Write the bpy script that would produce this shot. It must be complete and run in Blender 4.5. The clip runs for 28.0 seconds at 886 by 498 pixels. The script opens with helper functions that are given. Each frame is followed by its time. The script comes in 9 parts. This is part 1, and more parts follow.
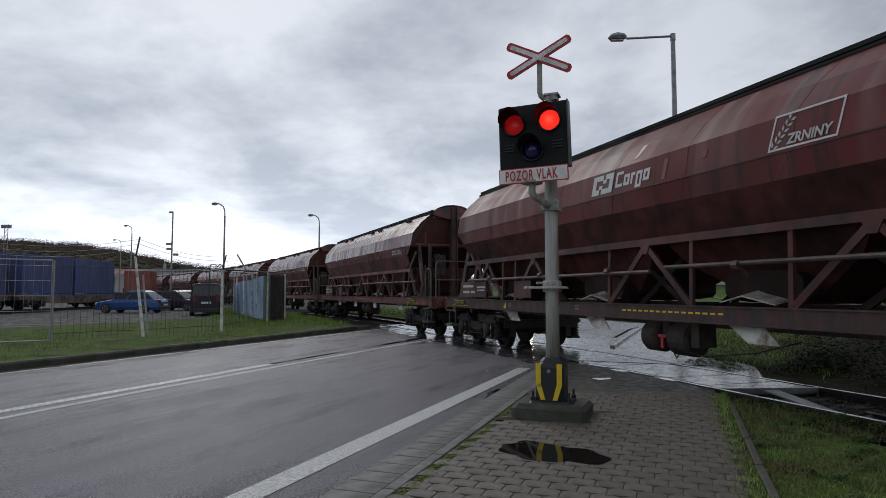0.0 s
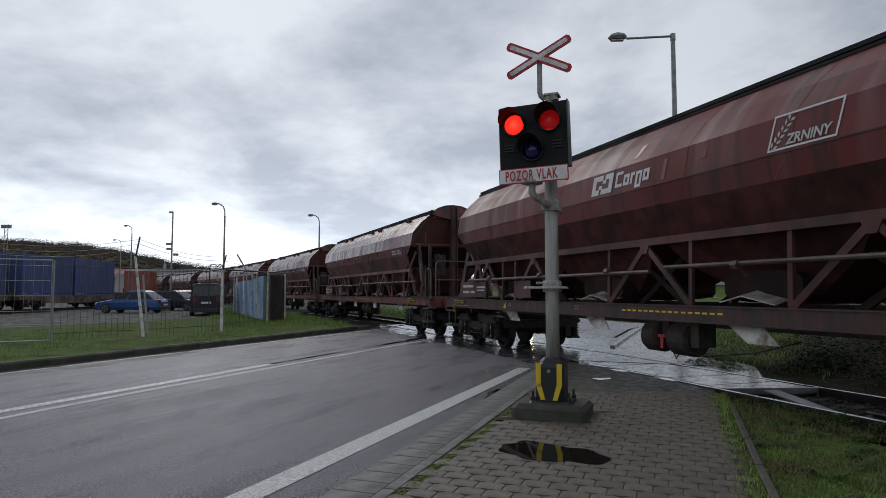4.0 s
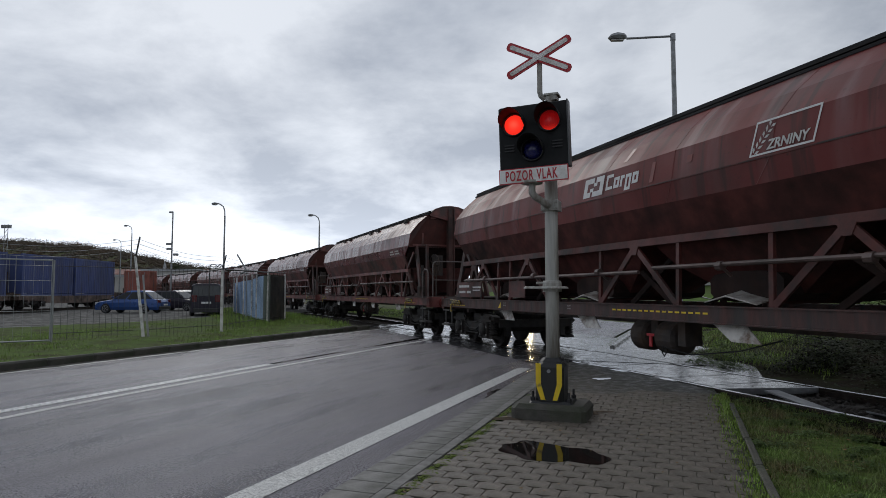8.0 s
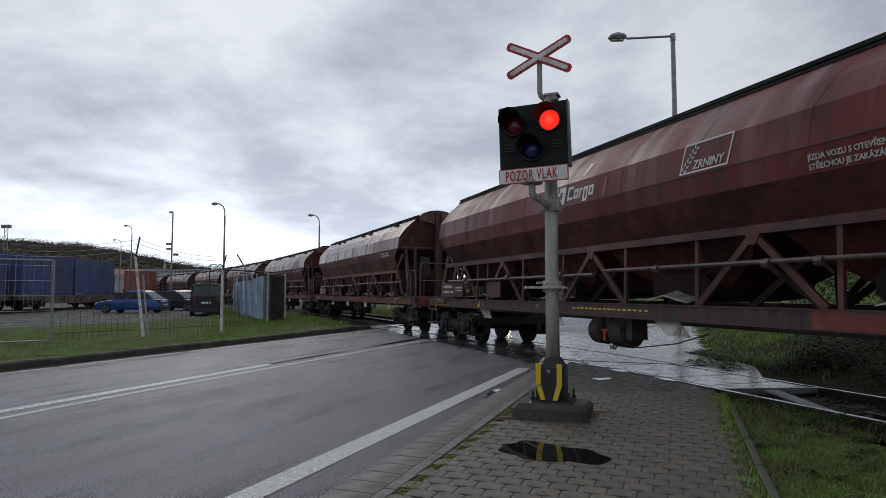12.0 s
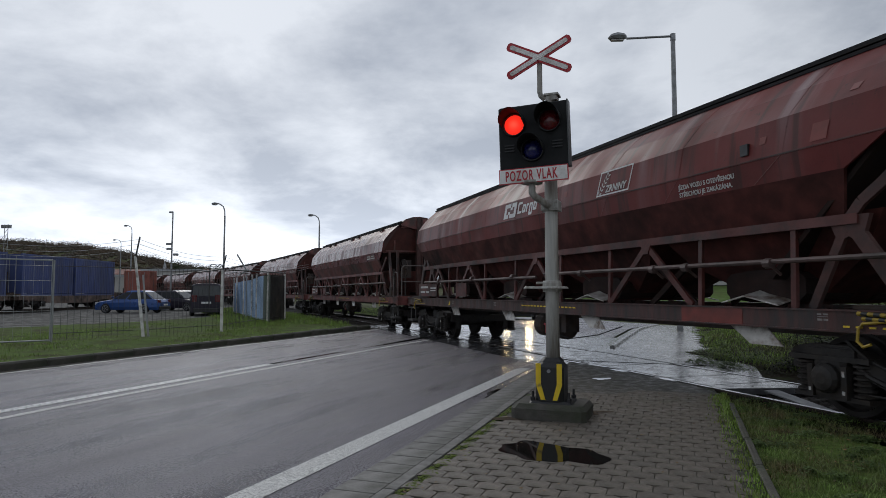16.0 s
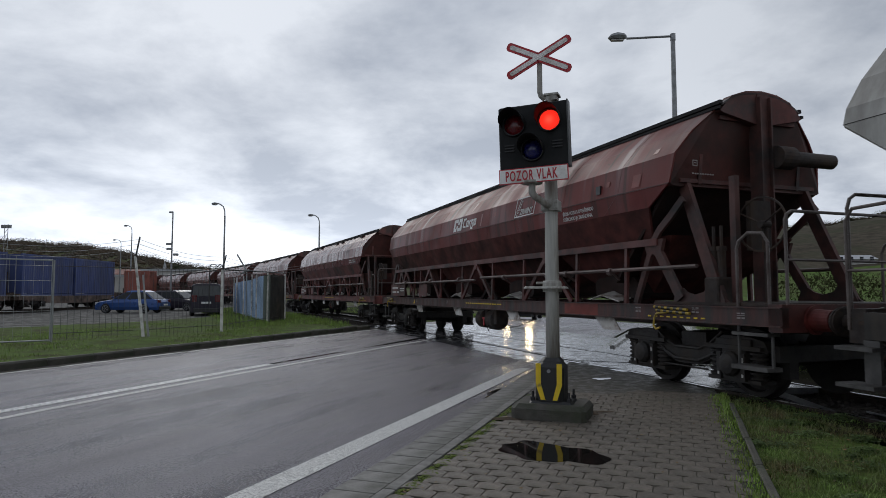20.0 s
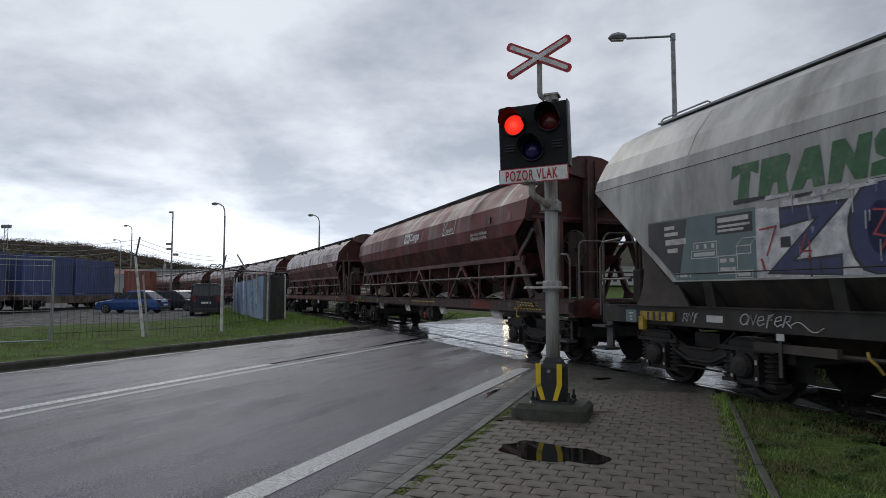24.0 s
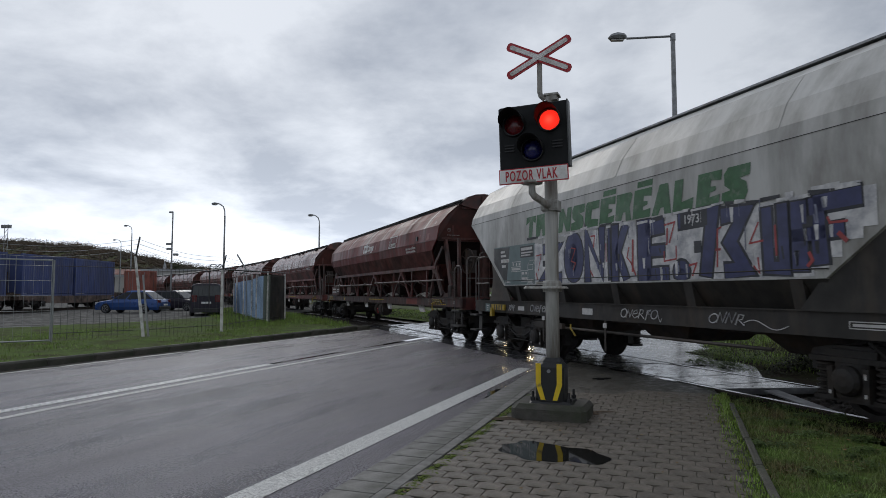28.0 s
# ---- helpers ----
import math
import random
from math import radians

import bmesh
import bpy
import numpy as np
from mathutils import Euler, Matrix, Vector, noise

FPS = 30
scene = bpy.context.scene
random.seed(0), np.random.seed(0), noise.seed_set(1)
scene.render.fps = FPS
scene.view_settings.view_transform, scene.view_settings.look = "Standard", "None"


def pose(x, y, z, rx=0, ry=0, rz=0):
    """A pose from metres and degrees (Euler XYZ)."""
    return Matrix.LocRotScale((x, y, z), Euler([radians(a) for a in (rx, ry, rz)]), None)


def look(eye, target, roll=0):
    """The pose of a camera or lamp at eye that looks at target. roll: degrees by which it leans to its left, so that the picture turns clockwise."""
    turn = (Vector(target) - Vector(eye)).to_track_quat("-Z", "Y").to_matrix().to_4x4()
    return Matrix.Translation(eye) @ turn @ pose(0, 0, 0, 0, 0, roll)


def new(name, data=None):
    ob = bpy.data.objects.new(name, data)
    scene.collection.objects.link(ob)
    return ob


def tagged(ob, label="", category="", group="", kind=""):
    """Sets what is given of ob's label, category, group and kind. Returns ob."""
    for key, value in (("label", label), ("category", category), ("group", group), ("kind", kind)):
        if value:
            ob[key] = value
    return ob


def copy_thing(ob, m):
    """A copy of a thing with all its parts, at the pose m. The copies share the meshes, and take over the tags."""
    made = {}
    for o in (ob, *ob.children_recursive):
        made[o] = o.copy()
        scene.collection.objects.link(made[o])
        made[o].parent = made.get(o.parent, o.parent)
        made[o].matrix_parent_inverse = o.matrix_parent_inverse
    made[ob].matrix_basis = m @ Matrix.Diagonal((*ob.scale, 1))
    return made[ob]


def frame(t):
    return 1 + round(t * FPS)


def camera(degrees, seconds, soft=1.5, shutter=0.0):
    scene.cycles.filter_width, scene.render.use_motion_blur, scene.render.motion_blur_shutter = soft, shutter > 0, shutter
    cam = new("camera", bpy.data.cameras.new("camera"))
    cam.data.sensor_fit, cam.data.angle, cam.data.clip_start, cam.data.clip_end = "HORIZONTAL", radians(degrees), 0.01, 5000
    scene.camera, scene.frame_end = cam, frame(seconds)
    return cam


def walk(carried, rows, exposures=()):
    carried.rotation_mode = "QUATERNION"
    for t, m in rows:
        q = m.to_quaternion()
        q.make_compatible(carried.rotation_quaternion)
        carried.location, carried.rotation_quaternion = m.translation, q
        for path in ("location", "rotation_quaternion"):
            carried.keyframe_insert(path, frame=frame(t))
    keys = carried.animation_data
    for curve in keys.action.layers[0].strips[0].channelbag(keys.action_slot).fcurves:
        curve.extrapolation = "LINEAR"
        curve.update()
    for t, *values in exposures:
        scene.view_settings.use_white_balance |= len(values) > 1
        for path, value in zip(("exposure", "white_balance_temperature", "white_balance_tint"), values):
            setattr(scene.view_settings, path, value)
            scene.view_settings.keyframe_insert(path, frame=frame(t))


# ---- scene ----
# The camera stands still at the kerb, looking along +y.
cam = camera(70, 28.0, soft=0.7, shutter=0.4)
EYE = 1.395
walk(cam, [(0.0, pose(0, 0, EYE, 90 + 3.907, 0, 0)), (28.0, pose(0, 0, EYE, 90 + 3.907, 0, 0))], [(0.0, 0.0), (28.0, 0.0)])

# ---------------------------------------------------------------- sky and sun
SUN_AZ, SUN_EL = radians(-22), radians(32)     # azimuth from +y towards +x


def make_world():
    w = bpy.data.worlds.new("overcast_sky")
    scene.world = w
    w.use_nodes = True
    nt = w.node_tree
    nt.nodes.clear()
    N = nt.nodes.new
    L = nt.links.new

    def val(op, a, b=None, c=None):
        n = N("ShaderNodeMath")
        n.operation = op
        for i, x in enumerate((a, b, c)):
            if x is None:
                continue
            if isinstance(x, (int, float)):
                n.inputs[i].default_value = x
            else:
                L(x, n.inputs[i])
        return n.outputs[0]
    co = N("ShaderNodeTexCoord")
    sep = N("ShaderNodeSeparateXYZ")
    L(co.outputs["Generated"], sep.inputs[0])
    zc = val("MAXIMUM", sep.outputs[2], 0.0)
    den = val("ADD", zc, 0.25)
    comb = N("ShaderNodeCombineXYZ")
    L(val("DIVIDE", sep.outputs[0], den), comb.inputs[0])
    L(val("DIVIDE", sep.outputs[1], den), comb.inputs[1])
    comb.inputs[2].default_value = 0.37
    n1 = N("ShaderNodeTexNoise")
    n1.inputs["Scale"].default_value = 2.0
    n1.inputs["Detail"].default_value = 9
    n1.inputs["Roughness"].default_value = 0.58
    n1.inputs["Distortion"].default_value = 0.15
    L(comb.outputs[0], n1.inputs["Vector"])
    n2 = N("ShaderNodeTexNoise")
    n2.inputs["Scale"].default_value = 0.9
    n2.inputs["Detail"].default_value = 3
    L(comb.outputs[0], n2.inputs["Vector"])
    cl = val("ADD", val("MULTIPLY", n1.outputs[0], 0.6), val("MULTIPLY", n2.outputs[0], 0.4))
    ramp = N("ShaderNodeValToRGB")
    e = ramp.color_ramp.elements
    e[0].position, e[0].color = 0.42, (0.36, 0.40, 0.472, 1)
    e[1].position, e[1].color = 0.595, (0.645, 0.685, 0.75, 1)
    L(cl, ramp.inputs[0])
    # brighter towards the horizon, most of all where the sun stands behind the cloud
    sund = Vector((math.sin(SUN_AZ) * math.cos(SUN_EL), math.cos(SUN_AZ) * math.cos(SUN_EL), math.sin(SUN_EL)))
    dot = N("ShaderNodeVectorMath")
    dot.operation = "DOT_PRODUCT"
    L(co.outputs["Generated"], dot.inputs[0])
    dot.inputs[1].default_value = sund
    glow = val("POWER", val("MAXIMUM", dot.outputs["Value"], 0.0), 2.0)
    low = val("POWER", val("SUBTRACT", 1.0, zc), 9.0)
    gain = val("ADD", val("ADD", 0.75, val("MULTIPLY", glow, 0.44)), val("MULTIPLY", low, val("ADD", 0.76, val("MULTIPLY", glow, 1.30))))
    sky = N("ShaderNodeTexSky")
    sky.sky_type = "NISHITA"
    sky.sun_disc = False
    sky.sun_elevation, sky.sun_rotation = SUN_EL, SUN_AZ
    sky.dust_density = 1
    mul = N("ShaderNodeMix")
    mul.data_type, mul.blend_type = "RGBA", "MULTIPLY"
    mul.inputs[0].default_value = 1.0
    L(ramp.outputs[0], mul.inputs["A"])
    g3 = N("ShaderNodeCombineColor")
    for i in range(3):
        L(gain, g3.inputs[i])
    L(g3.outputs[0], mul.inputs["B"])
    b1 = N("ShaderNodeBackground")
    L(mul.outputs["Result"], b1.inputs[0])
    b1.inputs[1].default_value = SKY_CLOUD
    b2 = N("ShaderNodeBackground")
    L(sky.outputs[0], b2.inputs[0])
    b2.inputs[1].default_value = 0.05
    mix = N("ShaderNodeMixShader")
    mix.inputs[0].default_value = 0.95       # share of cloud cover
    L(b2.outputs[0], mix.inputs[1])
    L(b1.outputs[0], mix.inputs[2])
    out = N("ShaderNodeOutputWorld")
    L(mix.outputs[0], out.inputs[0])


SKY_CLOUD = 1.0
make_world()
sun = new("sun", bpy.data.lights.new("sun", "SUN"))
sun.data.energy, sun.data.angle, sun.data.color = 0.4, radians(25), (1.0, 0.96, 0.9)
sun.matrix_basis = look((0, 0, 50), Vector((0, 0, 50)) - Vector((math.sin(SUN_AZ) * math.cos(SUN_EL), math.cos(SUN_AZ) * math.cos(SUN_EL), math.sin(SUN_EL))))


# ---------------------------------------------------------------- materials
def mat(name, base, rough=0.6, metal=0.0, vary=0.15, scale=6.0, bump=0.0, bscale=40.0, second=None, sec_scale=1.5, sec_lo=0.45, sec_hi=0.65,
        rough_vary=0.1, sec_stretch=None, rot=0.0, island=0.0, stretch=(1, 1, 1), rnd=0.0, emit=0.0, spec=0.5, coat=0.0):
    """A surface: base colour with fine grain, a second colour in stains, uneven gloss and fine relief."""
    m = bpy.data.materials.new(name)
    m.use_nodes = True
    nt = m.node_tree
    N, L = nt.nodes.new, nt.links.new
    b = nt.nodes["Principled BSDF"]
    co = N("ShaderNodeTexCoord")
    mp = N("ShaderNodeMapping")
    mp.inputs["Scale"].default_value = stretch
    L(co.outputs["Object"], mp.inputs[0])
    na = N("ShaderNodeTexNoise")
    na.inputs["Scale"].default_value, na.inputs["Detail"].default_value = scale, 6
    L(mp.outputs[0], na.inputs["Vector"])
    ra = N("ShaderNodeValToRGB")
    ra.color_ramp.elements[0].position, ra.color_ramp.elements[1].position = 0.3, 0.7
    ra.color_ramp.elements[0].color = (*[c * (1 - vary) for c in base], 1)
    ra.color_ramp.elements[1].color = (*[min(1, c * (1 + vary)) for c in base], 1)
    L(na.outputs[0], ra.inputs[0])
    col = ra.outputs[0]
    if second:
        nb = N("ShaderNodeTexNoise")
        nb.inputs["Scale"].default_value, nb.inputs["Detail"].default_value, nb.inputs["Roughness"].default_value = sec_scale, 8, 0.65
        if sec_stretch:
            turn = N("ShaderNodeMapping")
            turn.inputs["Rotation"].default_value = (0, 0, rot)
            L(co.outputs["Object"], turn.inputs[0])
            mp2 = N("ShaderNodeMapping")
            mp2.inputs["Scale"].default_value = sec_stretch
            L(turn.outputs[0], mp2.inputs[0])
            L(mp2.outputs[0], nb.inputs["Vector"])
        else:
            L(mp.outputs[0], nb.inputs["Vector"])
        mr = N("ShaderNodeMapRange")
        mr.inputs[1].default_value, mr.inputs[2].default_value = sec_lo, sec_hi
        L(nb.outputs[0], mr.inputs[0])
        mx = N("ShaderNodeMix")
        mx.data_type = "RGBA"
        L(mr.outputs[0], mx.inputs[0])
        L(col, mx.inputs["A"])
        mx.inputs["B"].default_value = (*second, 1)
        col = mx.outputs["Result"]
    if island or rnd:
        hs = N("ShaderNodeHueSaturation")
        if island:
            src = N("ShaderNodeNewGeometry").outputs["Random Per Island"]
        else:
            src = N("ShaderNodeObjectInfo").outputs["Random"]
        mr2 = N("ShaderNodeMapRange")
        k = island or rnd
        mr2.inputs[3].default_value, mr2.inputs[4].default_value = 1 - k, 1 + k
        L(src, mr2.inputs[0])
        L(mr2.outputs[0], hs.inputs["Value"])
        L(col, hs.inputs["Color"])
        col = hs.outputs[0]
    L(col, b.inputs["Base Color"])
    b.inputs["Metallic"].default_value = metal
    b.inputs["Specular IOR Level"].default_value = spec
    if rough_vary:
        nr = N("ShaderNodeTexNoise")
        nr.inputs["Scale"].default_value, nr.inputs["Detail"].default_value = scale * 0.35, 5
        L(mp.outputs[0], nr.inputs["Vector"])
        rr = N("ShaderNodeMapRange")
        rr.inputs[1].default_value, rr.inputs[2].default_value = 0.35, 0.65
        rr.inputs[3].default_value, rr.inputs[4].default_value = max(0.02, rough - rough_vary), min(1, rough + rough_vary)
        L(nr.outputs[0], rr.inputs[0])
        L(rr.outputs[0], b.inputs["Roughness"])
    else:
        b.inputs["Roughness"].default_value = rough
    if coat:
        b.inputs["Coat Weight"].default_value = coat
        b.inputs["Coat Roughness"].default_value = 0.1
    if bump:
        nn = N("ShaderNodeTexNoise")
        nn.inputs["Scale"].default_value, nn.inputs["Detail"].default_value = bscale, 4
        L(mp.outputs[0], nn.inputs["Vector"])
        bp = N("ShaderNodeBump")
        bp.inputs["Strength"].default_value, bp.inputs["Distance"].default_value = bump, 0.02
        L(nn.outputs[0], bp.inputs["Height"])
        L(bp.outputs[0], b.inputs["Normal"])
    if emit:
        b.inputs["Emission Color"].default_value = (*base, 1)
        b.inputs["Emission Strength"].default_value = emit
    return m


ASPHALT = mat("wet_asphalt", (0.118, 0.108, 0.136), 0.40, spec=0.54, vary=0.95, scale=60, bump=0.85, bscale=85, second=(0.062, 0.054, 0.068), sec_scale=0.9, sec_lo=0.4, sec_hi=0.66, sec_stretch=(0.16, 1.0, 1.0), rot=-radians(68.8), rough_vary=0.0)


def wheel_tracks(m, lo, hi, heading):
    """Long bands of wetter, smoother surface along the way the traffic runs, with fine speckle."""
    nt = m.node_tree
    N, L = nt.nodes.new, nt.links.new
    b = nt.nodes["Principled BSDF"]
    co = N("ShaderNodeTexCoord")
    turn = N("ShaderNodeMapping")
    turn.inputs["Rotation"].default_value = (0, 0, heading)
    L(co.outputs["Object"], turn.inputs[0])
    mp = N("ShaderNodeMapping")
    mp.inputs["Scale"].default_value = (0.22, 1.1, 1.0)
    L(turn.outputs[0], mp.inputs[0])
    no = N("ShaderNodeTexNoise")
    no.inputs["Scale"].default_value, no.inputs["Detail"].default_value, no.inputs["Roughness"].default_value = 1.1, 7, 0.6
    L(mp.outputs[0], no.inputs["Vector"])
    mr = N("ShaderNodeMapRange")
    mr.inputs[1].default_value, mr.inputs[2].default_value, mr.inputs[3].default_value, mr.inputs[4].default_value = 0.36, 0.64, lo, hi
    L(no.outputs[0], mr.inputs[0])
    grain = N("ShaderNodeTexNoise")
    grain.inputs["Scale"].default_value, grain.inputs["Detail"].default_value = 55, 3
    L(co.outputs["Object"], grain.inputs["Vector"])
    gr = N("ShaderNodeMapRange")
    gr.inputs[1].default_value, gr.inputs[2].default_value, gr.inputs[3].default_value, gr.inputs[4].default_value = 0.35, 0.65, -0.13, 0.13
    L(grain.outputs[0], gr.inputs[0])
    ad = N("ShaderNodeMath")
    L(mr.outputs[0], ad.inputs[0])
    L(gr.outputs[0], ad.inputs[1])
    L(ad.outputs[0], b.inputs["Roughness"])


wheel_tracks(ASPHALT, 0.16, 0.48, -radians(68.8))
ASPHALT_FAR = mat("wet_worn_asphalt", (0.085, 0.085, 0.09), 0.12, vary=0.25, scale=9, bump=0.08, bscale=60, second=(0.04, 0.04, 0.044), sec_scale=0.8, rough_vary=0.2)
GRAVEL_GROUND = mat("parking_gravel", (0.20, 0.195, 0.185), 1.0, vary=0.75, scale=3.5, bump=1.0, bscale=3.5, second=(0.075, 0.073, 0.066), sec_scale=1.2, sec_lo=0.4, sec_hi=0.6, spec=0.1, rough_vary=0)
EARTH = mat("field_earth", (0.07, 0.085, 0.035), 1.0, spec=0.1, vary=0.35, scale=0.8, second=(0.09, 0.075, 0.04), sec_scale=0.05, bump=0.3, bscale=3)
TURF = mat("turf_soil", (0.085, 0.13, 0.03), 1.0, spec=0.1, vary=0.4, scale=12, second=(0.055, 0.045, 0.025), sec_scale=1.2, bump=0.6, bscale=40)
BALLAST = mat("ballast_stone", (0.065, 0.056, 0.05), 0.85, vary=0.3, scale=8, rnd=0.0, island=0.45)
BALLAST_BED = mat("ballast_bed", (0.05, 0.042, 0.036), 0.9, vary=0.5, scale=25, bump=1.0, bscale=30)
LINE_PAINT = mat("road_paint", (0.66, 0.66, 0.64), 0.5, vary=0.25, scale=60, bump=0.5, bscale=70, second=(0.16, 0.16, 0.16), sec_scale=80, sec_lo=0.48, sec_hi=0.60)
PAVER = mat("paving_block", (0.122, 0.103, 0.082), 0.55, vary=0.3, scale=25, bump=0.4, bscale=120, second=(0.078, 0.078, 0.052), sec_scale=1.3, sec_lo=0.52, sec_hi=0.75, rnd=0.18, rough_vary=0.15)
PAVER_J = mat("paving_joint", (0.052, 0.050, 0.036), 0.8, vary=0.3, scale=30, bump=0.4, second=(0.05, 0.07, 0.02), sec_scale=2.2)
KERB = mat("kerb_concrete", (0.16, 0.155, 0.145), 0.6, vary=0.25, scale=14, bump=0.3, bscale=70, second=(0.09, 0.09, 0.075), sec_scale=2.5, rnd=0.12)
KERB_OLD = mat("old_dark_kerb", (0.072, 0.068, 0.054), 0.75, vary=0.3, scale=9, bump=0.5, bscale=40, second=(0.04, 0.05, 0.025), sec_scale=2.0, rnd=0.2)
CONCRETE = mat("foundation_concrete", (0.075, 0.07, 0.06), 0.8, vary=0.3, scale=10, bump=0.6, bscale=60, second=(0.05, 0.055, 0.035), sec_scale=4)
PANEL = mat("wet_concrete_panel", (0.25, 0.25, 0.25), 0.16, vary=0.35, scale=9, bump=0.06, bscale=90, second=(0.09, 0.09, 0.09), sec_scale=1.2, rough_vary=0.16)
RAIL_TOP = mat("rail_head_steel", (0.42, 0.42, 0.43), 0.28, metal=1.0, vary=0.15, scale=8)
RAIL_RUST = mat("rusty_rail", (0.034, 0.023, 0.017), 0.8, vary=0.35, scale=12, bump=0.3)
WOOD = mat("sleeper_wood", (0.055, 0.045, 0.037), 0.85, vary=0.4, scale=6, stretch=(1, 8, 8), bump=0.4)
PUDDLE = mat("puddle_water", (0.012, 0.012, 0.011), 0.03, vary=0.1, scale=3, rough_vary=0.0, spec=0.6)
PATH_ASPHALT = mat("old_brown_path_asphalt", (0.088, 0.081, 0.068), 0.5, vary=0.3, scale=22, bump=0.35, bscale=90, second=(0.045, 0.043, 0.036), sec_scale=1.6, sec_lo=0.42, sec_hi=0.66, rough_vary=0.2)
DAMP_SOIL = mat("damp_dark_soil", (0.022, 0.017, 0.012), 1.0, spec=0.04, vary=0.45, scale=16, bump=0.9, bscale=26, second=(0.028, 0.034, 0.014), sec_scale=1.8)
BOGIE_BLACK = mat("greasy_black_bogie_steel", (0.024, 0.022, 0.021), 0.6, spec=0.35, vary=0.4, scale=9, second=(0.034, 0.026, 0.02), sec_scale=3, bump=0.2, bscale=30)
STEEL_DARK = mat("grimy_dark_steel", (0.042, 0.034, 0.031), 0.7, spec=0.3, vary=0.4, scale=7, second=(0.06, 0.038, 0.026), sec_scale=2.6, bump=0.15, bscale=30)
BLACK = mat("black_paint", (0.020, 0.020, 0.021), 0.45, vary=0.2, scale=9)
RUBBER = mat("rubber", (0.012, 0.012, 0.012), 0.7, vary=0.2)
WHEEL = mat("wheel_steel", (0.022, 0.018, 0.016), 0.65, metal=0.2, vary=0.3, scale=10)
GALV = mat("galvanised_steel", (0.30, 0.31, 0.32), 0.5, metal=0.55, vary=0.2, scale=9, second=(0.2, 0.2, 0.2), sec_scale=3)
MAST_PAINT = mat("dirty_grey_mast_paint", (0.42, 0.415, 0.385), 0.55, vary=0.16, scale=5, stretch=(6, 6, 0.6), second=(0.13, 0.095, 0.065), sec_scale=1.1, sec_lo=0.44, sec_hi=0.66, bump=0.1, bscale=30)
HOUSING = mat("black_signal_housing", (0.018, 0.019, 0.02), 0.7, spec=0.2, vary=0.2, scale=10)
WHITE_SIGN = mat("white_sign_sheet", (0.84, 0.82, 0.80), 0.4, vary=0.06, scale=8, second=(0.5, 0.48, 0.44), sec_scale=3)
RED_SIGN = mat("red_sign_sheet", (0.48, 0.028, 0.038), 0.4, vary=0.12, scale=7)
YELLOW = mat("yellow_paint", (0.80, 0.56, 0.02), 0.5, vary=0.1, scale=10, second=(0.35, 0.25, 0.05), sec_scale=5, sec_lo=0.58)
WHITE = mat("white_paint", (0.72, 0.72, 0.70), 0.55, vary=0.08, scale=9)
WHITE_OLD = mat("weathered_white_paint", (0.55, 0.54, 0.52), 0.6, vary=0.15, scale=9, second=(0.25, 0.16, 0.13), sec_scale=5, sec_lo=0.55, sec_hi=0.8)
LAMP_OFF = mat("dark_red_lens", (0.13, 0.008, 0.012), 0.25, vary=0.3, scale=60, spec=0.7)
LAMP_ON = mat("lit_red_lamp", (1.0, 0.030, 0.016), 0.3, vary=0.0, emit=2.4, rough_vary=0)
LAMP_DIM = mat("fading_red_lamp", (0.75, 0.012, 0.014), 0.3, vary=0.0, emit=0.5, rough_vary=0)
LENS_BLUE = mat("dark_blue_lens", (0.014, 0.016, 0.11), 0.25, vary=0.2, scale=60, spec=0.7)


def ribbed_glow(m, power):
    """The lit lens: brighter in the middle, with slanting ribs."""
    nt = m.node_tree
    N, L = nt.nodes.new, nt.links.new
    b = nt.nodes["Principled BSDF"]
    co = N("ShaderNodeTexCoord")
    mp = N("ShaderNodeMapping")
    mp.inputs["Rotation"].default_value = (0, 0.6, 0)
    L(co.outputs["Object"], mp.inputs[0])
    wv = N("ShaderNodeTexWave")
    wv.bands_direction = "Z"
    wv.inputs["Scale"].default_value, wv.inputs["Distortion"].default_value, wv.inputs["Detail"].default_value = 14, 1.5, 2
    L(mp.outputs[0], wv.inputs["Vector"])
    r1 = N("ShaderNodeMapRange")
    r1.inputs[3].default_value, r1.inputs[4].default_value = 0.70 * power, 1.6 * power
    L(wv.outputs["Fac"], r1.inputs[0])
    sp = N("ShaderNodeVectorMath")
    sp.operation = "LENGTH"
    flatten = N("ShaderNodeVectorMath")
    flatten.operation = "MULTIPLY"
    flatten.inputs[1].default_value = (1, 0, 1)
    L(co.outputs["Object"], flatten.inputs[0])
    L(flatten.outputs[0], sp.inputs[0])
    r2 = N("ShaderNodeMapRange")
    r2.inputs[1].default_value, r2.inputs[2].default_value, r2.inputs[3].default_value, r2.inputs[4].default_value = 0.0, 0.075, 2.6 * power, 0.0
    L(sp.outputs["Value"], r2.inputs[0])
    ad = N("ShaderNodeMath")
    L(r1.outputs[0], ad.inputs[0])
    L(r2.outputs[0], ad.inputs[1])
    L(ad.outputs[0], b.inputs["Emission Strength"])


ribbed_glow(LAMP_ON, 0.8)
ribbed_glow(LAMP_DIM, 0.12)


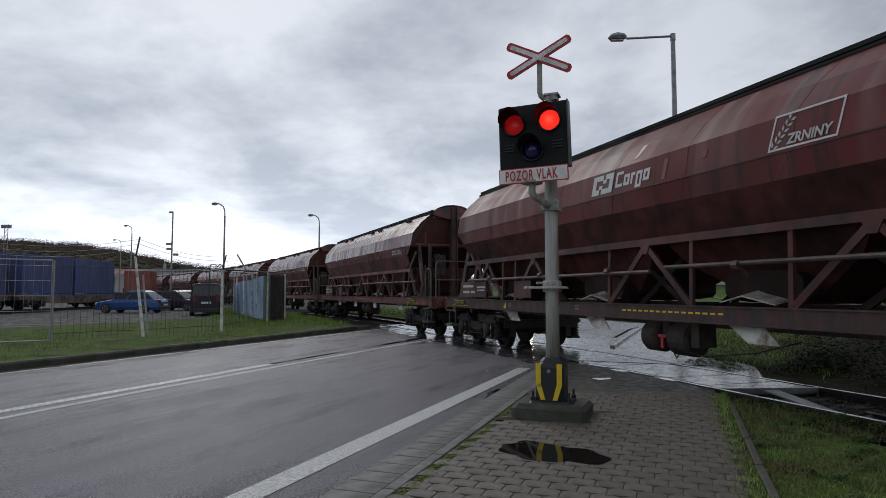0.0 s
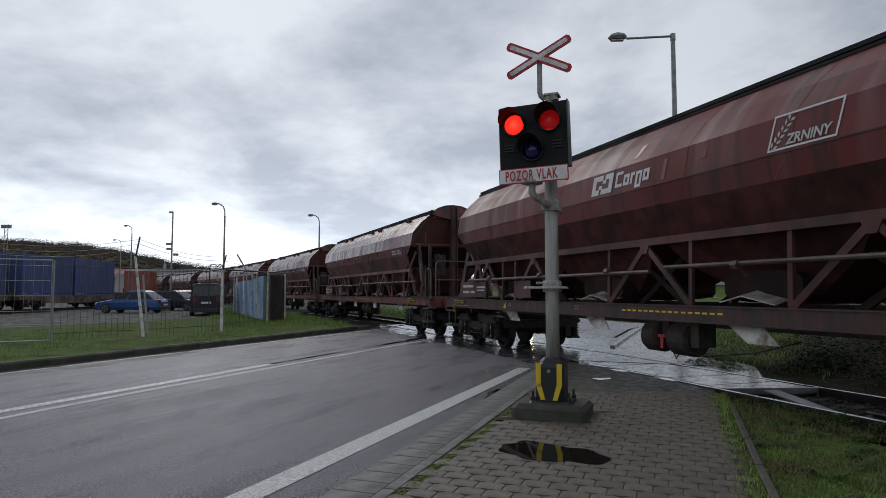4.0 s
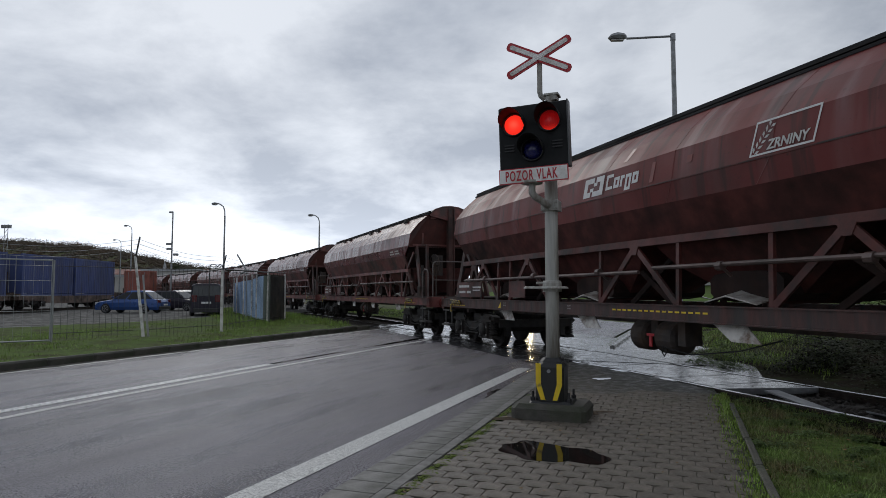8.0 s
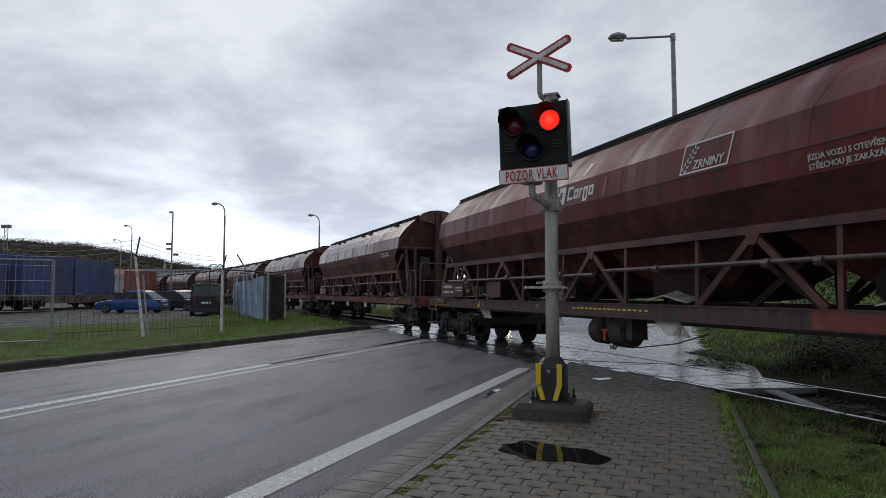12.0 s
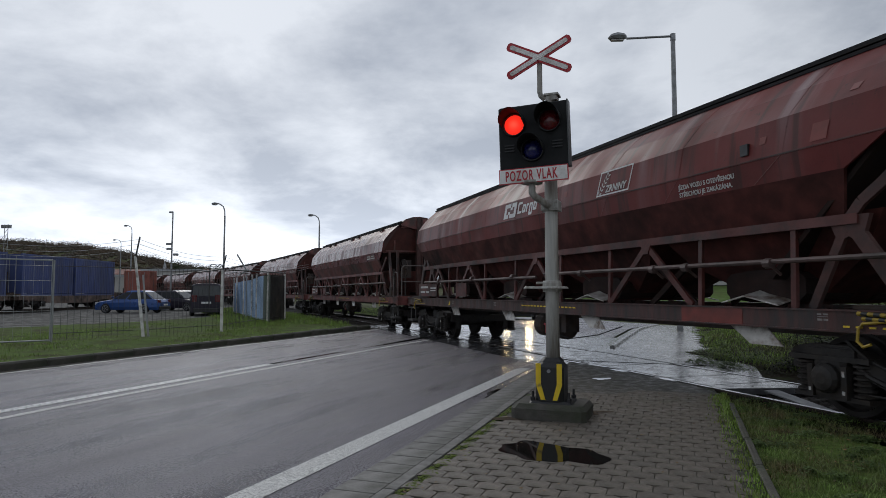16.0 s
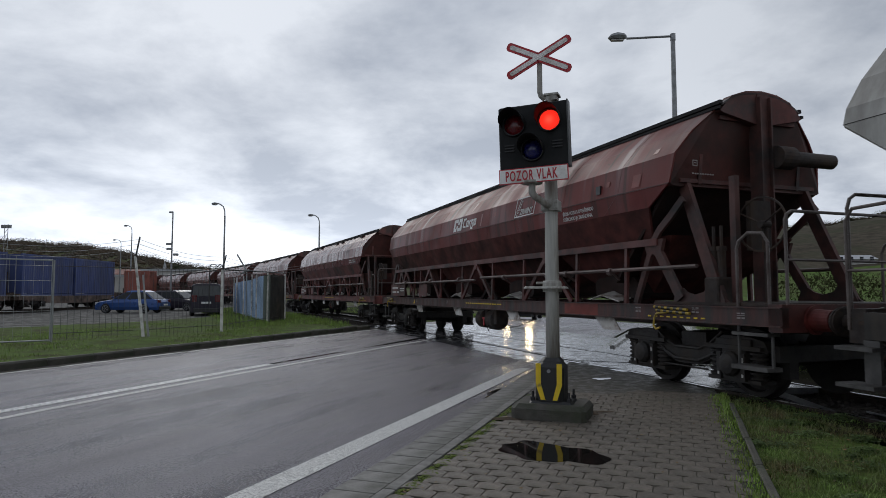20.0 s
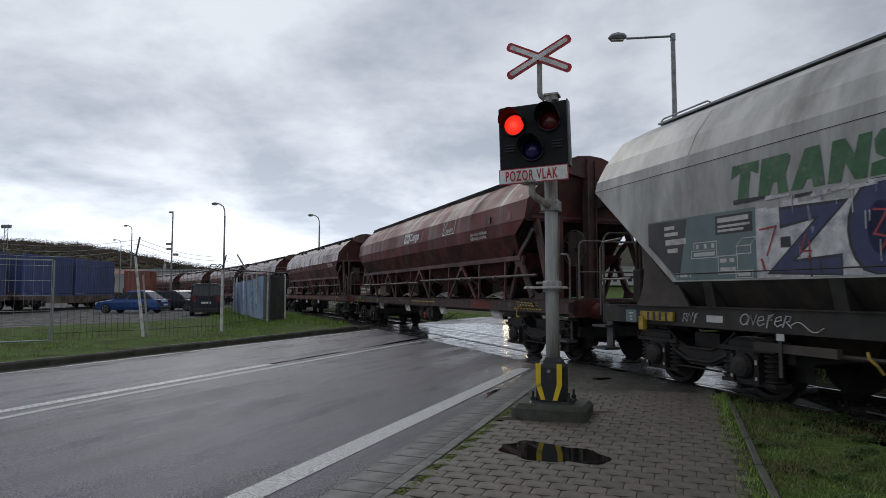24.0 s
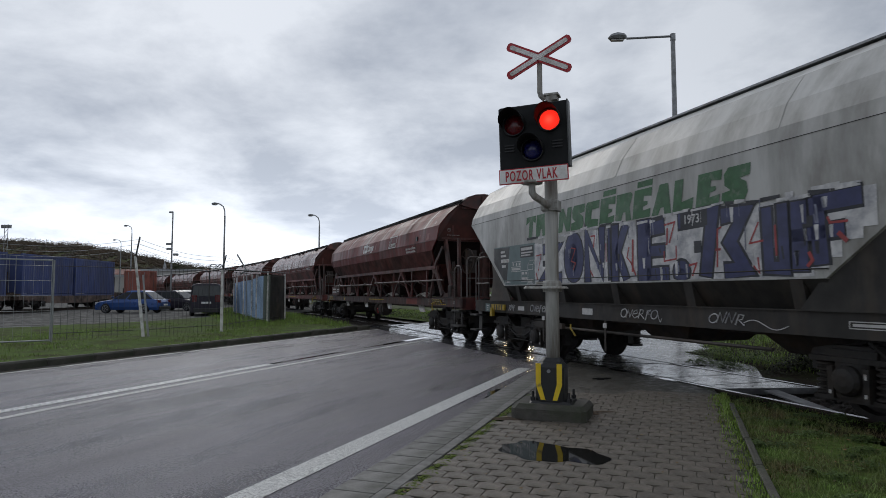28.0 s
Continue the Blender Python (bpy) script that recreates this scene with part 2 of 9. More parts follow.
# ---------------------------------------------------------------- mesh helpers
def quad_box(bm, x0, x1, y0, y1, z0, z1, m=None):
    """A box between two corners, optionally turned and moved by m."""
    vs = []
    for x, y, z in ((x0, y0, z0), (x1, y0, z0), (x1, y1, z0), (x0, y1, z0), (x0, y0, z1), (x1, y0, z1), (x1, y1, z1), (x0, y1, z1)):
        p = Vector((x, y, z))
        vs.append(bm.verts.new(m @ p if m else p))
    for f in ((3, 2, 1, 0), (4, 5, 6, 7), (0, 1, 5, 4), (1, 2, 6, 5), (2, 3, 7, 6), (3, 0, 4, 7)):
        bm.faces.new([vs[i] for i in f])
    return bm


def soft_box(bm, x0, x1, y0, y1, z0, z1, r=0.01, m=None):
    """A box with chamfered upright edges and a chamfered top."""
    r = min(r, (x1 - x0) * 0.45, (y1 - y0) * 0.45, (z1 - z0) * 0.9)
    def ring(i, z):
        return [(x0 + i + r, y0 + i, z), (x1 - i - r, y0 + i, z), (x1 - i, y0 + i + r, z), (x1 - i, y1 - i - r, z),
                (x1 - i - r, y1 - i, z), (x0 + i + r, y1 - i, z), (x0 + i, y1 - i - r, z), (x0 + i, y0 + i + r, z)]
    rings = [ring(0, z0), ring(0, z1 - r), ring(r * 0.8, z1)]
    loft(bm, rings, m=m)
    return bm


def loft(bm, rings, closed=True, cap=True, m=None):
    """Skin a list of rings with equal numbers of points."""
    vr = [[bm.verts.new(m @ Vector(p) if m else Vector(p)) for p in r] for r in rings]
    n = len(rings[0])
    for a, b in zip(vr, vr[1:]):
        for i in range(n if closed else n - 1):
            j = (i + 1) % n
            bm.faces.new((a[i], a[j], b[j], b[i]))
    if closed and cap:
        bm.faces.new(list(reversed(vr[0])))
        bm.faces.new(vr[-1])
    return vr


def rod(bm, a, b, r, seg=8, r2=None):
    """A straight bar between two points."""
    a, b = Vector(a), Vector(b)
    d = (b - a)
    q = d.to_track_quat("Z", "Y").to_matrix()
    r2 = r if r2 is None else r2
    rings = []
    for p, k in ((a, r), (b, r2)):
        rings.append([p + q @ Vector((math.cos(t) * k, math.sin(t) * k, 0)) for t in [2 * math.pi * i / seg for i in range(seg)]])
    loft(bm, rings)
    return bm


def tube(bm, pts, r, seg=8):
    """A bent pipe through points."""
    pts = [Vector(p) for p in pts]
    rings = []
    ref = None
    for i, p in enumerate(pts):
        d = (pts[min(i + 1, len(pts) - 1)] - pts[max(i - 1, 0)]).normalized()
        if ref is None:
            ref = d.orthogonal().normalized()
        ref = (ref - d * ref.dot(d)).normalized()
        s = d.cross(ref)
        rings.append([p + ref * (math.cos(t) * r) + s * (math.sin(t) * r) for t in [2 * math.pi * k / seg for k in range(seg)]])
    loft(bm, rings)
    return bm


def bar(bm, a, b, w, h, up=(0, 0, 1)):
    """A rectangular bar between two points: w across, h along up."""
    a, b, up = Vector(a), Vector(b), Vector(up)
    d = (b - a).normalized()
    s = d.cross(up).normalized()
    u = s.cross(d)
    rings = []
    for p in (a, b):
        rings.append([p + s * (w / 2 * i) + u * (h / 2 * j) for i, j in ((-1, -1), (1, -1), (1, 1), (-1, 1))])
    loft(bm, rings)
    return bm


def prism(bm, poly, t, m=None):
    """A flat outline in the xy plane, thickened by t along z."""
    loft(bm, [[(x, y, 0) for x, y in poly], [(x, y, t) for x, y in poly]], m=m)
    return bm


def ring_mesh(bm, c, axis, r_out, r_in, t, seg=20):
    """A flat ring with thickness."""
    q = Vector(axis).to_track_quat("Z", "Y").to_matrix()
    rs = []
    for r, z in ((r_out, -t / 2), (r_out, t / 2), (r_in, t / 2), (r_in, -t / 2)):
        rs.append([Vector(c) + q @ Vector((math.cos(a) * r, math.sin(a) * r, z)) for a in [2 * math.pi * i / seg for i in range(seg)]])
    loft(bm, rs + [rs[0]], cap=False)
    return bm


def lathe(bm, prof, seg=16, m=None, cap=True):
    """Turn a profile of (radius, z) round the z axis."""
    rings = [[(r * math.cos(2 * math.pi * i / seg), r * math.sin(2 * math.pi * i / seg), z) for i in range(seg)] for r, z in prof]
    loft(bm, rings, cap=cap, m=m)
    return bm


def mesh_of(bm, name, material, smooth=False):
    bmesh.ops.remove_doubles(bm, verts=bm.verts, dist=1e-5) if len(bm.verts) < 3000 else None
    bmesh.ops.recalc_face_normals(bm, faces=bm.faces)
    me = bpy.data.meshes.new(name)
    bm.to_mesh(me)
    bm.free()
    for mt in (material if isinstance(material, (list, tuple)) else [material]):
        me.materials.append(mt)
    if smooth:
        for p in me.polygons:
            p.use_smooth = True
    return me


def part(name, bm, material, parent=None, label="", smooth=False, m=None):
    """Link a bmesh as one mesh object, under a thing or a part."""
    ob = new(name, mesh_of(bm, name, material, smooth))
    if parent:
        ob.parent = parent
    if label:
        ob["label"] = label
    if m is not None:
        ob.matrix_basis = m
    return ob


def thing(name, label, category, group="", kind="", m=None):
    ob = tagged(new(name), label, category, group, kind)
    ob.empty_display_size = 0.2
    if m is not None:
        ob.matrix_basis = m
    return ob


def B():
    return bmesh.new()


def lettering(text, size, material, parent, m, name="lettering", label="", shear=0.0, bold=0.0, space=1.0, narrow=1.0):
    """Flat letters with the built-in font, turned to mesh."""
    cu = bpy.data.curves.new("letters", "FONT")
    cu.body, cu.size, cu.align_x, cu.align_y, cu.extrude = text, size, "LEFT", "BOTTOM_BASELINE", 0.002
    cu.shear, cu.offset, cu.space_character, cu.resolution_u = shear, bold, space, 3
    tmp = bpy.data.objects.new("letters", cu)
    scene.collection.objects.link(tmp)
    me = bpy.data.meshes.new_from_object(tmp.evaluated_get(bpy.context.evaluated_depsgraph_get()))
    bpy.data.objects.remove(tmp)
    me.transform(Matrix.Diagonal((narrow, 1, 1, 1)))
    me.materials.clear()
    me.materials.append(material)
    ob = new(name, me)
    ob.parent = parent
    ob.matrix_basis = m
    if label:
        ob["label"] = label
    return ob


# ---------------------------------------------------------------- plan of the place
# Track: an arc of 345 m radius; s runs along it in the way the train goes.
HEAD0 = -0.3239
TU = Vector((math.sin(HEAD0), math.cos(HEAD0)))
TN = Vector((math.cos(HEAD0), -math.sin(HEAD0)))
RAD = 344.83
TC = 8 * TU + 7.443 * TN - RAD * TN


def on_track(s, off=0.0):
    a = (s - 8) / RAD
    return TC + (RAD + off) * (math.cos(a) * TN + math.sin(a) * TU)


def track_angle(s):
    a = (s - 8) / RAD
    d = math.cos(a) * TU - math.sin(a) * TN
    return math.atan2(d.y, d.x)


def track_side(x, y):
    """How far a place lies beyond the track's middle, seen from the camera's side."""
    return (Vector((x, y)) - TC).length - RAD


def lie(x, y):
    """Height of the ground: level up to the track, falling away beyond it."""
    n = track_side(x, y)
    return -0.012 * min(max(n - 3.0, 0.0), 5.0) - 0.056 * min(max(n - 8.0, 0.0), 17.0)


# Road: straight line at 21.2 degrees to the view; q runs along it, w across to the right.
RD = Vector((math.sin(radians(21.2)), math.cos(radians(21.2))))
RW = Vector((RD.y, -RD.x))
R0 = Vector((-1.36, 4.4))


def on_road(q, w):
    p = R0 + RD * q + RW * w
    return p


def sheet(name, fn, us, vs, material, parent=None, lift=0.0, kind="structure", label="", category=""):
    """A surface over a grid of (u, v): fn gives x, y; the height follows the lie of the land."""
    verts, faces = [], []
    for u in us:
        for v in vs:
            p = fn(u, v)
            verts.append((p[0], p[1], lie(p[0], p[1]) + (lift if len(p) < 3 else p[2])))
    nv = len(vs)
    for i in range(len(us) - 1):
        for j in range(nv - 1):
            faces.append((i * nv + j, i * nv + j + 1, (i + 1) * nv + j + 1, (i + 1) * nv + j))
    me = bpy.data.meshes.new(name)
    me.from_pydata(verts, [], faces)
    me.materials.append(material)
    me.update()
    if me.polygons[0].normal.z < 0:
        me.flip_normals()
    ob = new(name, me)
    if parent:
        ob.parent = parent
    return tagged(ob, label, category, "", kind)


def span(a, b, n):
    return [a + (b - a) * i / n for i in range(n + 1)]


# ---------------------------------------------------------------- ground, road, pavement
def kerb_w(q):
    return 0.93 - 0.035 * q


def build_ground():
    far = [-2500, -900, -300, -120, -60, -30, -10, 0, 10, 20, 30, 40, 60, 100, 200, 500, 1200, 2600]
    g = sheet("ground", lambda u, v: (u, v, -0.14), far, far, EARTH, label="flat grassy land reaching to the horizon", category="ground")
    road = sheet("road", lambda q, f: on_road(q, -8.5 + f * (8.5 + max(0.62, kerb_w(q) + 0.04))), span(-30, 110, 140), span(0, 1, 6), ASPHALT, label="wet dark asphalt road with two lanes", category="road")
    return g, road


ground, road = build_ground()


def strip(name, q0, q1, w0, w1, material, lift, n=24, wob=0.0, parent=None, bend=None):
    """A painted line or strip along the road."""
    def fn(q, k):
        w = (w0, w1)[k]
        if bend:
            w += bend(q)
        p = on_road(q, w)
        return (p.x, p.y, lift)
    return sheet(name, fn, span(q0, q1, n), [0, 1], material, parent)


edge_line = tagged(strip("edge_line", -14, 7.9, -0.115, 0.125, LINE_PAINT, 0.004), "coarse white edge line painted on asphalt", "road marking")
centre_line = tagged(strip("centre_line", -14, 15.4, -4.43, -4.31, LINE_PAINT, 0.004, bend=lambda q: min(0.14, 0.012 * (4 - q) ** 2) if q < 4 else 0.0 if q < 10 else 0.008 * (q - 10) ** 2), "worn white centre line on wet asphalt", "road marking")
far_line = tagged(strip("edge_line", -6, 21.5, -8.22, -8.10, LINE_PAINT, 0.004, bend=lambda q: 0.0 if q < 16 else 0.03 * (q - 16) ** 2), "white edge line along the far kerb", "road marking")


def wetness():
    """Shallow films of water lying in the wheel ruts."""
    rnd = random.Random(5)

    def film(x, y, a, b, ang, z=0.005, n=40, jag=0.35, name="puddle", label="shallow film of rainwater on the asphalt"):
        bm = B()
        pts = []
        ph = [rnd.uniform(0, 6.28) for _ in range(4)]
        for i in range(n):
            t = 2 * math.pi * i / n
            k = 1 + jag * (0.5 * math.sin(2 * t + ph[0]) + 0.3 * math.sin(3 * t + ph[1]) + 0.25 * math.sin(5 * t + ph[2]) + 0.2 * math.sin(9 * t + ph[3]))
            u, v = a * k * math.cos(t), b * k * math.sin(t)
            pts.append((x + u * math.cos(ang) - v * math.sin(ang), y + u * math.sin(ang) + v * math.cos(ang)))
        bm.faces.new([bm.verts.new((px, py, z + lie(px, py))) for px, py in pts])
        return tagged(part(name, bm, PUDDLE), label, "puddle", "", "structure")
    along = math.atan2(RD.y, RD.x)
    for q, w, a, b in ((8.0, -4.75, 1.8, 0.05), (13.0, -4.75, 2.4, 0.10),
                       (4.9, 0.33, 0.42, 0.09), (18.5, -6.4, 1.4, 0.22)):
        p = on_road(q, w)
        film(p.x, p.y, a, b, along)
    for x, y, a, b, an in ((2.94, 12.05, 0.42, 0.05, 2.0), (3.12, 11.35, 0.34, 0.06, 2.0), (3.55, 10.2, 0.30, 0.04, 2.0), (2.54, 10.25, 0.16, 0.13, 0.3), (2.62, 12.7, 0.3, 0.05, 2.0)):
        film(x, y, a * 0.8, b, an, z=0.0125, jag=0.55, label="small puddle on the path beside the rail")
    film(-29.2, 41.5, 1.5, 5.5, 0.02, z=0.06, label="long shallow puddle beside the siding")
    film(-27.0, 30.0, 0.7, 3.0, 0.05, z=0.06, label="long shallow puddle beside the siding")
    film(0.93, 5.58, 0.44, 0.33, -0.75, z=0.0135, jag=0.28, label="still puddle on the paving blocks by the signal", n=60)


def rumble_strip():
    """Short raised bars of paint beside the centre line; wet sky sheen is put into their white."""
    st = thing("rumble_strip", "row of short white bars, pale with wet sheen, beside the centre line", "road marking", kind="structure")
    bm = B()
    soft_box(bm, -0.074, 0.074, -0.095, 0.095, 0.0, 0.006, 0.005)
    me = mesh_of(bm, "paint_bar", LINE_WET)
    a = math.atan2(RD.y, RD.x)
    rnd = random.Random(14)
    for k in range(88):
        if rnd.random() < 0.06:
            continue
        p = on_road(-8.0 + k * 0.17, -4.68 - 0.012 * max(0, k - 60) * 0.17 + rnd.uniform(-0.006, 0.006))
        o = new("paint_bar", me)
        o.parent, o.matrix_basis = st, Matrix.Translation((p.x, p.y, 0.001)) @ Matrix.Rotation(a, 4, "Z")


LINE_WET = mat("sheen_pale_bar_paint", (0.52, 0.52, 0.51), 0.3, vary=0.25, scale=30, bump=0.2)
rumble_strip()


def pavement():
    """Interlocking paving blocks on a bed, edged by a concrete kerb, a drain strip and a thin edging."""
    def edge_r(y):
        return 2.24 + (y - 4.4) * 0.372
    bed = sheet("pavement", lambda q, k: ((lambda p: (p.x, p.y, 0.001))(on_road(q, kerb_w(q) + k * 2.46))), span(-15, 9.5, 12), [0, 0.5, 1], PAVER_J,
                label="pavement of interlocking concrete blocks with mossy joints", category="pavement")
    # block: 0.2 x 0.165 m with waved ends
    bw, bl, gap = 0.2, 0.164, 0.005
    out = []
    for i in range(5):
        x = -bw / 2 + gap / 2 + (bw - gap) * i / 4
        out.append((x, -bl / 2 + gap / 2 + (0.015 if i in (1, 2, 3) else -0.013) * (1 if i != 2 else 0.75)))
    top = [(x, y + bl - gap) for x, y in reversed(out)]
    poly = out + top
    bm = B()
    lower = [(x, y, 0.0) for x, y in poly]
    mid = [(x, y, 0.008) for x, y in poly]
    cap = [(x * 0.978, y * 0.97, 0.0112) for x, y in poly]
    loft(bm, [lower, mid, cap])
    me = mesh_of(bm, "paving_block", PAVER)
    ang = math.atan2(RD.y, RD.x) - math.pi / 2 + radians(1.0)
    ux, uy = Vector((math.cos(ang), math.sin(ang))), Vector((-math.sin(ang), math.cos(ang)))
    start = on_road(0, kerb_w(0))
    rnd = random.Random(3)
    proto = bmesh.new()
    proto.from_mesh(me)
    pv = [v.co.copy() for v in proto.verts]
    pf = [[v.index for v in f.verts] for f in proto.faces]
    proto.free()
    verts, faces = [], []
    n_obj = 0
    for r in range(-75, 62):
        for c in range(0, 13):
            p = start + ux * ((c + 0.5) * bw + (bw / 2 if r % 2 else 0) - 0.02) + uy * (r * bl)
            qw = p - R0
            q, w = qw.dot(RD), qw.dot(RW)
            if w < kerb_w(q) + 0.07 or p.x > edge_r(p.y) - 0.09 or p.y > 8.9 + 0.12 * math.sin(p.x * 5) or track_side(p.x, p.y) > -1.3:
                continue
            if 0.79 < p.x < 1.57 and 6.93 < p.y < 7.6:
                continue
            z = lie(p.x, p.y) + 0.0015 * rnd.uniform(-1, 1)
            m = Matrix.Translation((p.x, p.y, z)) @ Matrix.Rotation(ang + rnd.uniform(-0.012, 0.012), 4, "Z")
            if 4.2 < p.y < 7.2 and n_obj < 300:
                ob = new("paving_block", me)
                ob.parent = bed
                ob.matrix_basis = m
                n_obj += 1
            else:
                b0 = len(verts)
                verts += [m @ v for v in pv]
                faces += [[b0 + i for i in f] for f in pf]
    mesh = bpy.data.meshes.new("paving_blocks")
    mesh.from_pydata([tuple(v) for v in verts], [], faces)
    mesh.materials.append(PAVER)
    mesh.update()
    ob = new("paving_blocks", mesh)
    ob.parent = bed
    ob["kind"] = "stuff"
    # asphalt end of the path, up to the rail
    left, y = [], 8.70
    q = 5.0
    while True:
        p = on_road(q, kerb_w(q))
        if track_side(p.x, p.y) > -0.86:
            break
        if p.y > y:
            left.append((p.x, p.y))
        q += 0.1
    s_end = 8.0 + (Vector(left[-1]) - TC).normalized().angle_signed(TN) * RAD
    far = [on_track(s_end + (7.9 - s_end) * k / 14, -0.86) for k in range(15)]
    bm = B()
    bm.faces.new([bm.verts.new((x, yy, 0.0085)) for x, yy in left + [(p.x, p.y) for p in far] + [(3.80, 8.70)]])
    tagged(part("path_end", bm, PATH_ASPHALT), "brown worn asphalt patch between paving and rail", "path", "", "structure")
    # kerb stones and drain slabs, flush with the road
    kerb = thing("kerb", "flush grey concrete kerb between drain slabs and pavement", "kerb", kind="structure")
    drain = thing("drain_strip", "row of grey concrete drain slabs beside the road", "drain", kind="structure")
    ka = math.atan2((on_road(1, kerb_w(1)) - on_road(0, kerb_w(0))).y, (on_road(1, kerb_w(1)) - on_road(0, kerb_w(0))).x)
    bm = B()
    soft_box(bm, -0.495, 0.495, -0.05, 0.05, -0.1, 0.016, 0.006)
    kme = mesh_of(bm, "kerb_stone", KERB)
    bm = B()
    soft_box(bm, -0.122, 0.122, -0.165, 0.165, -0.05, 0.010, 0.008)
    dme = mesh_of(bm, "drain_slab", KERB)
    for i in range(-15, 9):
        q = i * 1.0
        p = on_road(q, kerb_w(q) - 0.05)
        if track_side(p.x, p.y) > -1.2:
            continue
        o = new("kerb_stone", kme)
        o.parent, o.matrix_basis = kerb, Matrix.Translation((p.x, p.y, 0)) @ Matrix.Rotation(ka, 4, "Z")
    for i in range(-62, 36):
        q = i * 0.25
        p = on_road(q, kerb_w(q) - 0.27)
        if track_side(p.x, p.y) > -1.3:
            continue
        o = new("drain_slab", dme)
        o.parent = drain
        o.matrix_basis = Matrix.Translation((p.x, p.y, rnd.uniform(-0.002, 0.001))) @ Matrix.Rotation(ka + rnd.uniform(-0.006, 0.006), 4, "Z")
    # thin edging on the grass side
    edging = thing("edging", "narrow mossy concrete edging between paving and grass", "edging", kind="structure")
    bm = B()
    soft_box(bm, -0.495, 0.495, -0.03, 0.03, -0.1, 0.05, 0.012)
    eme = mesh_of(bm, "edging_stone", KERB_OLD)
    ea = math.atan2(1, 0.372)
    for i in range(-14, 5):
        y = 4.4 + (i + 0.2) * 0.93
        if y > 8.3:
            continue
        o = new("edging_stone", eme)
        o.parent = edging
        o.matrix_basis = Matrix.Translation((edge_r(y), y, 0)) @ Matrix.Rotation(ea + rnd.uniform(-0.01, 0.01), 4, "Z")
    return bed


def far_kerb():
    kerb = thing("far_kerb", "old dark raised kerb with mossy face along the verge", "kerb", kind="structure")
    bm = B()
    soft_box(bm, -0.497, 0.497, -0.08, 0.08, -0.1, 0.16, 0.035)
    me = mesh_of(bm, "kerb_stone", KERB_OLD)
    rnd = random.Random(8)
    a = math.atan2(RD.y, RD.x)
    for i in range(-2, 24):
        q = i + 0.5
        w = -8.58 + (0.0 if q < 17 else 0.02 * (q - 17) ** 2)
        p = on_road(q, w)
        if track_side(p.x, p.y) > -2.0:
            continue
        o = new("kerb_stone", me)
        o.parent = kerb
        o.matrix_basis = Matrix.Translation((p.x, p.y, rnd.uniform(-0.02, 0.01) - (0.0 if q < 17 else 0.012 * (q - 17)))) @ Matrix.Rotation(a + rnd.uniform(-0.01, 0.01), 4, "Z")
    # silt and leaves gathered along its foot
    strip("silt_strip", -2, 21, -8.5, -8.27, mat("gutter_silt", (0.030, 0.027, 0.021), 0.9, vary=0.4, scale=14, bump=0.5), 0.006, n=90, bend=lambda q: 0.06 * math.sin(q * 1.7) + 0.04 * math.sin(q * 4.1) + 0.03 * math.sin(q * 9.3))
    verge = sheet("verge", lambda q, w: ((lambda p: (p.x, p.y, 0.08 + 0.02 * math.sin(q * 0.7 + w) - 0.5 * max(0.0, min(1.0, (track_side(p.x, p.y) + 3.2) / 0.9))))(on_road(q, w))), span(-8, 30, 76), [-20.5 + 11.84 * k / 22 for k in range(23)], TURF,
                  label="grass verge between kerb and fence", category="grass")
    return kerb


def car_park():
    sheet("car_park", lambda u, v: (u, v, 0.02), span(-70, -9.5, 12), span(16, 95, 10), GRAVEL_GROUND, label="grey gravel car park beside the railway", category="ground")


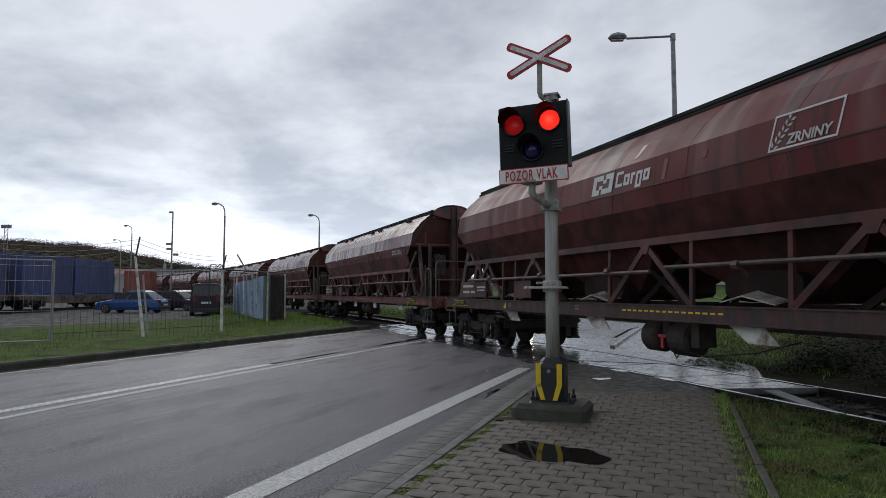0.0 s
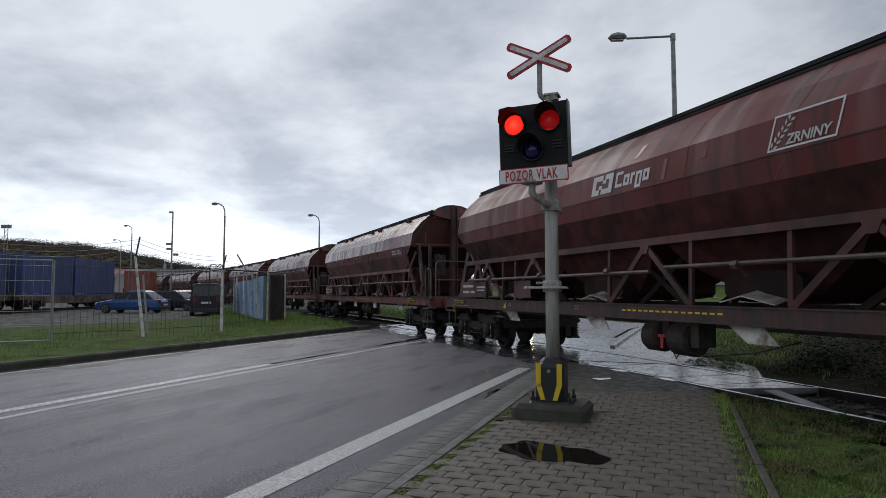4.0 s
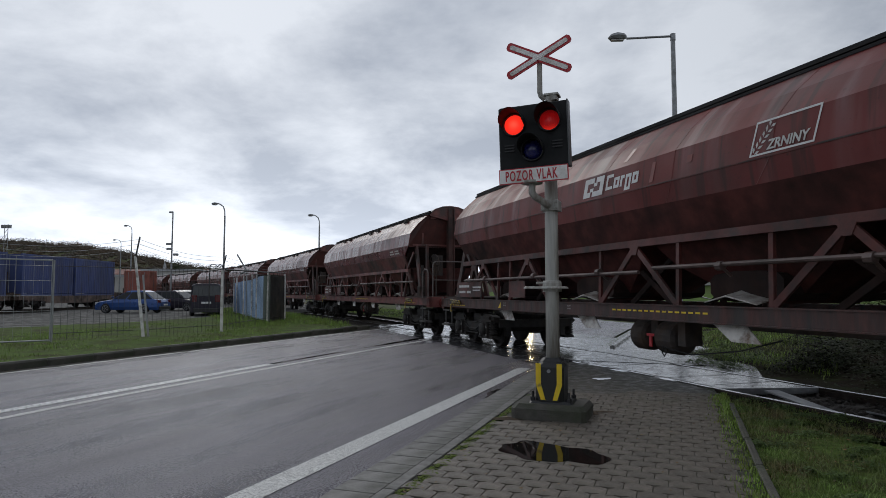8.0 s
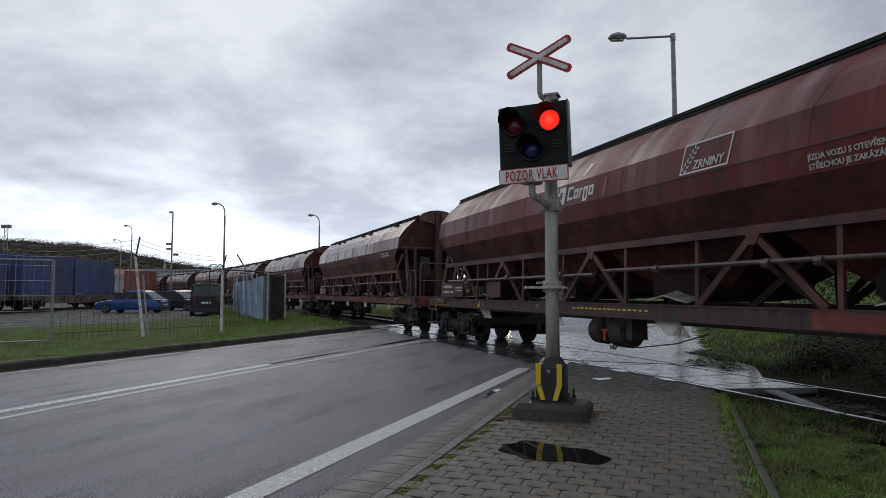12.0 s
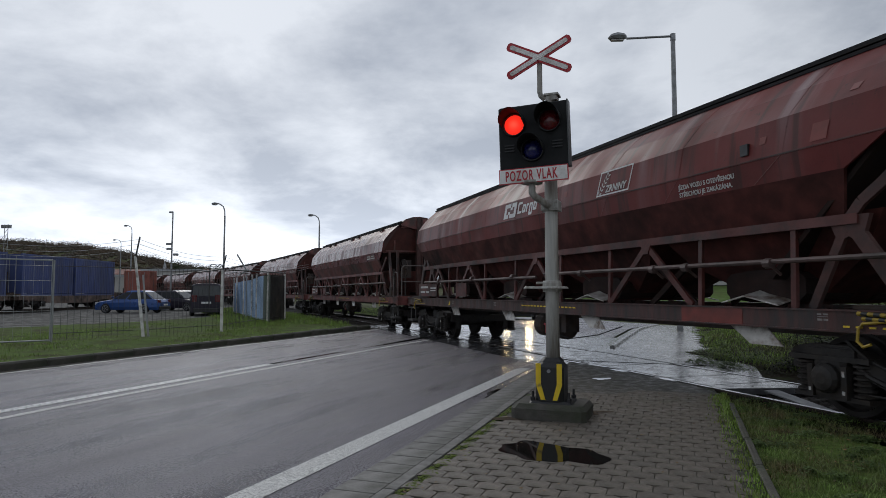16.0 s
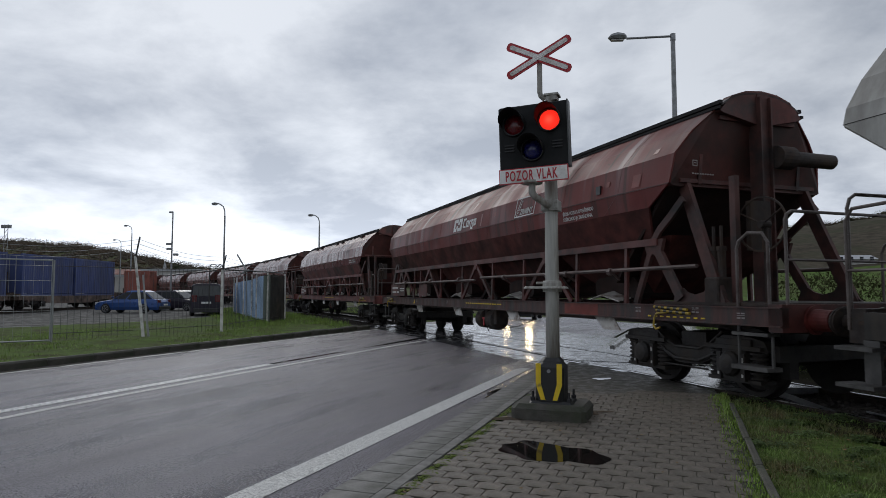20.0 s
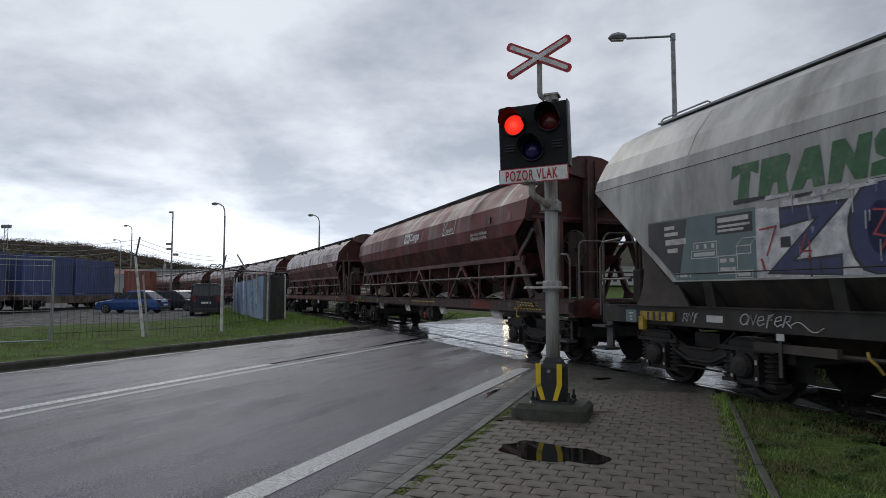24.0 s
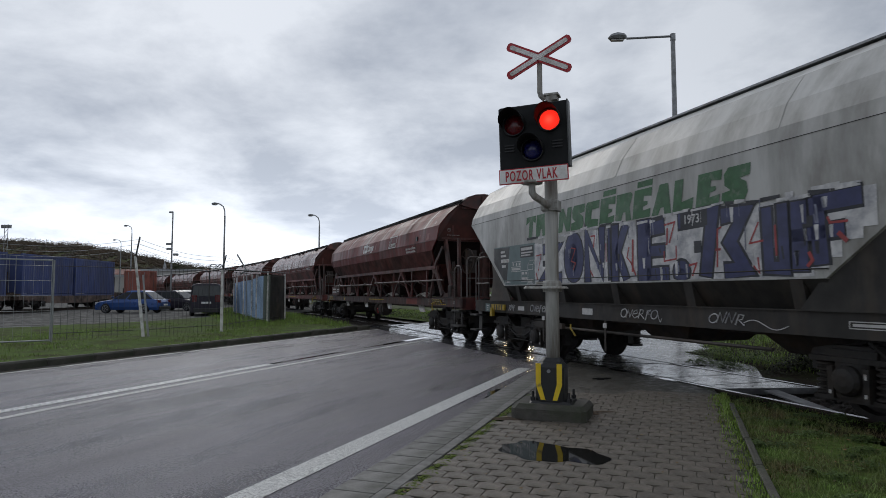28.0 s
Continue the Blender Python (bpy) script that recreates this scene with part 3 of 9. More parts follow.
# ---------------------------------------------------------------- railway
def railway():
    tr = thing("railway_track", "curved steel railway track with worn shiny rail heads", "track", kind="structure")
    prof_head = [(-0.036, 0.0), (0.036, 0.0), (0.036, -0.035), (0.012, -0.05), (0.012, -0.13), (0.07, -0.145), (0.07, -0.16), (-0.07, -0.16), (-0.07, -0.145), (-0.012, -0.13), (-0.012, -0.05), (-0.036, -0.035)]
    for side in (-0.7525, 0.7525):
        bm = B()
        rings = []
        for s in span(-60, 190, 170):
            p, a = on_track(s, side), track_angle(s)
            n = Vector((math.sin(a), -math.cos(a)))
            rings.append([(p.x + n.x * y, p.y + n.y * y, z + 0.012) for y, z in prof_head])
        loft(bm, rings)
        ob = part("rail", bm, [RAIL_TOP, RAIL_RUST], tr)
        for f in ob.data.polygons:
            f.material_index = 0 if f.normal.z > 0.9 and max(ob.data.vertices[i].co.z for i in f.vertices) > 0 else 1
    # sleepers and ballast where the track is open
    bm = B()
    soft_box(bm, -0.13, 0.13, -1.25, 1.25, -0.3, -0.100, 0.012)
    sme = mesh_of(bm, "sleeper", WOOD)
    def sleepers(s0, s1):
        s = s0
        while s < s1:
            p, a = on_track(s), track_angle(s)
            o = new("sleeper", sme)
            o.parent = tr
            o.matrix_basis = Matrix.Translation((p.x, p.y, 0)) @ Matrix.Rotation(a, 4, "Z")
            s += 0.62
    sleepers(-8, 7.4)
    sleepers(27, 70)
    def bed(s0, s1, name):
        ob = sheet(name, lambda s, w: ((lambda p: (p.x, p.y, (-0.122 if abs(w) < 1.6 else -0.132) - lie(p.x, p.y)))(on_track(s, w))), span(s0, s1, 30), [-2.6, -1.7, -1.3, 0, 1.3, 1.7, 3.2], BALLAST_BED,
                   label="dirty stone ballast bed under the track", category="ballast")
        return ob
    bed(-50, 7.75, "ballast_bed")
    bed(26.5, 190, "ballast_bed")
    # crossing surface between and beside the rails
    cross = thing("crossing_deck", "wet concrete level crossing panels between the rails", "crossing", kind="structure")
    rnd = random.Random(2)
    ln = 0.9
    for k in range(0, 21):
        s = 8.25 + k * ln
        p, a = on_track(s), track_angle(s)
        for off, hw in ((0.0, 0.665),):
            bm = B()
            soft_box(bm, -ln / 2 + 0.013, ln / 2 - 0.013, off - hw, off + hw, -0.12, 0.0, 0.01)
            o = part("deck_panel", bm, PANEL if s < 14.2 else ASPHALT_FAR, cross)
            o.matrix_basis = Matrix.Translation((p.x, p.y, rnd.uniform(0.004, 0.010))) @ Matrix.Rotation(a, 4, "Z")
    # the last panel is cut askew, with a pale steel edge
    cut = [on_track(7.80, -0.665), on_track(7.80, 0.665), on_track(7.15, 0.665), on_track(7.50, -0.665)]
    bm = B()
    loft(bm, [[(c.x, c.y, -0.09) for c in cut], [(c.x, c.y, 0.006) for c in cut]])
    part("deck_panel", bm, PANEL, cross)
    d = (cut[2] - cut[3]).normalized() * 0.05
    bm = B()
    bar(bm, (cut[3].x - d.x, cut[3].y - d.y - 0.025, -0.03), (cut[2].x + d.x, cut[2].y + d.y - 0.025, -0.03), 0.035, 0.08)
    part("deck_edge", bm, GALV, cross)
    # flat black strips along both rails, painting in the dark of the flangeway grooves
    for side in (-0.7525, 0.7525):
        for off in (-0.064, 0.058):
            sheet("flangeway_strip", lambda s, k, c=side + off: ((lambda p: (p.x, p.y, 0.0075 - lie(p.x, p.y)))(on_track(s, c + (k - 0.5) * 0.045))), span(7.8, 26.4, 20), [0, 1], RUBBER, cross)
    # asphalt shoulders outside the rails where road and path run up to them
    sheet("crossing_approach", lambda s, w: ((lambda p: (p.x, p.y, 0.004))(on_track(s, w))), span(7.8, 26.4, 24), [-1.75, -0.80], ASPHALT_FAR, label="wet asphalt strip beside the rail", category="road")
    def path_edge(n):
        s = 7.8
        while (on_track(s, n) - R0).dot(RW) > 4.0:
            s += 0.1
        return s
    sheet("crossing_approach", lambda f, n: ((lambda p: (p.x, p.y, 0.004))(on_track(path_edge(n) + (26.4 - path_edge(n)) * f, n))), span(0, 1, 24), [0.80, 1.5, 2.2, 3.0, 4.0], ASPHALT_FAR, label="wet asphalt beyond the rails", category="road")
    # path beyond the crossing
    sheet("far_path", lambda q, w: ((lambda p: (p.x, p.y, 0.012))(on_road(q, w))), span(9.5, 40, 20), [0.75, 1.8, 3.3], CONCRETE_PATH, label="worn concrete path beyond the crossing", category="path")
    # low kerb along the path, with weeds at its foot
    kb = thing("path_kerb", "low pale concrete kerb along the far path", "kerb", kind="structure")
    bm = B()
    soft_box(bm, -0.495, 0.495, -0.06, 0.06, -0.1, 0.075, 0.012)
    kme = mesh_of(bm, "kerb_stone", CONCRETE_PATH)
    a = math.atan2(RD.y, RD.x)
    for i in range(24):
        p = on_road(13.2 + i, 1.05)
        o = new("kerb_stone", kme)
        o.parent, o.matrix_basis = kb, Matrix.Translation((p.x, p.y, lie(p.x, p.y))) @ Matrix.Rotation(a, 4, "Z")
    # steel ramp plates in the four-foot
    for (a, b, w, z) in (((4.66, 9.10), (4.80, 7.75), 0.2, 0.01), ((5.1, 7.55), (5.35, 7.6), 0.3, -0.02)):
        a, b = Vector(a), Vector(b)
        d = (b - a).normalized()
        n = Vector((d.y, -d.x)) * w / 2
        bm = B()
        loft(bm, [[(a.x - n.x, a.y - n.y, z - 0.02), (a.x + n.x, a.y + n.y, z - 0.02), (a.x + n.x, a.y + n.y, z), (a.x - n.x, a.y - n.y, z)],
                  [(b.x - n.x, b.y - n.y, z - 0.12), (b.x + n.x, b.y + n.y, z - 0.12), (b.x + n.x, b.y + n.y, z - 0.1), (b.x - n.x, b.y - n.y, z - 0.1)]])
        tagged(part("ramp_plate", bm, GALV), "pale steel deflector plate between the rails", "plate", "deflector plates")


def damp_patches():
    """Rusty damp stains on the paving round the signal's footing and along the joints."""
    rnd = random.Random(77)
    for x, y, a, b, an in ((1.62, 7.32, 0.20, 0.08, 0), (1.82, 7.44, 0.16, 0.05, 0), (0.70, 7.05, 0.16, 0.10, 0)):
        bm = B()
        ph = [rnd.uniform(0, 6.28) for _ in range(4)]
        pts = []
        for i in range(36):
            t = 2 * math.pi * i / 36
            k = 1 + 0.35 * (0.5 * math.sin(2 * t + ph[0]) + 0.4 * math.sin(3 * t + ph[1]) + 0.35 * math.sin(7 * t + ph[2]))
            c, s = a * k * math.cos(t), b * k * math.sin(t)
            pts.append((x + c * math.cos(an) - s * math.sin(an), y + c * math.sin(an) + s * math.cos(an)))
        bm.faces.new([bm.verts.new((px, py, 0.0145 + lie(px, py))) for px, py in pts])
        tagged(part("damp_stain", bm, STAIN), "dark rusty damp stain on the paving blocks", "stain", "damp stains", "structure")


STAIN = mat("damp_rusty_soil", (0.075, 0.056, 0.040), 0.9, spec=0.1, vary=0.4, scale=18, bump=0.2, bscale=60)
damp_patches()
CONCRETE_PATH = mat("worn_path", (0.27, 0.265, 0.26), 0.20, vary=0.3, scale=14, bump=0.2, bscale=30, second=(0.09, 0.09, 0.085), sec_scale=1.0)
wetness()
far_kerb()
car_park()
railway()


# ---------------------------------------------------------------- the train
def red_paint(name, base, light=0.5, lo=0.60, hi=0.76, freq=2.6, gloss=0.24, spec=0.36, rough=0.46):
    """Faded red-brown paint with rusty stains and pale streaks: part dust, part sky sheen put into the colour."""
    m = mat(name, base, rough, spec=spec, vary=0.22, scale=2.2, second=tuple(c * 0.72 for c in base), sec_scale=1.1, sec_lo=0.45, sec_hi=0.75, bump=0.06, bscale=20, rough_vary=0.12)
    nt = m.node_tree
    N, L = nt.nodes.new, nt.links.new
    b = nt.nodes["Principled BSDF"]
    old = b.inputs["Base Color"].links[0].from_socket
    co = N("ShaderNodeTexCoord")
    mp = N("ShaderNodeMapping")
    mp.inputs["Scale"].default_value = (freq, 0.15, 0.22)
    mp.inputs["Rotation"].default_value = (0, 0.10, 0)
    L(co.outputs["Object"], mp.inputs[0])
    no = N("ShaderNodeTexNoise")
    no.inputs["Scale"].default_value, no.inputs["Detail"].default_value = 1.0, 6
    L(mp.outputs[0], no.inputs["Vector"])
    mr = N("ShaderNodeMapRange")
    mr.inputs[1].default_value, mr.inputs[2].default_value, mr.inputs[4].default_value = lo, hi, light
    L(no.outputs[0], mr.inputs[0])
    mx = N("ShaderNodeMix")
    mx.data_type = "RGBA"
    L(mr.outputs[0], mx.inputs[0])
    L(old, mx.inputs["A"])
    mx.inputs["B"].default_value = (0.30, 0.245, 0.25, 1)
    L(mx.outputs["Result"], b.inputs["Base Color"])
    # strongest on the sloped upper sheets: sky sheen painted in, fading on the lower ones
    sep = N("ShaderNodeSeparateXYZ")
    L(co.outputs["Object"], sep.inputs[0])
    zr = N("ShaderNodeMapRange")
    zr.inputs[1].default_value, zr.inputs[2].default_value, zr.inputs[3].default_value, zr.inputs[4].default_value = 2.9, 3.95, 0.18, 1.0
    L(sep.outputs[2], zr.inputs[0])
    sheen_mix = N("ShaderNodeMath")
    sheen_mix.operation = "MULTIPLY"
    L(mr.outputs[0], sheen_mix.inputs[0])
    L(zr.outputs[0], sheen_mix.inputs[1])
    L(sheen_mix.outputs[0], mx.inputs[0])
    # rust specks and scuffs
    sp = N("ShaderNodeTexNoise")
    sp.inputs["Scale"].default_value, sp.inputs["Detail"].default_value, sp.inputs["Roughness"].default_value = 9, 8, 0.75
    L(co.outputs["Object"], sp.inputs["Vector"])
    sr = N("ShaderNodeMapRange")
    sr.inputs[1].default_value, sr.inputs[2].default_value, sr.inputs[4].default_value = 0.60, 0.68, 0.65
    L(sp.outputs[0], sr.inputs[0])
    sx = N("ShaderNodeMix")
    sx.data_type = "RGBA"
    L(sr.outputs[0], sx.inputs[0])
    L(mx.outputs["Result"], sx.inputs["A"])
    sx.inputs["B"].default_value = (0.045, 0.020, 0.015, 1)
    L(sx.outputs["Result"], b.inputs["Base Color"])
    # dark runs of grime, of uneven length, and broad sooty patches
    last = sx.outputs["Result"]
    for scale, a0, a1, amount in (((6.5, 0.3, 0.55), 0.55, 0.66, 0.7), ((0.9, 0.5, 0.9), 0.50, 0.68, 0.5)):
        gm = N("ShaderNodeMapping")
        gm.inputs["Scale"].default_value = scale
        gm.inputs["Location"].default_value = (3.7, 1.3, 8.1)
        L(co.outputs["Object"], gm.inputs[0])
        gn = N("ShaderNodeTexNoise")
        gn.inputs["Scale"].default_value, gn.inputs["Detail"].default_value = 1.0, 7
        L(gm.outputs[0], gn.inputs["Vector"])
        gr = N("ShaderNodeMapRange")
        gr.inputs[1].default_value, gr.inputs[2].default_value, gr.inputs[4].default_value = a0, a1, amount
        L(gn.outputs[0], gr.inputs[0])
        gx = N("ShaderNodeMix")
        gx.data_type = "RGBA"
        L(gr.outputs[0], gx.inputs[0])
        L(last, gx.inputs["A"])
        gx.inputs["B"].default_value = (0.052, 0.022, 0.018, 1)
        last = gx.outputs["Result"]
    L(last, b.inputs["Base Color"])
    # the pale streaks are also smoother
    rough = b.inputs["Roughness"].links[0].from_socket
    gl = N("ShaderNodeMix")
    gl.data_type = "FLOAT"
    mr3 = N("ShaderNodeMapRange")
    mr3.inputs[1].default_value, mr3.inputs[2].default_value = lo - 0.08, hi
    L(no.outputs[0], mr3.inputs[0])
    L(mr3.outputs[0], gl.inputs[0])
    L(rough, gl.inputs["A"])
    gl.inputs["B"].default_value = gloss
    L(gl.outputs["Result"], b.inputs["Roughness"])
    return m


RED = red_paint("faded_red_wagon_paint", (0.165, 0.029, 0.026), 0.55, 0.56, 0.72, 2.0, 0.38, 0.27, 0.54)
RED_B = red_paint("weathered_red_wagon_paint", (0.150, 0.028, 0.027), 0.60, 0.48, 0.72, 3.6, 0.20, 0.5, 0.36)
RED_FRAME = mat("red_brown_frame_paint", (0.106, 0.028, 0.023), 0.6, vary=0.3, scale=5, second=(0.035, 0.025, 0.022), sec_scale=1.6, bump=0.1, bscale=25)
# hopper undersides: grime, and the shade below the body put into the colour
RED_DARK = mat("grimy_shaded_red_hopper_paint", (0.088, 0.025, 0.021), 0.75, spec=0.25, vary=0.35, scale=4, second=(0.026, 0.013, 0.011), sec_scale=0.7)
PIPE_PAINT = mat("dusty_brown_pipe_paint", (0.115, 0.075, 0.068), 0.5, vary=0.3, scale=6, second=(0.06, 0.045, 0.04), sec_scale=2)
RAIL_GREY = mat("worn_grey_handrail", (0.15, 0.125, 0.115), 0.45, vary=0.25, scale=8, second=(0.07, 0.05, 0.045), sec_scale=4)
HOOK_YELLOW = mat("dirty_yellow_hook_paint", (0.40, 0.27, 0.028), 0.55, vary=0.25, scale=9, second=(0.06, 0.05, 0.03), sec_scale=7, sec_lo=0.5, sec_hi=0.7)
END_RED = mat("dark_red_end_wall", (0.085, 0.024, 0.019), 0.55, spec=0.35, vary=0.3, scale=3, second=(0.032, 0.017, 0.014), sec_scale=1.0, sec_lo=0.40, sec_hi=0.65, bump=0.06, bscale=20)
END_STEEL = mat("faded_brown_end_steel", (0.088, 0.036, 0.030), 0.65, vary=0.35, scale=4, second=(0.030, 0.024, 0.022), sec_scale=1.8, bump=0.1, bscale=20)
# lighter copies of frame and hopper paint: haze over the farther wagons, put into colour
FRAME_B = mat("haze_pale_frame_paint", (0.200, 0.064, 0.056), 0.6, vary=0.3, scale=5, second=(0.075, 0.045, 0.040), sec_scale=1.6, bump=0.1, bscale=25)
DARK_B = mat("haze_pale_red_hopper_paint", (0.155, 0.052, 0.046), 0.75, vary=0.3, scale=4, second=(0.05, 0.03, 0.026), sec_scale=1.2)
SILL_PAINT = mat("grimy_brown_sill_paint", (0.074, 0.026, 0.021), 0.5, vary=0.3, scale=5, stretch=(3, 1, 0.6), second=(0.030, 0.022, 0.020), sec_scale=1.6, sec_lo=0.42, sec_hi=0.62, bump=0.1, bscale=25)
# steel below the body, with the shade there put into its colour
HOUSING_DARK = mat("shade_dark_hopper_steel", (0.034, 0.019, 0.016), 0.8, spec=0.2, vary=0.35, scale=4, second=(0.02, 0.016, 0.015), sec_scale=1.5)
ROOF_RUBBER = mat("dark_roof_sheet", (0.02, 0.019, 0.02), 0.75, spec=0.2, vary=0.25, scale=5)
ROOF_SHEET = mat("roof_flap_sheet", (0.05, 0.035, 0.033), 0.5, vary=0.25, scale=5)
CHUTE = mat("pale_chute_steel", (0.50, 0.48, 0.45), 0.45, metal=0.3, vary=0.2, scale=6, second=(0.16, 0.11, 0.08), sec_scale=4)
GREY_WAGON = mat("dirty_light_grey_wagon_paint", (0.50, 0.495, 0.47), 0.40, vary=0.14, scale=1.5, stretch=(1.6, 1, 0.25), second=(0.22, 0.21, 0.185), sec_scale=1.3, sec_lo=0.42, sec_hi=0.74, bump=0.05, bscale=10)


def grimy_streaks(m, col, lo, hi, top, freq):
    """Dark smears washed down the sheets from the roof hatches."""
    nt = m.node_tree
    N, L = nt.nodes.new, nt.links.new
    b = nt.nodes["Principled BSDF"]
    old = b.inputs["Base Color"].links[0].from_socket
    co = N("ShaderNodeTexCoord")
    mp = N("ShaderNodeMapping")
    mp.inputs["Scale"].default_value = (freq, 0.5, 0.55)
    mp.inputs["Rotation"].default_value = (0, 0.35, 0)
    L(co.outputs["Object"], mp.inputs[0])
    no = N("ShaderNodeTexNoise")
    no.inputs["Scale"].default_value, no.inputs["Detail"].default_value, no.inputs["Roughness"].default_value = 1.0, 7, 0.62
    L(mp.outputs[0], no.inputs["Vector"])
    mr = N("ShaderNodeMapRange")
    mr.inputs[1].default_value, mr.inputs[2].default_value, mr.inputs[4].default_value = lo, hi, top
    L(no.outputs[0], mr.inputs[0])
    mx = N("ShaderNodeMix")
    mx.data_type = "RGBA"
    L(mr.outputs[0], mx.inputs[0])
    L(old, mx.inputs["A"])
    mx.inputs["B"].default_value = (*col, 1)
    L(mx.outputs["Result"], b.inputs["Base Color"])


grimy_streaks(GREY_WAGON, (0.13, 0.115, 0.09), 0.50, 0.74, 0.85, 1.2)
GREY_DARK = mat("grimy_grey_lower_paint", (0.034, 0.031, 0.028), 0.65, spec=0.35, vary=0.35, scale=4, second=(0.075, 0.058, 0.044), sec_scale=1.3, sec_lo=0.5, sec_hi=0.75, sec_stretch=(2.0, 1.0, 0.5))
BROWN_GUSSET = mat("dirty_brown_paint", (0.070, 0.054, 0.044), 0.7, vary=0.3, scale=3, second=(0.030, 0.025, 0.021), sec_scale=1.2, sec_lo=0.40, sec_hi=0.62)
PLATE_GREEN = mat("grey_green_data_panel", (0.13, 0.18, 0.18), 0.5, vary=0.12, scale=6)
GREEN_LET = mat("faded_green_letter_paint", (0.04, 0.13, 0.05), 0.5, vary=0.25, scale=8, second=(0.22, 0.25, 0.2), sec_scale=6, sec_lo=0.55, sec_hi=0.8)
SPRAY_BLUE = mat("blue_spray_paint", (0.036, 0.042, 0.118), 0.5, vary=0.3, scale=6)
SPRAY_WHITE = mat("white_spray_paint", (0.62, 0.61, 0.60), 0.5, vary=0.2, scale=6, second=(0.3, 0.3, 0.33), sec_scale=4)
SPRAY_RED = mat("red_spray_paint", (0.34, 0.045, 0.045), 0.5, vary=0.2, scale=6)
BUFFER_RED = mat("red_buffer_paint", (0.125, 0.024, 0.020), 0.5, vary=0.3, scale=8)
OLIVE = mat("greasy_buffer_sleeve", (0.115, 0.115, 0.065), 0.5, vary=0.3, scale=8)

STEP_WORN = mat("worn_grey_step_steel", (0.088, 0.084, 0.080), 0.5, vary=0.35, scale=7, second=(0.045, 0.042, 0.040), sec_scale=3)

RLEN = 19.04          # red wagon over buffers
FLEN = 20.0           # the long red wagon next to the grey one
GLEN = 14.04          # grey wagon over buffers


def bogie(parent, x):
    """A two-axle freight bogie with springs, axle boxes and brake gear; returns its wheelsets."""
    bo = new("bogie")
    bo.parent = parent
    bo.matrix_basis = pose(x, 0, 0)
    for sy in (1, -1):
        # cast side frame: raised over the axle boxes, sagging between them
        bm = B()
        pts = [(-1.44, 0.64), (-1.38, 0.77), (-1.15, 0.82), (-0.70, 0.82), (-0.48, 0.72), (-0.25, 0.62), (0.25, 0.62), (0.48, 0.72), (0.70, 0.82), (1.15, 0.82), (1.38, 0.77), (1.44, 0.64),
               (1.36, 0.62), (1.18, 0.70), (0.66, 0.66), (0.44, 0.46), (0.22, 0.37), (-0.22, 0.37), (-0.44, 0.46), (-0.66, 0.66), (-1.18, 0.70), (-1.36, 0.62)]
        loft(bm, [[(a, sy * 0.93, z) for a, z in pts], [(a, sy * 1.12, z) for a, z in pts]])
        part("side_frame", bm, BOGIE_BLACK, bo)
        bm = B()
        rim = [(-0.70, 0.70), (-0.47, 0.52), (-0.24, 0.43), (0.24, 0.43), (0.47, 0.52), (0.70, 0.70)]
        tube(bm, [(a, sy * 1.13, z) for a, z in rim], 0.028, 6)
        tube(bm, [(a, sy * 1.13, z + 0.17) for a, z in rim], 0.02, 6)
        part("frame_flange", bm, BOGIE_BLACK, bo)
        for ax in (-0.9, 0.9):
            bm = B()
            soft_box(bm, ax - 0.20, ax + 0.20, sy * 1.02 - 0.17, sy * 1.02 + 0.17, 0.27, 0.69, 0.05)
            quad_box(bm, ax - 0.45, ax + 0.45, sy * 1.03 - 0.13, sy * 1.03 + 0.13, 0.225, 0.275)
            quad_box(bm, ax - 0.24, ax - 0.17, sy * 1.15 - 0.06, sy * 1.15 + 0.06, 0.25, 0.60)
            quad_box(bm, ax + 0.17, ax + 0.24, sy * 1.15 - 0.06, sy * 1.15 + 0.06, 0.25, 0.60)
            lathe(bm, [(0.165, 0.0), (0.165, 0.07), (0.13, 0.11), (0.06, 0.125)], 14, Matrix.Translation((ax, sy * 1.17, 0.46)) @ Matrix.Rotation(radians(-90 * sy), 4, "X"))
            for k in range(4):
                a = math.pi / 4 + k * math.pi / 2
                rod(bm, (ax + 0.125 * math.cos(a), sy * 1.22, 0.46 + 0.125 * math.sin(a)), (ax + 0.125 * math.cos(a), sy * 1.265, 0.46 + 0.125 * math.sin(a)), 0.02, 6)
            part("axle_box", bm, BOGIE_BLACK, bo)
            for dx in (-0.345, 0.345):
                bm = B()
                coil = []
                for k in range(6):
                    z = 0.275 + k * 0.062
                    coil += [(0.085, z), (0.118, z + 0.014), (0.118, z + 0.036), (0.085, z + 0.048)]
                lathe(bm, coil, 12, Matrix.Translation((ax + dx, sy * 1.06, 0)))
                part("coil_spring", bm, BOGIE_BLACK, bo)
            bm = B()
            quad_box(bm, ax - 0.48, ax + 0.48, sy * 1.03 - 0.14, sy * 1.03 + 0.16, 0.645, 0.70)
            quad_box(bm, ax - 0.30, ax + 0.30, sy * 1.03 - 0.12, sy * 1.03 + 0.13, 0.70, 0.78)
            part("spring_cap", bm, BOGIE_BLACK, bo)
            for dx, z0, z1 in ((-0.205, 0.49, 0.55), (-0.205, 0.30, 0.34), (0.205, 0.30, 0.34)):
                bm = B()
                quad_box(bm, ax + dx - 0.014, ax + dx + 0.014, sy * 1.214 - 0.003, sy * 1.214 + 0.003, z0, z1)
                part("mark", bm, WHITE_OLD, bo, "white inspection mark")
        bm = B()
        rod(bm, (-0.45, sy * 1.16, 0.33), (0.45, sy * 1.16, 0.33), 0.014, 6)
        part("brake_gear", bm, BOGIE_BLACK, bo)
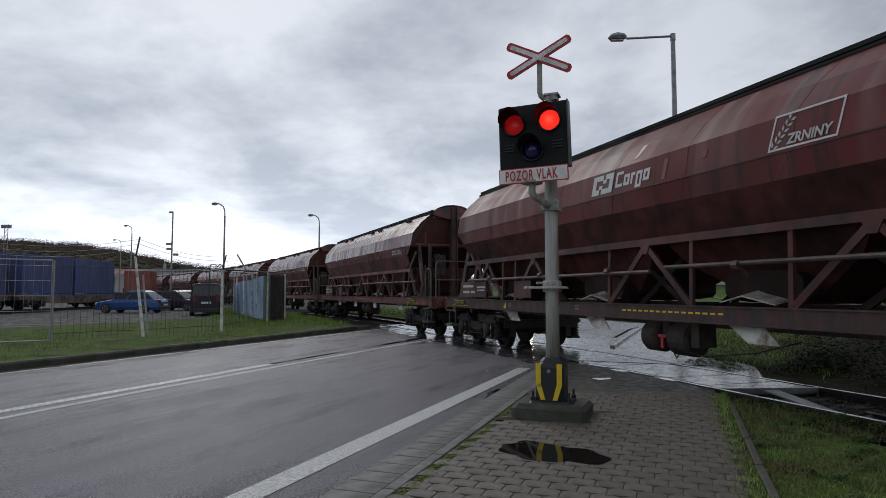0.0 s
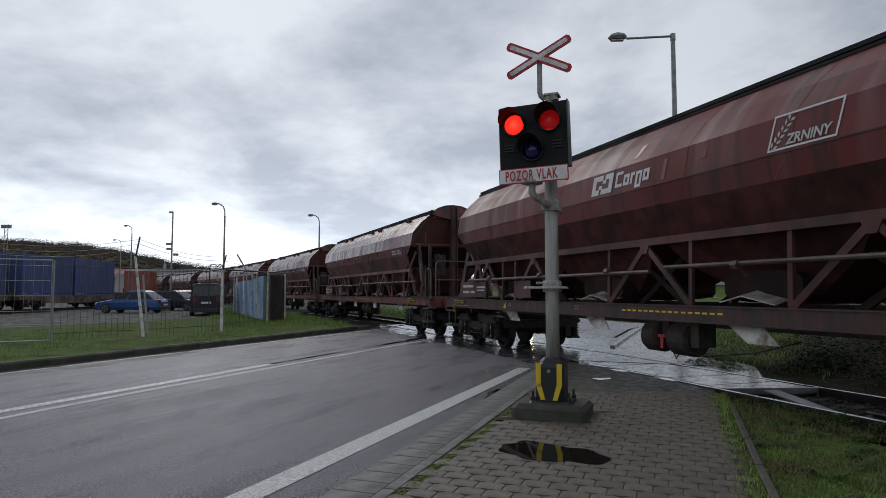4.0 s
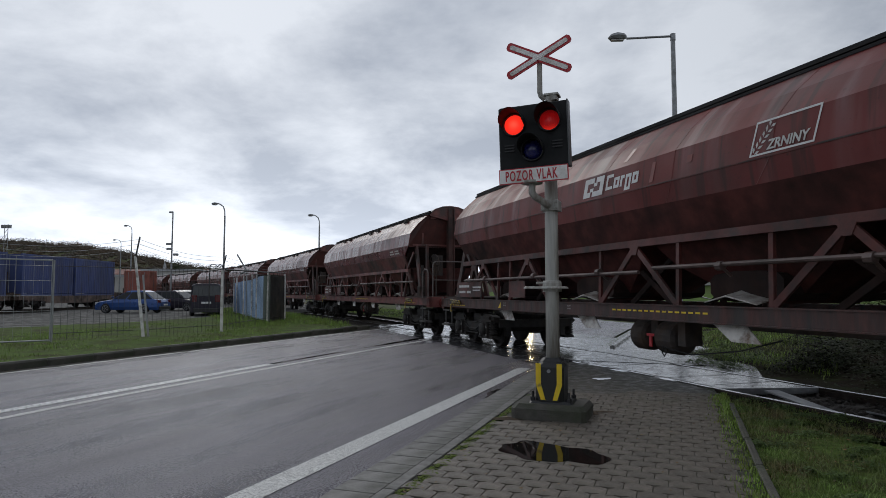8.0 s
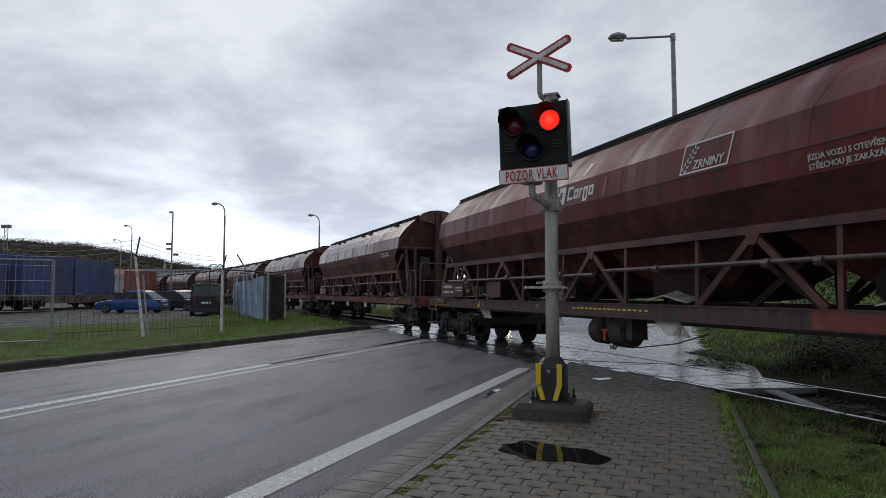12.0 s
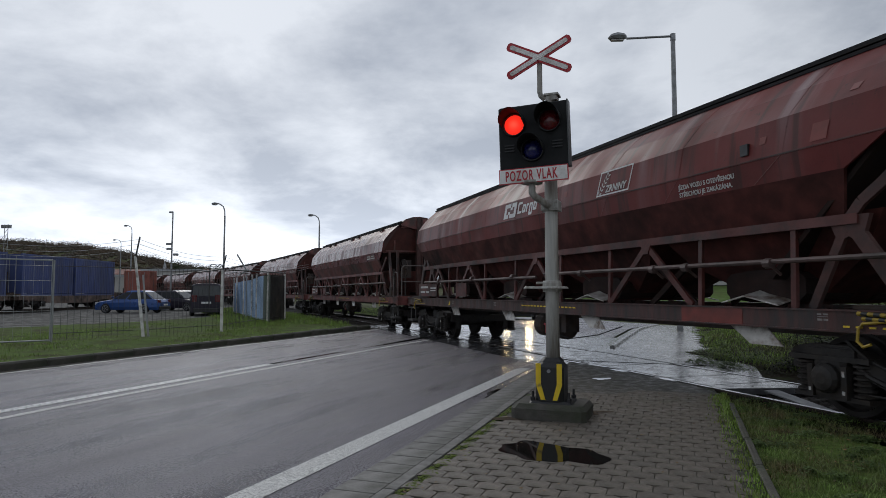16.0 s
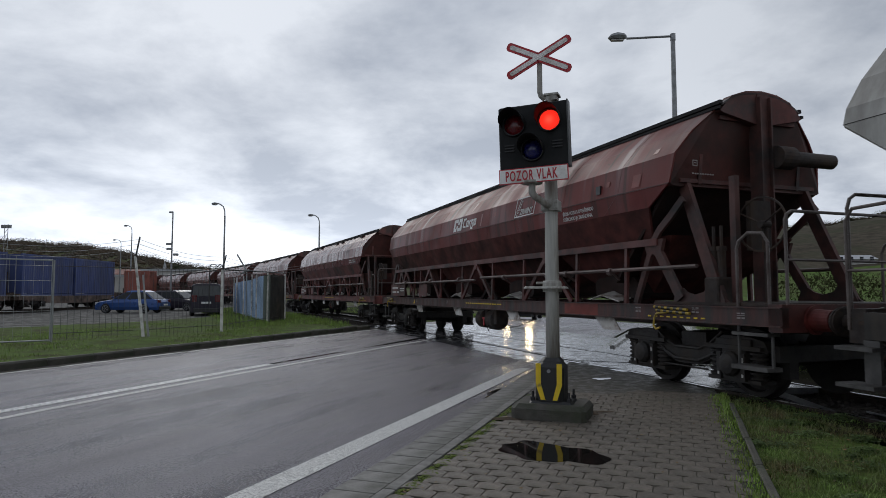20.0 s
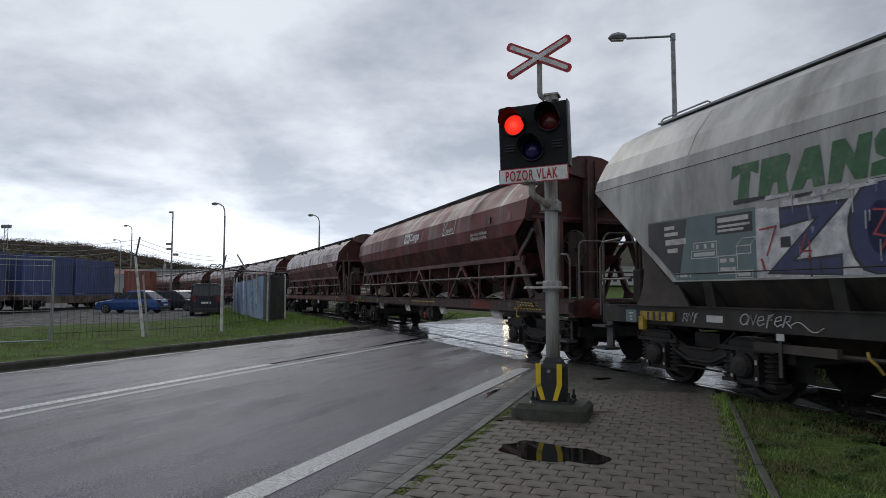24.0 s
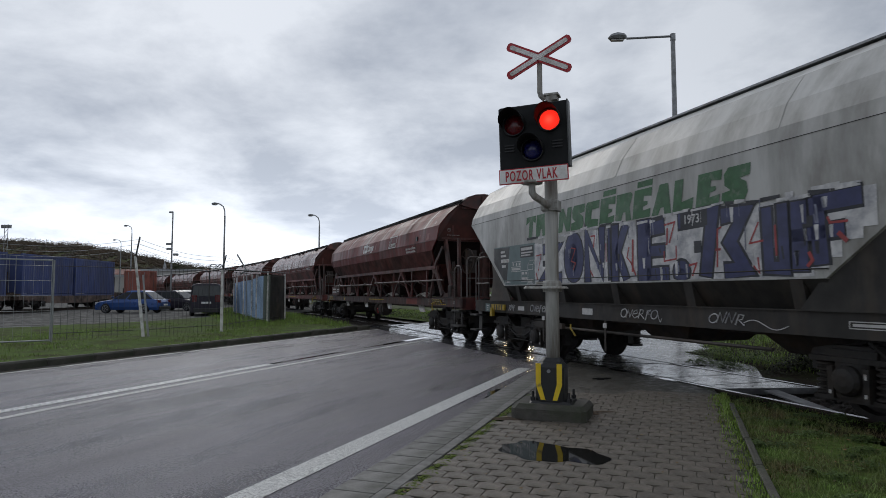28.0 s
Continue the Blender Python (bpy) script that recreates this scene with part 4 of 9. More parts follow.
        for ax in (-1.42, -0.38, 0.38, 1.42):
            bm = B()
            quad_box(bm, ax - 0.07, ax + 0.07, sy * 0.76 - 0.07, sy * 0.76 + 0.07, 0.30, 0.66)
            part("brake_shoe", bm, BOGIE_BLACK, bo)
    bm = B()
    for xa in (-1.5, 1.38):
        eb = B()
        quad_box(eb, xa, xa + 0.12, -1.0, 1.0, 0.52, 0.72)
        part("end_beam", eb, BOGIE_BLACK, bo)
    quad_box(bm, -0.25, 0.25, -1.0, 1.0, 0.45, 0.82)
    lathe(bm, [(0.3, 0.8), (0.3, 0.95)], 12)
    part("bolster", bm, BOGIE_BLACK, bo)
    sets = []
    bm = B()
    rot = Matrix.Rotation(radians(90), 4, "X")
    for sy in (1, -1):
        prof = [(0.05, 0.80), (0.16, 0.80), (0.18, 0.74), (0.37, 0.72), (0.39, 0.79), (0.455, 0.79), (0.46, 0.68), (0.485, 0.665), (0.485, 0.645), (0.37, 0.65), (0.16, 0.66), (0.05, 0.62)]
        lathe(bm, [(r, sy * z) for r, z in prof], 28, rot)
    rod(bm, (0, -1.05, 0), (0, 1.05, 0), 0.075, 10)
    me = mesh_of(bm, "wheelset", WHEEL)
    for ax in (-0.9, 0.9):
        ws = new("wheelset", me)
        ws.parent = bo
        ws.matrix_basis = pose(ax, 0, 0.46)
        sets.append(ws)
    return sets


def buffers(parent, x_face, x_beam, mat_head, mat_sleeve):
    d = 1 if x_face > x_beam else -1
    sleeve = min(0.36, abs(x_face - x_beam) * 0.62)
    for sy in (0.875, -0.875):
        bm = B()
        rod(bm, (x_beam, sy, 1.06), (x_beam + d * sleeve, sy, 1.06), 0.14, 20, 0.125)
        rod(bm, (x_beam, sy, 1.06), (x_beam + d * 0.03, sy, 1.06), 0.175, 20)
        bu = part("buffer", bm, mat_sleeve, parent)
        bm = B()
        rod(bm, (x_beam + d * sleeve * 0.8, sy, 1.06), (x_face - d * 0.03, sy, 1.06), 0.085, 12)
        rings = []
        for k, r in ((0.045, 0.2), (0.03, 0.235), (0.004, 0.23), (0.0, 0.15)):
            rings.append([(x_face - d * k, sy + r * math.cos(t), 1.06 + 0.75 * r * math.sin(t)) for t in [2 * math.pi * i / 16 for i in range(16)]])
        loft(bm, rings)
        part("buffer_head", bm, mat_head, bu)
    bm = B()
    tube(bm, [(x_beam, 0, 1.0), (x_beam + d * 0.3, 0, 1.0), (x_beam + d * 0.55, 0, 0.9), (x_beam + d * 0.6, 0, 0.7)], 0.04)
    rod(bm, (x_beam + d * 0.2, 0.15, 0.95), (x_beam + d * 0.55, 0.25, 0.6), 0.025)
    part("coupling", bm, STEEL_DARK, parent)


# half section of the red body, from the ridge down the side (y, z)
SECT = [(0.0, 4.36), (0.30, 4.335), (0.55, 4.26), (0.74, 4.14), (0.80, 4.06), (1.14, 3.75), (1.40, 3.41), (1.46, 2.98), (1.42, 2.68)]
REAR_U = [2.16, 2.16, 2.16, 2.16, 2.18, 2.28, 2.36, 2.42, 2.94]
FRONT_U = [18.0, 18.0, 18.0, 18.0, 18.02, 18.05, 18.07, 18.06, 17.72]


def short_u(u):
    """Places along the long wagon, brought to the shorter type: the same overhangs, a shorter body."""
    if u < 2.16:
        return u * 2.2 / 2.16
    return 2.2 + (u - 2.16) * 14.8 / 15.9 if u < 18.06 else 17.0 + (u - 18.06) * 2.04 / 1.94


def red_wagon(paint):
    """A covered four-axle hopper wagon; x forward, y to the camera's side, z from the rail head."""
    X = (lambda u: u - FLEN / 2) if paint is RED else (lambda u: short_u(u) - RLEN / 2)
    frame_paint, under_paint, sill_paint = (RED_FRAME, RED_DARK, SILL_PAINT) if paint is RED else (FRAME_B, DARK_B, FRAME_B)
    w = thing("hopper_wagon", "covered red-brown four-axle grain hopper wagon, wet and weathered", "railway wagon", "red hopper wagons")
    for sy in (1, -1):
        for i, nm in ((4, "upper_panel"), (5, "upper_panel"), (6, "side_panel"), (7, "lower_panel")):
            bm = B()
            (ya, za), (yb, zb) = SECT[i], SECT[i + 1]
            nseg = 6
            a0, a1, b0, b1 = REAR_U[i], FRONT_U[i], REAR_U[i + 1], FRONT_U[i + 1]
            rows = []
            for k in range(nseg + 1):
                t = k / nseg
                rows.append([(X(a0 + (a1 - a0) * t), sy * ya, za), (X(b0 + (b1 - b0) * t), sy * yb, zb), (X(b0 + (b1 - b0) * t), sy * (yb - 0.03), zb), (X(a0 + (a1 - a0) * t), sy * (ya - 0.03), za)])
            loft(bm, rows)
            part(nm, bm, paint, w)
        # upright weld seams of the side sheets
        for u in (3.55, 5.3, 7.05, 8.8, 10.55, 12.3, 14.05, 15.8, 17.2):
            bm = B()
            for i in (4, 5, 6, 7):
                (ya, za), (yb, zb) = SECT[i], SECT[i + 1]
                ta = [REAR_U[j] + (FRONT_U[j] - REAR_U[j]) * (u - 2.3) / 15.7 for j in (i, i + 1)]
                bar(bm, (X(ta[0]), sy * (ya + 0.002), za), (X(ta[1]), sy * (yb + 0.001), zb), 0.010, 0.003, up=(0, 1, 0.4))
            part("weld_seam", bm, paint, w)
        # seam strip and lower lip
        bm = B()
        bar(bm, (X(2.42), sy * 1.462, 2.98), (X(18.06), sy * 1.462, 2.98), 0.012, 0.018)
        part("seam", bm, frame_paint, w)
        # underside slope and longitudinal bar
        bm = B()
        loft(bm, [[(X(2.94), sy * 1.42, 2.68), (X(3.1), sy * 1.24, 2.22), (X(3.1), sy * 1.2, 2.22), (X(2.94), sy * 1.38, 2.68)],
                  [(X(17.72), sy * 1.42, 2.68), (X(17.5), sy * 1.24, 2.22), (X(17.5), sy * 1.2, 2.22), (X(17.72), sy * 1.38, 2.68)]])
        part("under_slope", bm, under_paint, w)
        bm = B()
        bar(bm, (X(2.9), sy * 1.27, 2.16), (X(17.75), sy * 1.27, 2.16), 0.1, 0.11)
        part("waist_beam", bm, frame_paint, w)
        # roof edge rim
        bm = B()
        bar(bm, (X(2.1), sy * 0.76, 4.155), (X(18.05), sy * 0.76, 4.140), 0.050, 0.055)
        bar(bm, (X(2.1), sy * 0.80, 4.07), (X(18.05), sy * 0.80, 4.07), 0.05, 0.04)
        part("roof_rail", bm, ROOF_RUBBER, w, "black roof edge rail")
        # side sill
        bm = B()
        loft(bm, [[(X(u), sy * 1.41, 0.98), (X(u), sy * 1.41, 0.998), (X(u), sy * 1.38, 0.998), (X(u), sy * 1.38, 1.197), (X(u), sy * 1.41, 1.197), (X(u), sy * 1.41, 1.215), (X(u), sy * 1.28, 1.215), (X(u), sy * 1.28, 0.98)] for u in (0.62, FLEN - 0.62)])
        part("side_sill", bm, sill_paint, w)
        # posts and V braces
        for u in (15.4, 14.72, 12.75, 11.0, 9.0, 7.35, 5.2, 3.7):
            bm = B()
            bar(bm, (X(u), sy * 1.3, 1.215), (X(u), sy * 1.27, 2.11), 0.07, 0.05, up=(0, 1, 0))
            part("post", bm, frame_paint, w)
        for u, h in ((16.3, 0.9), (13.8, 0.95), (10.0, 0.98), (6.35, 0.98)):
            bm = B()
            for s2 in (-1, 1):
                bar(bm, (X(u), sy * 1.29, 2.11), (X(u + s2 * h), sy * 1.30, 1.215), 0.09, 0.045, up=(0, 1, 0))
            loft(bm, [[(X(u - 0.12), sy * 1.275, 2.12), (X(u + 0.12), sy * 1.275, 2.12), (X(u + 0.05), sy * 1.275, 1.98), (X(u - 0.05), sy * 1.275, 1.98)],
                      [(X(u - 0.12), sy * 1.325, 2.12), (X(u + 0.12), sy * 1.325, 2.12), (X(u + 0.05), sy * 1.325, 1.98), (X(u - 0.05), sy * 1.325, 1.98)]])
            part("brace", bm, frame_paint, w)
        # end leaning struts
        for u0, z0, u1, z1 in ((2.45, 2.95, 1.7, 1.2), (17.75, 2.95, 18.45, 1.2)):
            bm = B()
            bar(bm, (X(u0), sy * 1.15, z0), (X(u1), sy * 1.22, z1), 0.19, 0.07, up=(0, 1, 0))
            part("end_strut", bm, END_STEEL, w)
        for d, u0 in ((1, 0.0), (-1, FLEN)):
            for a, z1, wd in ((3.50, 1.215, 0.10), (2.46, 1.30, 0.15)):
                bm = B()
                bar(bm, (X(u0 + d * 3.02), sy * 1.27, 2.16), (X(u0 + d * a), sy * 1.25, z1), wd, 0.06, up=(0, 1, 0))
                part("end_brace", bm, END_STEEL, w)
            bm = B()
            head = [(2.78, 2.20), (3.26, 2.20), (3.14, 1.92), (3.02, 1.98), (2.88, 1.90)]
            loft(bm, [[(X(u0 + d * a), sy * 1.235, z) for a, z in head], [(X(u0 + d * a), sy * 1.295, z) for a, z in head]])
            part("brace_head", bm, END_STEEL, w)
        # stays from the end struts to the node of the last V
        for pts in ([(2.33, 2.74), (2.62, 2.50), (2.86, 2.33), (3.02, 2.14)], [(17.78, 2.74), (17.52, 2.50), (17.34, 2.33), (17.22, 2.14)]):
            bm = B()
            for (ua, za), (ub, zb) in zip(pts, pts[1:]):
                bar(bm, (X(ua), sy * 1.29, za), (X(ub), sy * 1.29, zb), 0.11, 0.05, up=(0, 1, 0))
            part("end_stay", bm, END_STEEL, w)
        # control pipe along the side
        bm = B()
        rod(bm, (X(1.9), sy * 1.46, 1.75), (X(9.35), sy * 1.46, 1.75), 0.03, 8)
        rod(bm, (X(9.7), sy * 1.46, 1.70), (X(17.2), sy * 1.46, 1.70), 0.03, 8)
        for u in (3.9, 5.3, 6.0, 8.0, 10.8, 13.2, 15.8):
            rod(bm, (X(u - 0.05), sy * 1.46, 1.73), (X(u + 0.05), sy * 1.46, 1.73), 0.06, 8)
            rod(bm, (X(u), sy * 1.46, 1.73), (X(u), sy * 1.28, 1.6), 0.02, 6)
        part("control_pipe", bm, PIPE_PAINT, w)
        # discharge chutes
        for u in (15.1, 11.6, 8.1, 4.45):
            bm = B()
            ridge = [(-0.46, 0.0), (0.06, 0.13), (0.44, 0.02), (0.44, 0.0), (0.06, 0.11), (-0.46, -0.02)]
            loft(bm, [[(X(u + a * 0.8), sy * 0.45, 1.42 + z) for a, z in ridge], [(X(u + a), sy * 1.25, 1.25 + z * 0.8) for a, z in ridge]])
            lip = [(u + 0.34, 0.98), (u - 0.24, 0.98), (u - 0.54, 0.76), (u - 0.05, 0.76)]
            loft(bm, [[(X(a), sy * (1.20 + (0.98 - z) * 0.25), z) for a, z in lip], [(X(a), sy * (1.215 + (0.98 - z) * 0.25), z) for a, z in lip]])
            part("chute", bm, CHUTE, w, "pale worn steel discharge chute")
    # roof
    bm = B()
    prof = [(-y, z) for y, z in reversed(SECT[1:4])] + SECT[:4]
    loft(bm, [[(X(u), y, z) for y, z in prof] + [(X(u), y, z - 0.03) for y, z in reversed(prof)] for u in (2.1, 18.06)])
    part("roof", bm, ROOF_SHEET, w, "dark roof with long opening flaps")
    # end walls: outline of the section closed to the level of the widest point, then slopes
    for u, d, lower in ((2.2, 1, REAR_U), (18.02, -1, FRONT_U)):
        bm = B()
        half = SECT[1:8]
        zc = 2.94
        out = [(-y, z) for y, z in reversed(half)] + [SECT[0]] + list(half)
        out = [(y * 0.985, z - 0.01) for y, z in out] + [(1.40, zc), (-1.40, zc)]
        loft(bm, [[(X(u + (0.2 if z < 3.5 else 0.12 if z < 3.9 else 0.0) * d), y, z) for y, z in out], [(X(u + d * 0.3), y, z) for y, z in out]])
        ew = part("end_wall", bm, END_RED, w)
        bm = B()
        arch = [(-0.78, 4.03), (-0.56, 4.27), (-0.3, 4.36), (0, 4.39), (0.3, 4.36), (0.56, 4.27), (0.78, 4.03), (0.72, 4.00), (0.14, 3.88), (-0.14, 3.88), (-0.72, 4.00)]
        loft(bm, [[(X(u - d * 0.10), y, z) for y, z in arch], [(X(u + d * 0.06), y, z) for y, z in arch]])
        part("roof_arch", bm, frame_paint, w)
        # funnel slope under the end wall
        bm = B()
        loft(bm, [[(X(u + d * 0.25), -1.38, 3.0), (X(u + d * 0.25), 1.38, 3.0), (X(u + d * 0.33), 1.38, 3.0), (X(u + d * 0.33), -1.38, 3.0)],
                  [(X(u + d * 1.9), -1.2, 1.55), (X(u + d * 1.9), 1.2, 1.55), (X(u + d * 1.98), 1.2, 1.55), (X(u + d * 1.98), -1.2, 1.55)]])
        # dark colour paints in the shade below the overhanging end wall
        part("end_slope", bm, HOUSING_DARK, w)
        bm = B()
        quad_box(bm, min(X(u - d * 0.12), X(u + d * 0.06)), max(X(u - d * 0.12), X(u + d * 0.06)), -0.10, 0.10, 1.25, 4.33)
        part("end_post", bm, END_STEEL, w)
        for yy in (-0.10, 0.10):
            bm = B()
            quad_box(bm, min(X(u - d * 0.18), X(u - d * 0.10)), max(X(u - d * 0.18), X(u - d * 0.10)), yy - 0.012, yy + 0.012, 1.25, 4.28)
            part("post_flange", bm, END_STEEL, w)
        # raised ribs of the end wall
        for pts in (((-0.95, 2.98), (-0.95, 3.72)), ((0.95, 2.98), (0.95, 3.72)), ((-1.3, 3.02), (1.3, 3.02)), ((-0.72, 3.95), (0.72, 3.95))):
            bm = B()
            xr = X(u + (0.19 if pts[0][1] < 3.5 else 0.0) * d)
            bar(bm, (xr, pts[0][0], pts[0][1]), (X(u + (0.19 if pts[1][1] < 3.5 else 0.11 if pts[1][1] < 3.9 else 0.0) * d), pts[1][0], pts[1][1]), 0.06, 0.05, up=(1, 0, 0))
            part("end_rib", bm, frame_paint, ew)
        bm = B()
        rod(bm, (X(u - d * 0.20), -1.25, 3.38), (X(u - d * 0.20), -0.35, 3.38), 0.11, 20)
        rod(bm, (X(u - d * 0.20), -0.42, 3.38), (X(u - d * 0.20), -0.12, 3.38), 0.17, 20)
        part("roof_drive", bm, STEEL_DARK, w)
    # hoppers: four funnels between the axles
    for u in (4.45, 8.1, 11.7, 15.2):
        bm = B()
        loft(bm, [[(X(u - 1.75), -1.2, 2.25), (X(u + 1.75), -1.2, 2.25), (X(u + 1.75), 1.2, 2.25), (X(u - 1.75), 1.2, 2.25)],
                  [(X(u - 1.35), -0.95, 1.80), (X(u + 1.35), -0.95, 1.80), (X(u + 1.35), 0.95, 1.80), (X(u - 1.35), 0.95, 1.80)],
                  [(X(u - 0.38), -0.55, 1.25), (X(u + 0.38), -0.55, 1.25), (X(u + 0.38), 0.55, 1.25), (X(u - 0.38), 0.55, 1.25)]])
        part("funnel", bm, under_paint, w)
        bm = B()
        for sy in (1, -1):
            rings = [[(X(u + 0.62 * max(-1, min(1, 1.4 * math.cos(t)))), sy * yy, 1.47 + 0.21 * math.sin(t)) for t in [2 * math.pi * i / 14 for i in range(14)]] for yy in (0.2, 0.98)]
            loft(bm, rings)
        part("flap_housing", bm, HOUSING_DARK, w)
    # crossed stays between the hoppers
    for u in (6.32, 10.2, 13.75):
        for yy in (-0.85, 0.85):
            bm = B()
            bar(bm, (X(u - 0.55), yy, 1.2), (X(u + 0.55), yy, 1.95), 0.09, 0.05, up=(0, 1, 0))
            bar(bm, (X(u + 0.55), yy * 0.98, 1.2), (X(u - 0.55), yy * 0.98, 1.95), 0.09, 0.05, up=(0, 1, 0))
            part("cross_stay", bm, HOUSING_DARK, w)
    # inner sole beams and headstocks
    bm = B()
    quad_box(bm, X(0.62), X(FLEN - 0.62), -0.35, 0.35, 0.85, 1.15)
    part("centre_sill", bm, STEEL_DARK, w)
    for u in (0.62, FLEN - 0.82):
        bm = B()
        quad_box(bm, X(u), X(u + 0.2), -1.38, 1.38, 0.92, 1.25)
        part("headstock", bm, frame_paint, w)
    bm = B()
    quad_box(bm, X(0.75), X(3.0), -1.3, 1.3, 1.22, 1.26)
    part("platform", bm, STEEL_DARK, w)
    bm = B()
    quad_box(bm, X(17.3), X(FLEN - 0.75), -1.3, 1.3, 1.22, 1.26)
    part("platform", bm, STEEL_DARK, w)
    # brake wheel and handrails on the rear platform
    bm = B()
    ring_mesh(bm, (X(1.30), 0.93, 2.28), (-0.12, 1, 0), 0.365, 0.343, 0.022, 32)
    for k in range(3):
        a = k * 2.09 + 0.5
        rod(bm, (X(1.30), 0.91, 2.28), (X(1.30) + 0.35 * math.cos(a), 0.93 + 0.04 * math.cos(a), 2.28 + 0.35 * math.sin(a)), 0.012, 6)
    rod(bm, (X(1.30), 0.96, 2.28), (X(1.30), 0.80, 2.28), 0.05, 10)
    rod(bm, (X(1.30), 0.86, 2.28), (X(1.30), 0.86, 1.25), 0.03, 8)
    part("brake_wheel", bm, STEEL_DARK, w)
    bm = B()
    soft_box(bm, X(1.72), X(1.98), 1.0, 1.28, 1.0, 1.60, 0.02)
    for xx in (X(1.78), X(1.92)):
        rod(bm, (xx, 1.14, 1.58), (xx, 1.14, 1.98), 0.055, 10)
        rod(bm, (xx, 1.14, 1.96), (xx, 1.14, 2.02), 0.07, 10)
        rod(bm, (xx, 1.14, 2.0), (xx, 1.14, 2.30), 0.022, 6)
    part("brake_box", bm, STEEL_DARK, w)
    bm = B()
    quad_box(bm, X(1.56), X(1.66), 1.02, 1.10, 1.25, 2.96)
    part("corner_post", bm, END_STEEL, w)
    bm = B()
    quad_box(bm, X(1.50), X(1.58), 0.55, 0.90, 1.95, 2.62)
    part("gear_plate", bm, STEEL_DARK, w)
    # wide gusset plates at the foot of the end struts
    for sy in (1, -1):
        for u0, d in ((1.35, 1), (18.75, -1)):
            bm = B()
            pts = [(0.15, 1.215), (1.32, 1.215), (1.24, 1.44), (1.10, 1.46), (1.02, 1.40), (0.86, 1.36), (0.68, 1.40), (0.58, 1.52), (0.40, 1.50), (0.28, 1.30)]
            loft(bm, [[(X(u0 + d * a), sy * 1.21, z) for a, z in pts], [(X(u0 + d * a), sy * 1.235, z) for a, z in pts]])
            part("strut_gusset", bm, END_STEEL, w)
    for y0 in (1.32, -1.32):
        bm = B()
        tube(bm, [(X(0.85), y0, 1.0), (X(0.85), y0, 2.0), (X(0.93), y0, 2.12), (X(1.15), y0, 2.14), (X(1.3), y0, 2.05), (X(1.34), y0, 1.95), (X(1.34), y0, 1.0)], 0.02)
        part("handrail", bm, RAIL_GREY, w)
    bm = B()
    tube(bm, [(X(0.68), 1.22, 1.2), (X(0.68), 1.22, 2.26), (X(0.68), 1.19, 2.33), (X(0.68), 1.12, 2.37), (X(0.68), -1.12, 2.37), (X(0.68), -1.19, 2.33), (X(0.68), -1.22, 2.26), (X(0.68), -1.22, 1.2)], 0.02)
    rod(bm, (X(0.68), -1.22, 1.78), (X(0.68), 1.22, 1.78), 0.018, 6)
    part("handrail", bm, RAIL_GREY, w)
    # steps, lashing hook and warning stripes
    for u in (1.1, 18.95):
        for sy in (1, -1):
            bm = B()
            quad_box(bm, X(u - 0.28), X(u + 0.28), sy * 1.3 - 0.1, sy * 1.3 + 0.1, 0.86, 0.90)
            quad_box(bm, X(u - 0.28), X(u + 0.28), sy * 1.3 - 0.12, sy * 1.3 + 0.12, 0.44, 0.49)
            rod(bm, (X(u - 0.26), sy * 1.3, 0.47), (X(u - 0.26), sy * 1.3, 1.0), 0.02, 6)
            rod(bm, (X(u + 0.26), sy * 1.3, 0.47), (X(u + 0.26), sy * 1.3, 1.0), 0.02, 6)
            part("step", bm, STEP_WORN, w)
    for u in (2.86, 18.45):
        bm = B()
        tube(bm, [(X(u - 0.55), 1.40, 1.09), (X(u - 0.3), 1.42, 1.11), (X(u - 0.05), 1.42, 1.08), (X(u), 1.42, 1.02), (X(u + 0.01), 1.43, 0.90), (X(u - 0.06), 1.44, 0.85), (X(u - 0.14), 1.44, 0.88)], 0.016, 6)
        hook = part("tow_hook", bm, HOOK_YELLOW, w, "yellow and black striped tow hook")
        for zz, k0 in ((1.13, 0.0), (1.18, 0.05)):
            bm = B()
            rod(bm, (X(u - 0.75 + k0), 1.42, zz - 0.03), (X(u - 0.05 + k0), 1.42, zz), 0.021, 8)
            part("hook_bar", bm, HOOK_YELLOW, hook)
            bm = B()
            for k in range(5):
                aa = u - 0.68 + k0 + k * 0.13
                rod(bm, (X(aa), 1.42, zz - 0.027 + k * 0.0055), (X(aa + 0.065), 1.42, zz - 0.024 + k * 0.0055), 0.0235, 8)
            part("hook_stripes", bm, BLACK, hook)["kind"] = "stuff"
        bm = B()
        for k in range(9):
            quad_box(bm, X(u - 1.0 + k * 0.14), X(u - 1.0 + k * 0.14 + 0.07), 1.384, 1.388, 1.03, 1.05)
        part("warning_stripe", bm, YELLOW, w, "thin yellow dashed stripe")["kind"] = "stuff"
    bm = B()
    for k in range(16):
        quad_box(bm, X(8.33 + k * 0.14), X(8.33 + k * 0.14 + 0.09), 1.384, 1.388, 1.10, 1.125)
    part("warning_stripe", bm, YELLOW, w, "thin yellow dashed stripe")["kind"] = "stuff"
    # air tank and brake cylinder under the middle
    bm = B()
    lathe(bm, [(0.10, 0.0), (0.20, 0.03), (0.24, 0.08), (0.24, 0.36), (0.20, 0.41), (0.10, 0.43)], 18, Matrix.Translation((X(9.92), 0.98, 0.72)) @ Matrix.Rotation(radians(90), 4, "Y"))
    part("brake_cylinder", bm, STEEL_DARK, w)
    bm = B()
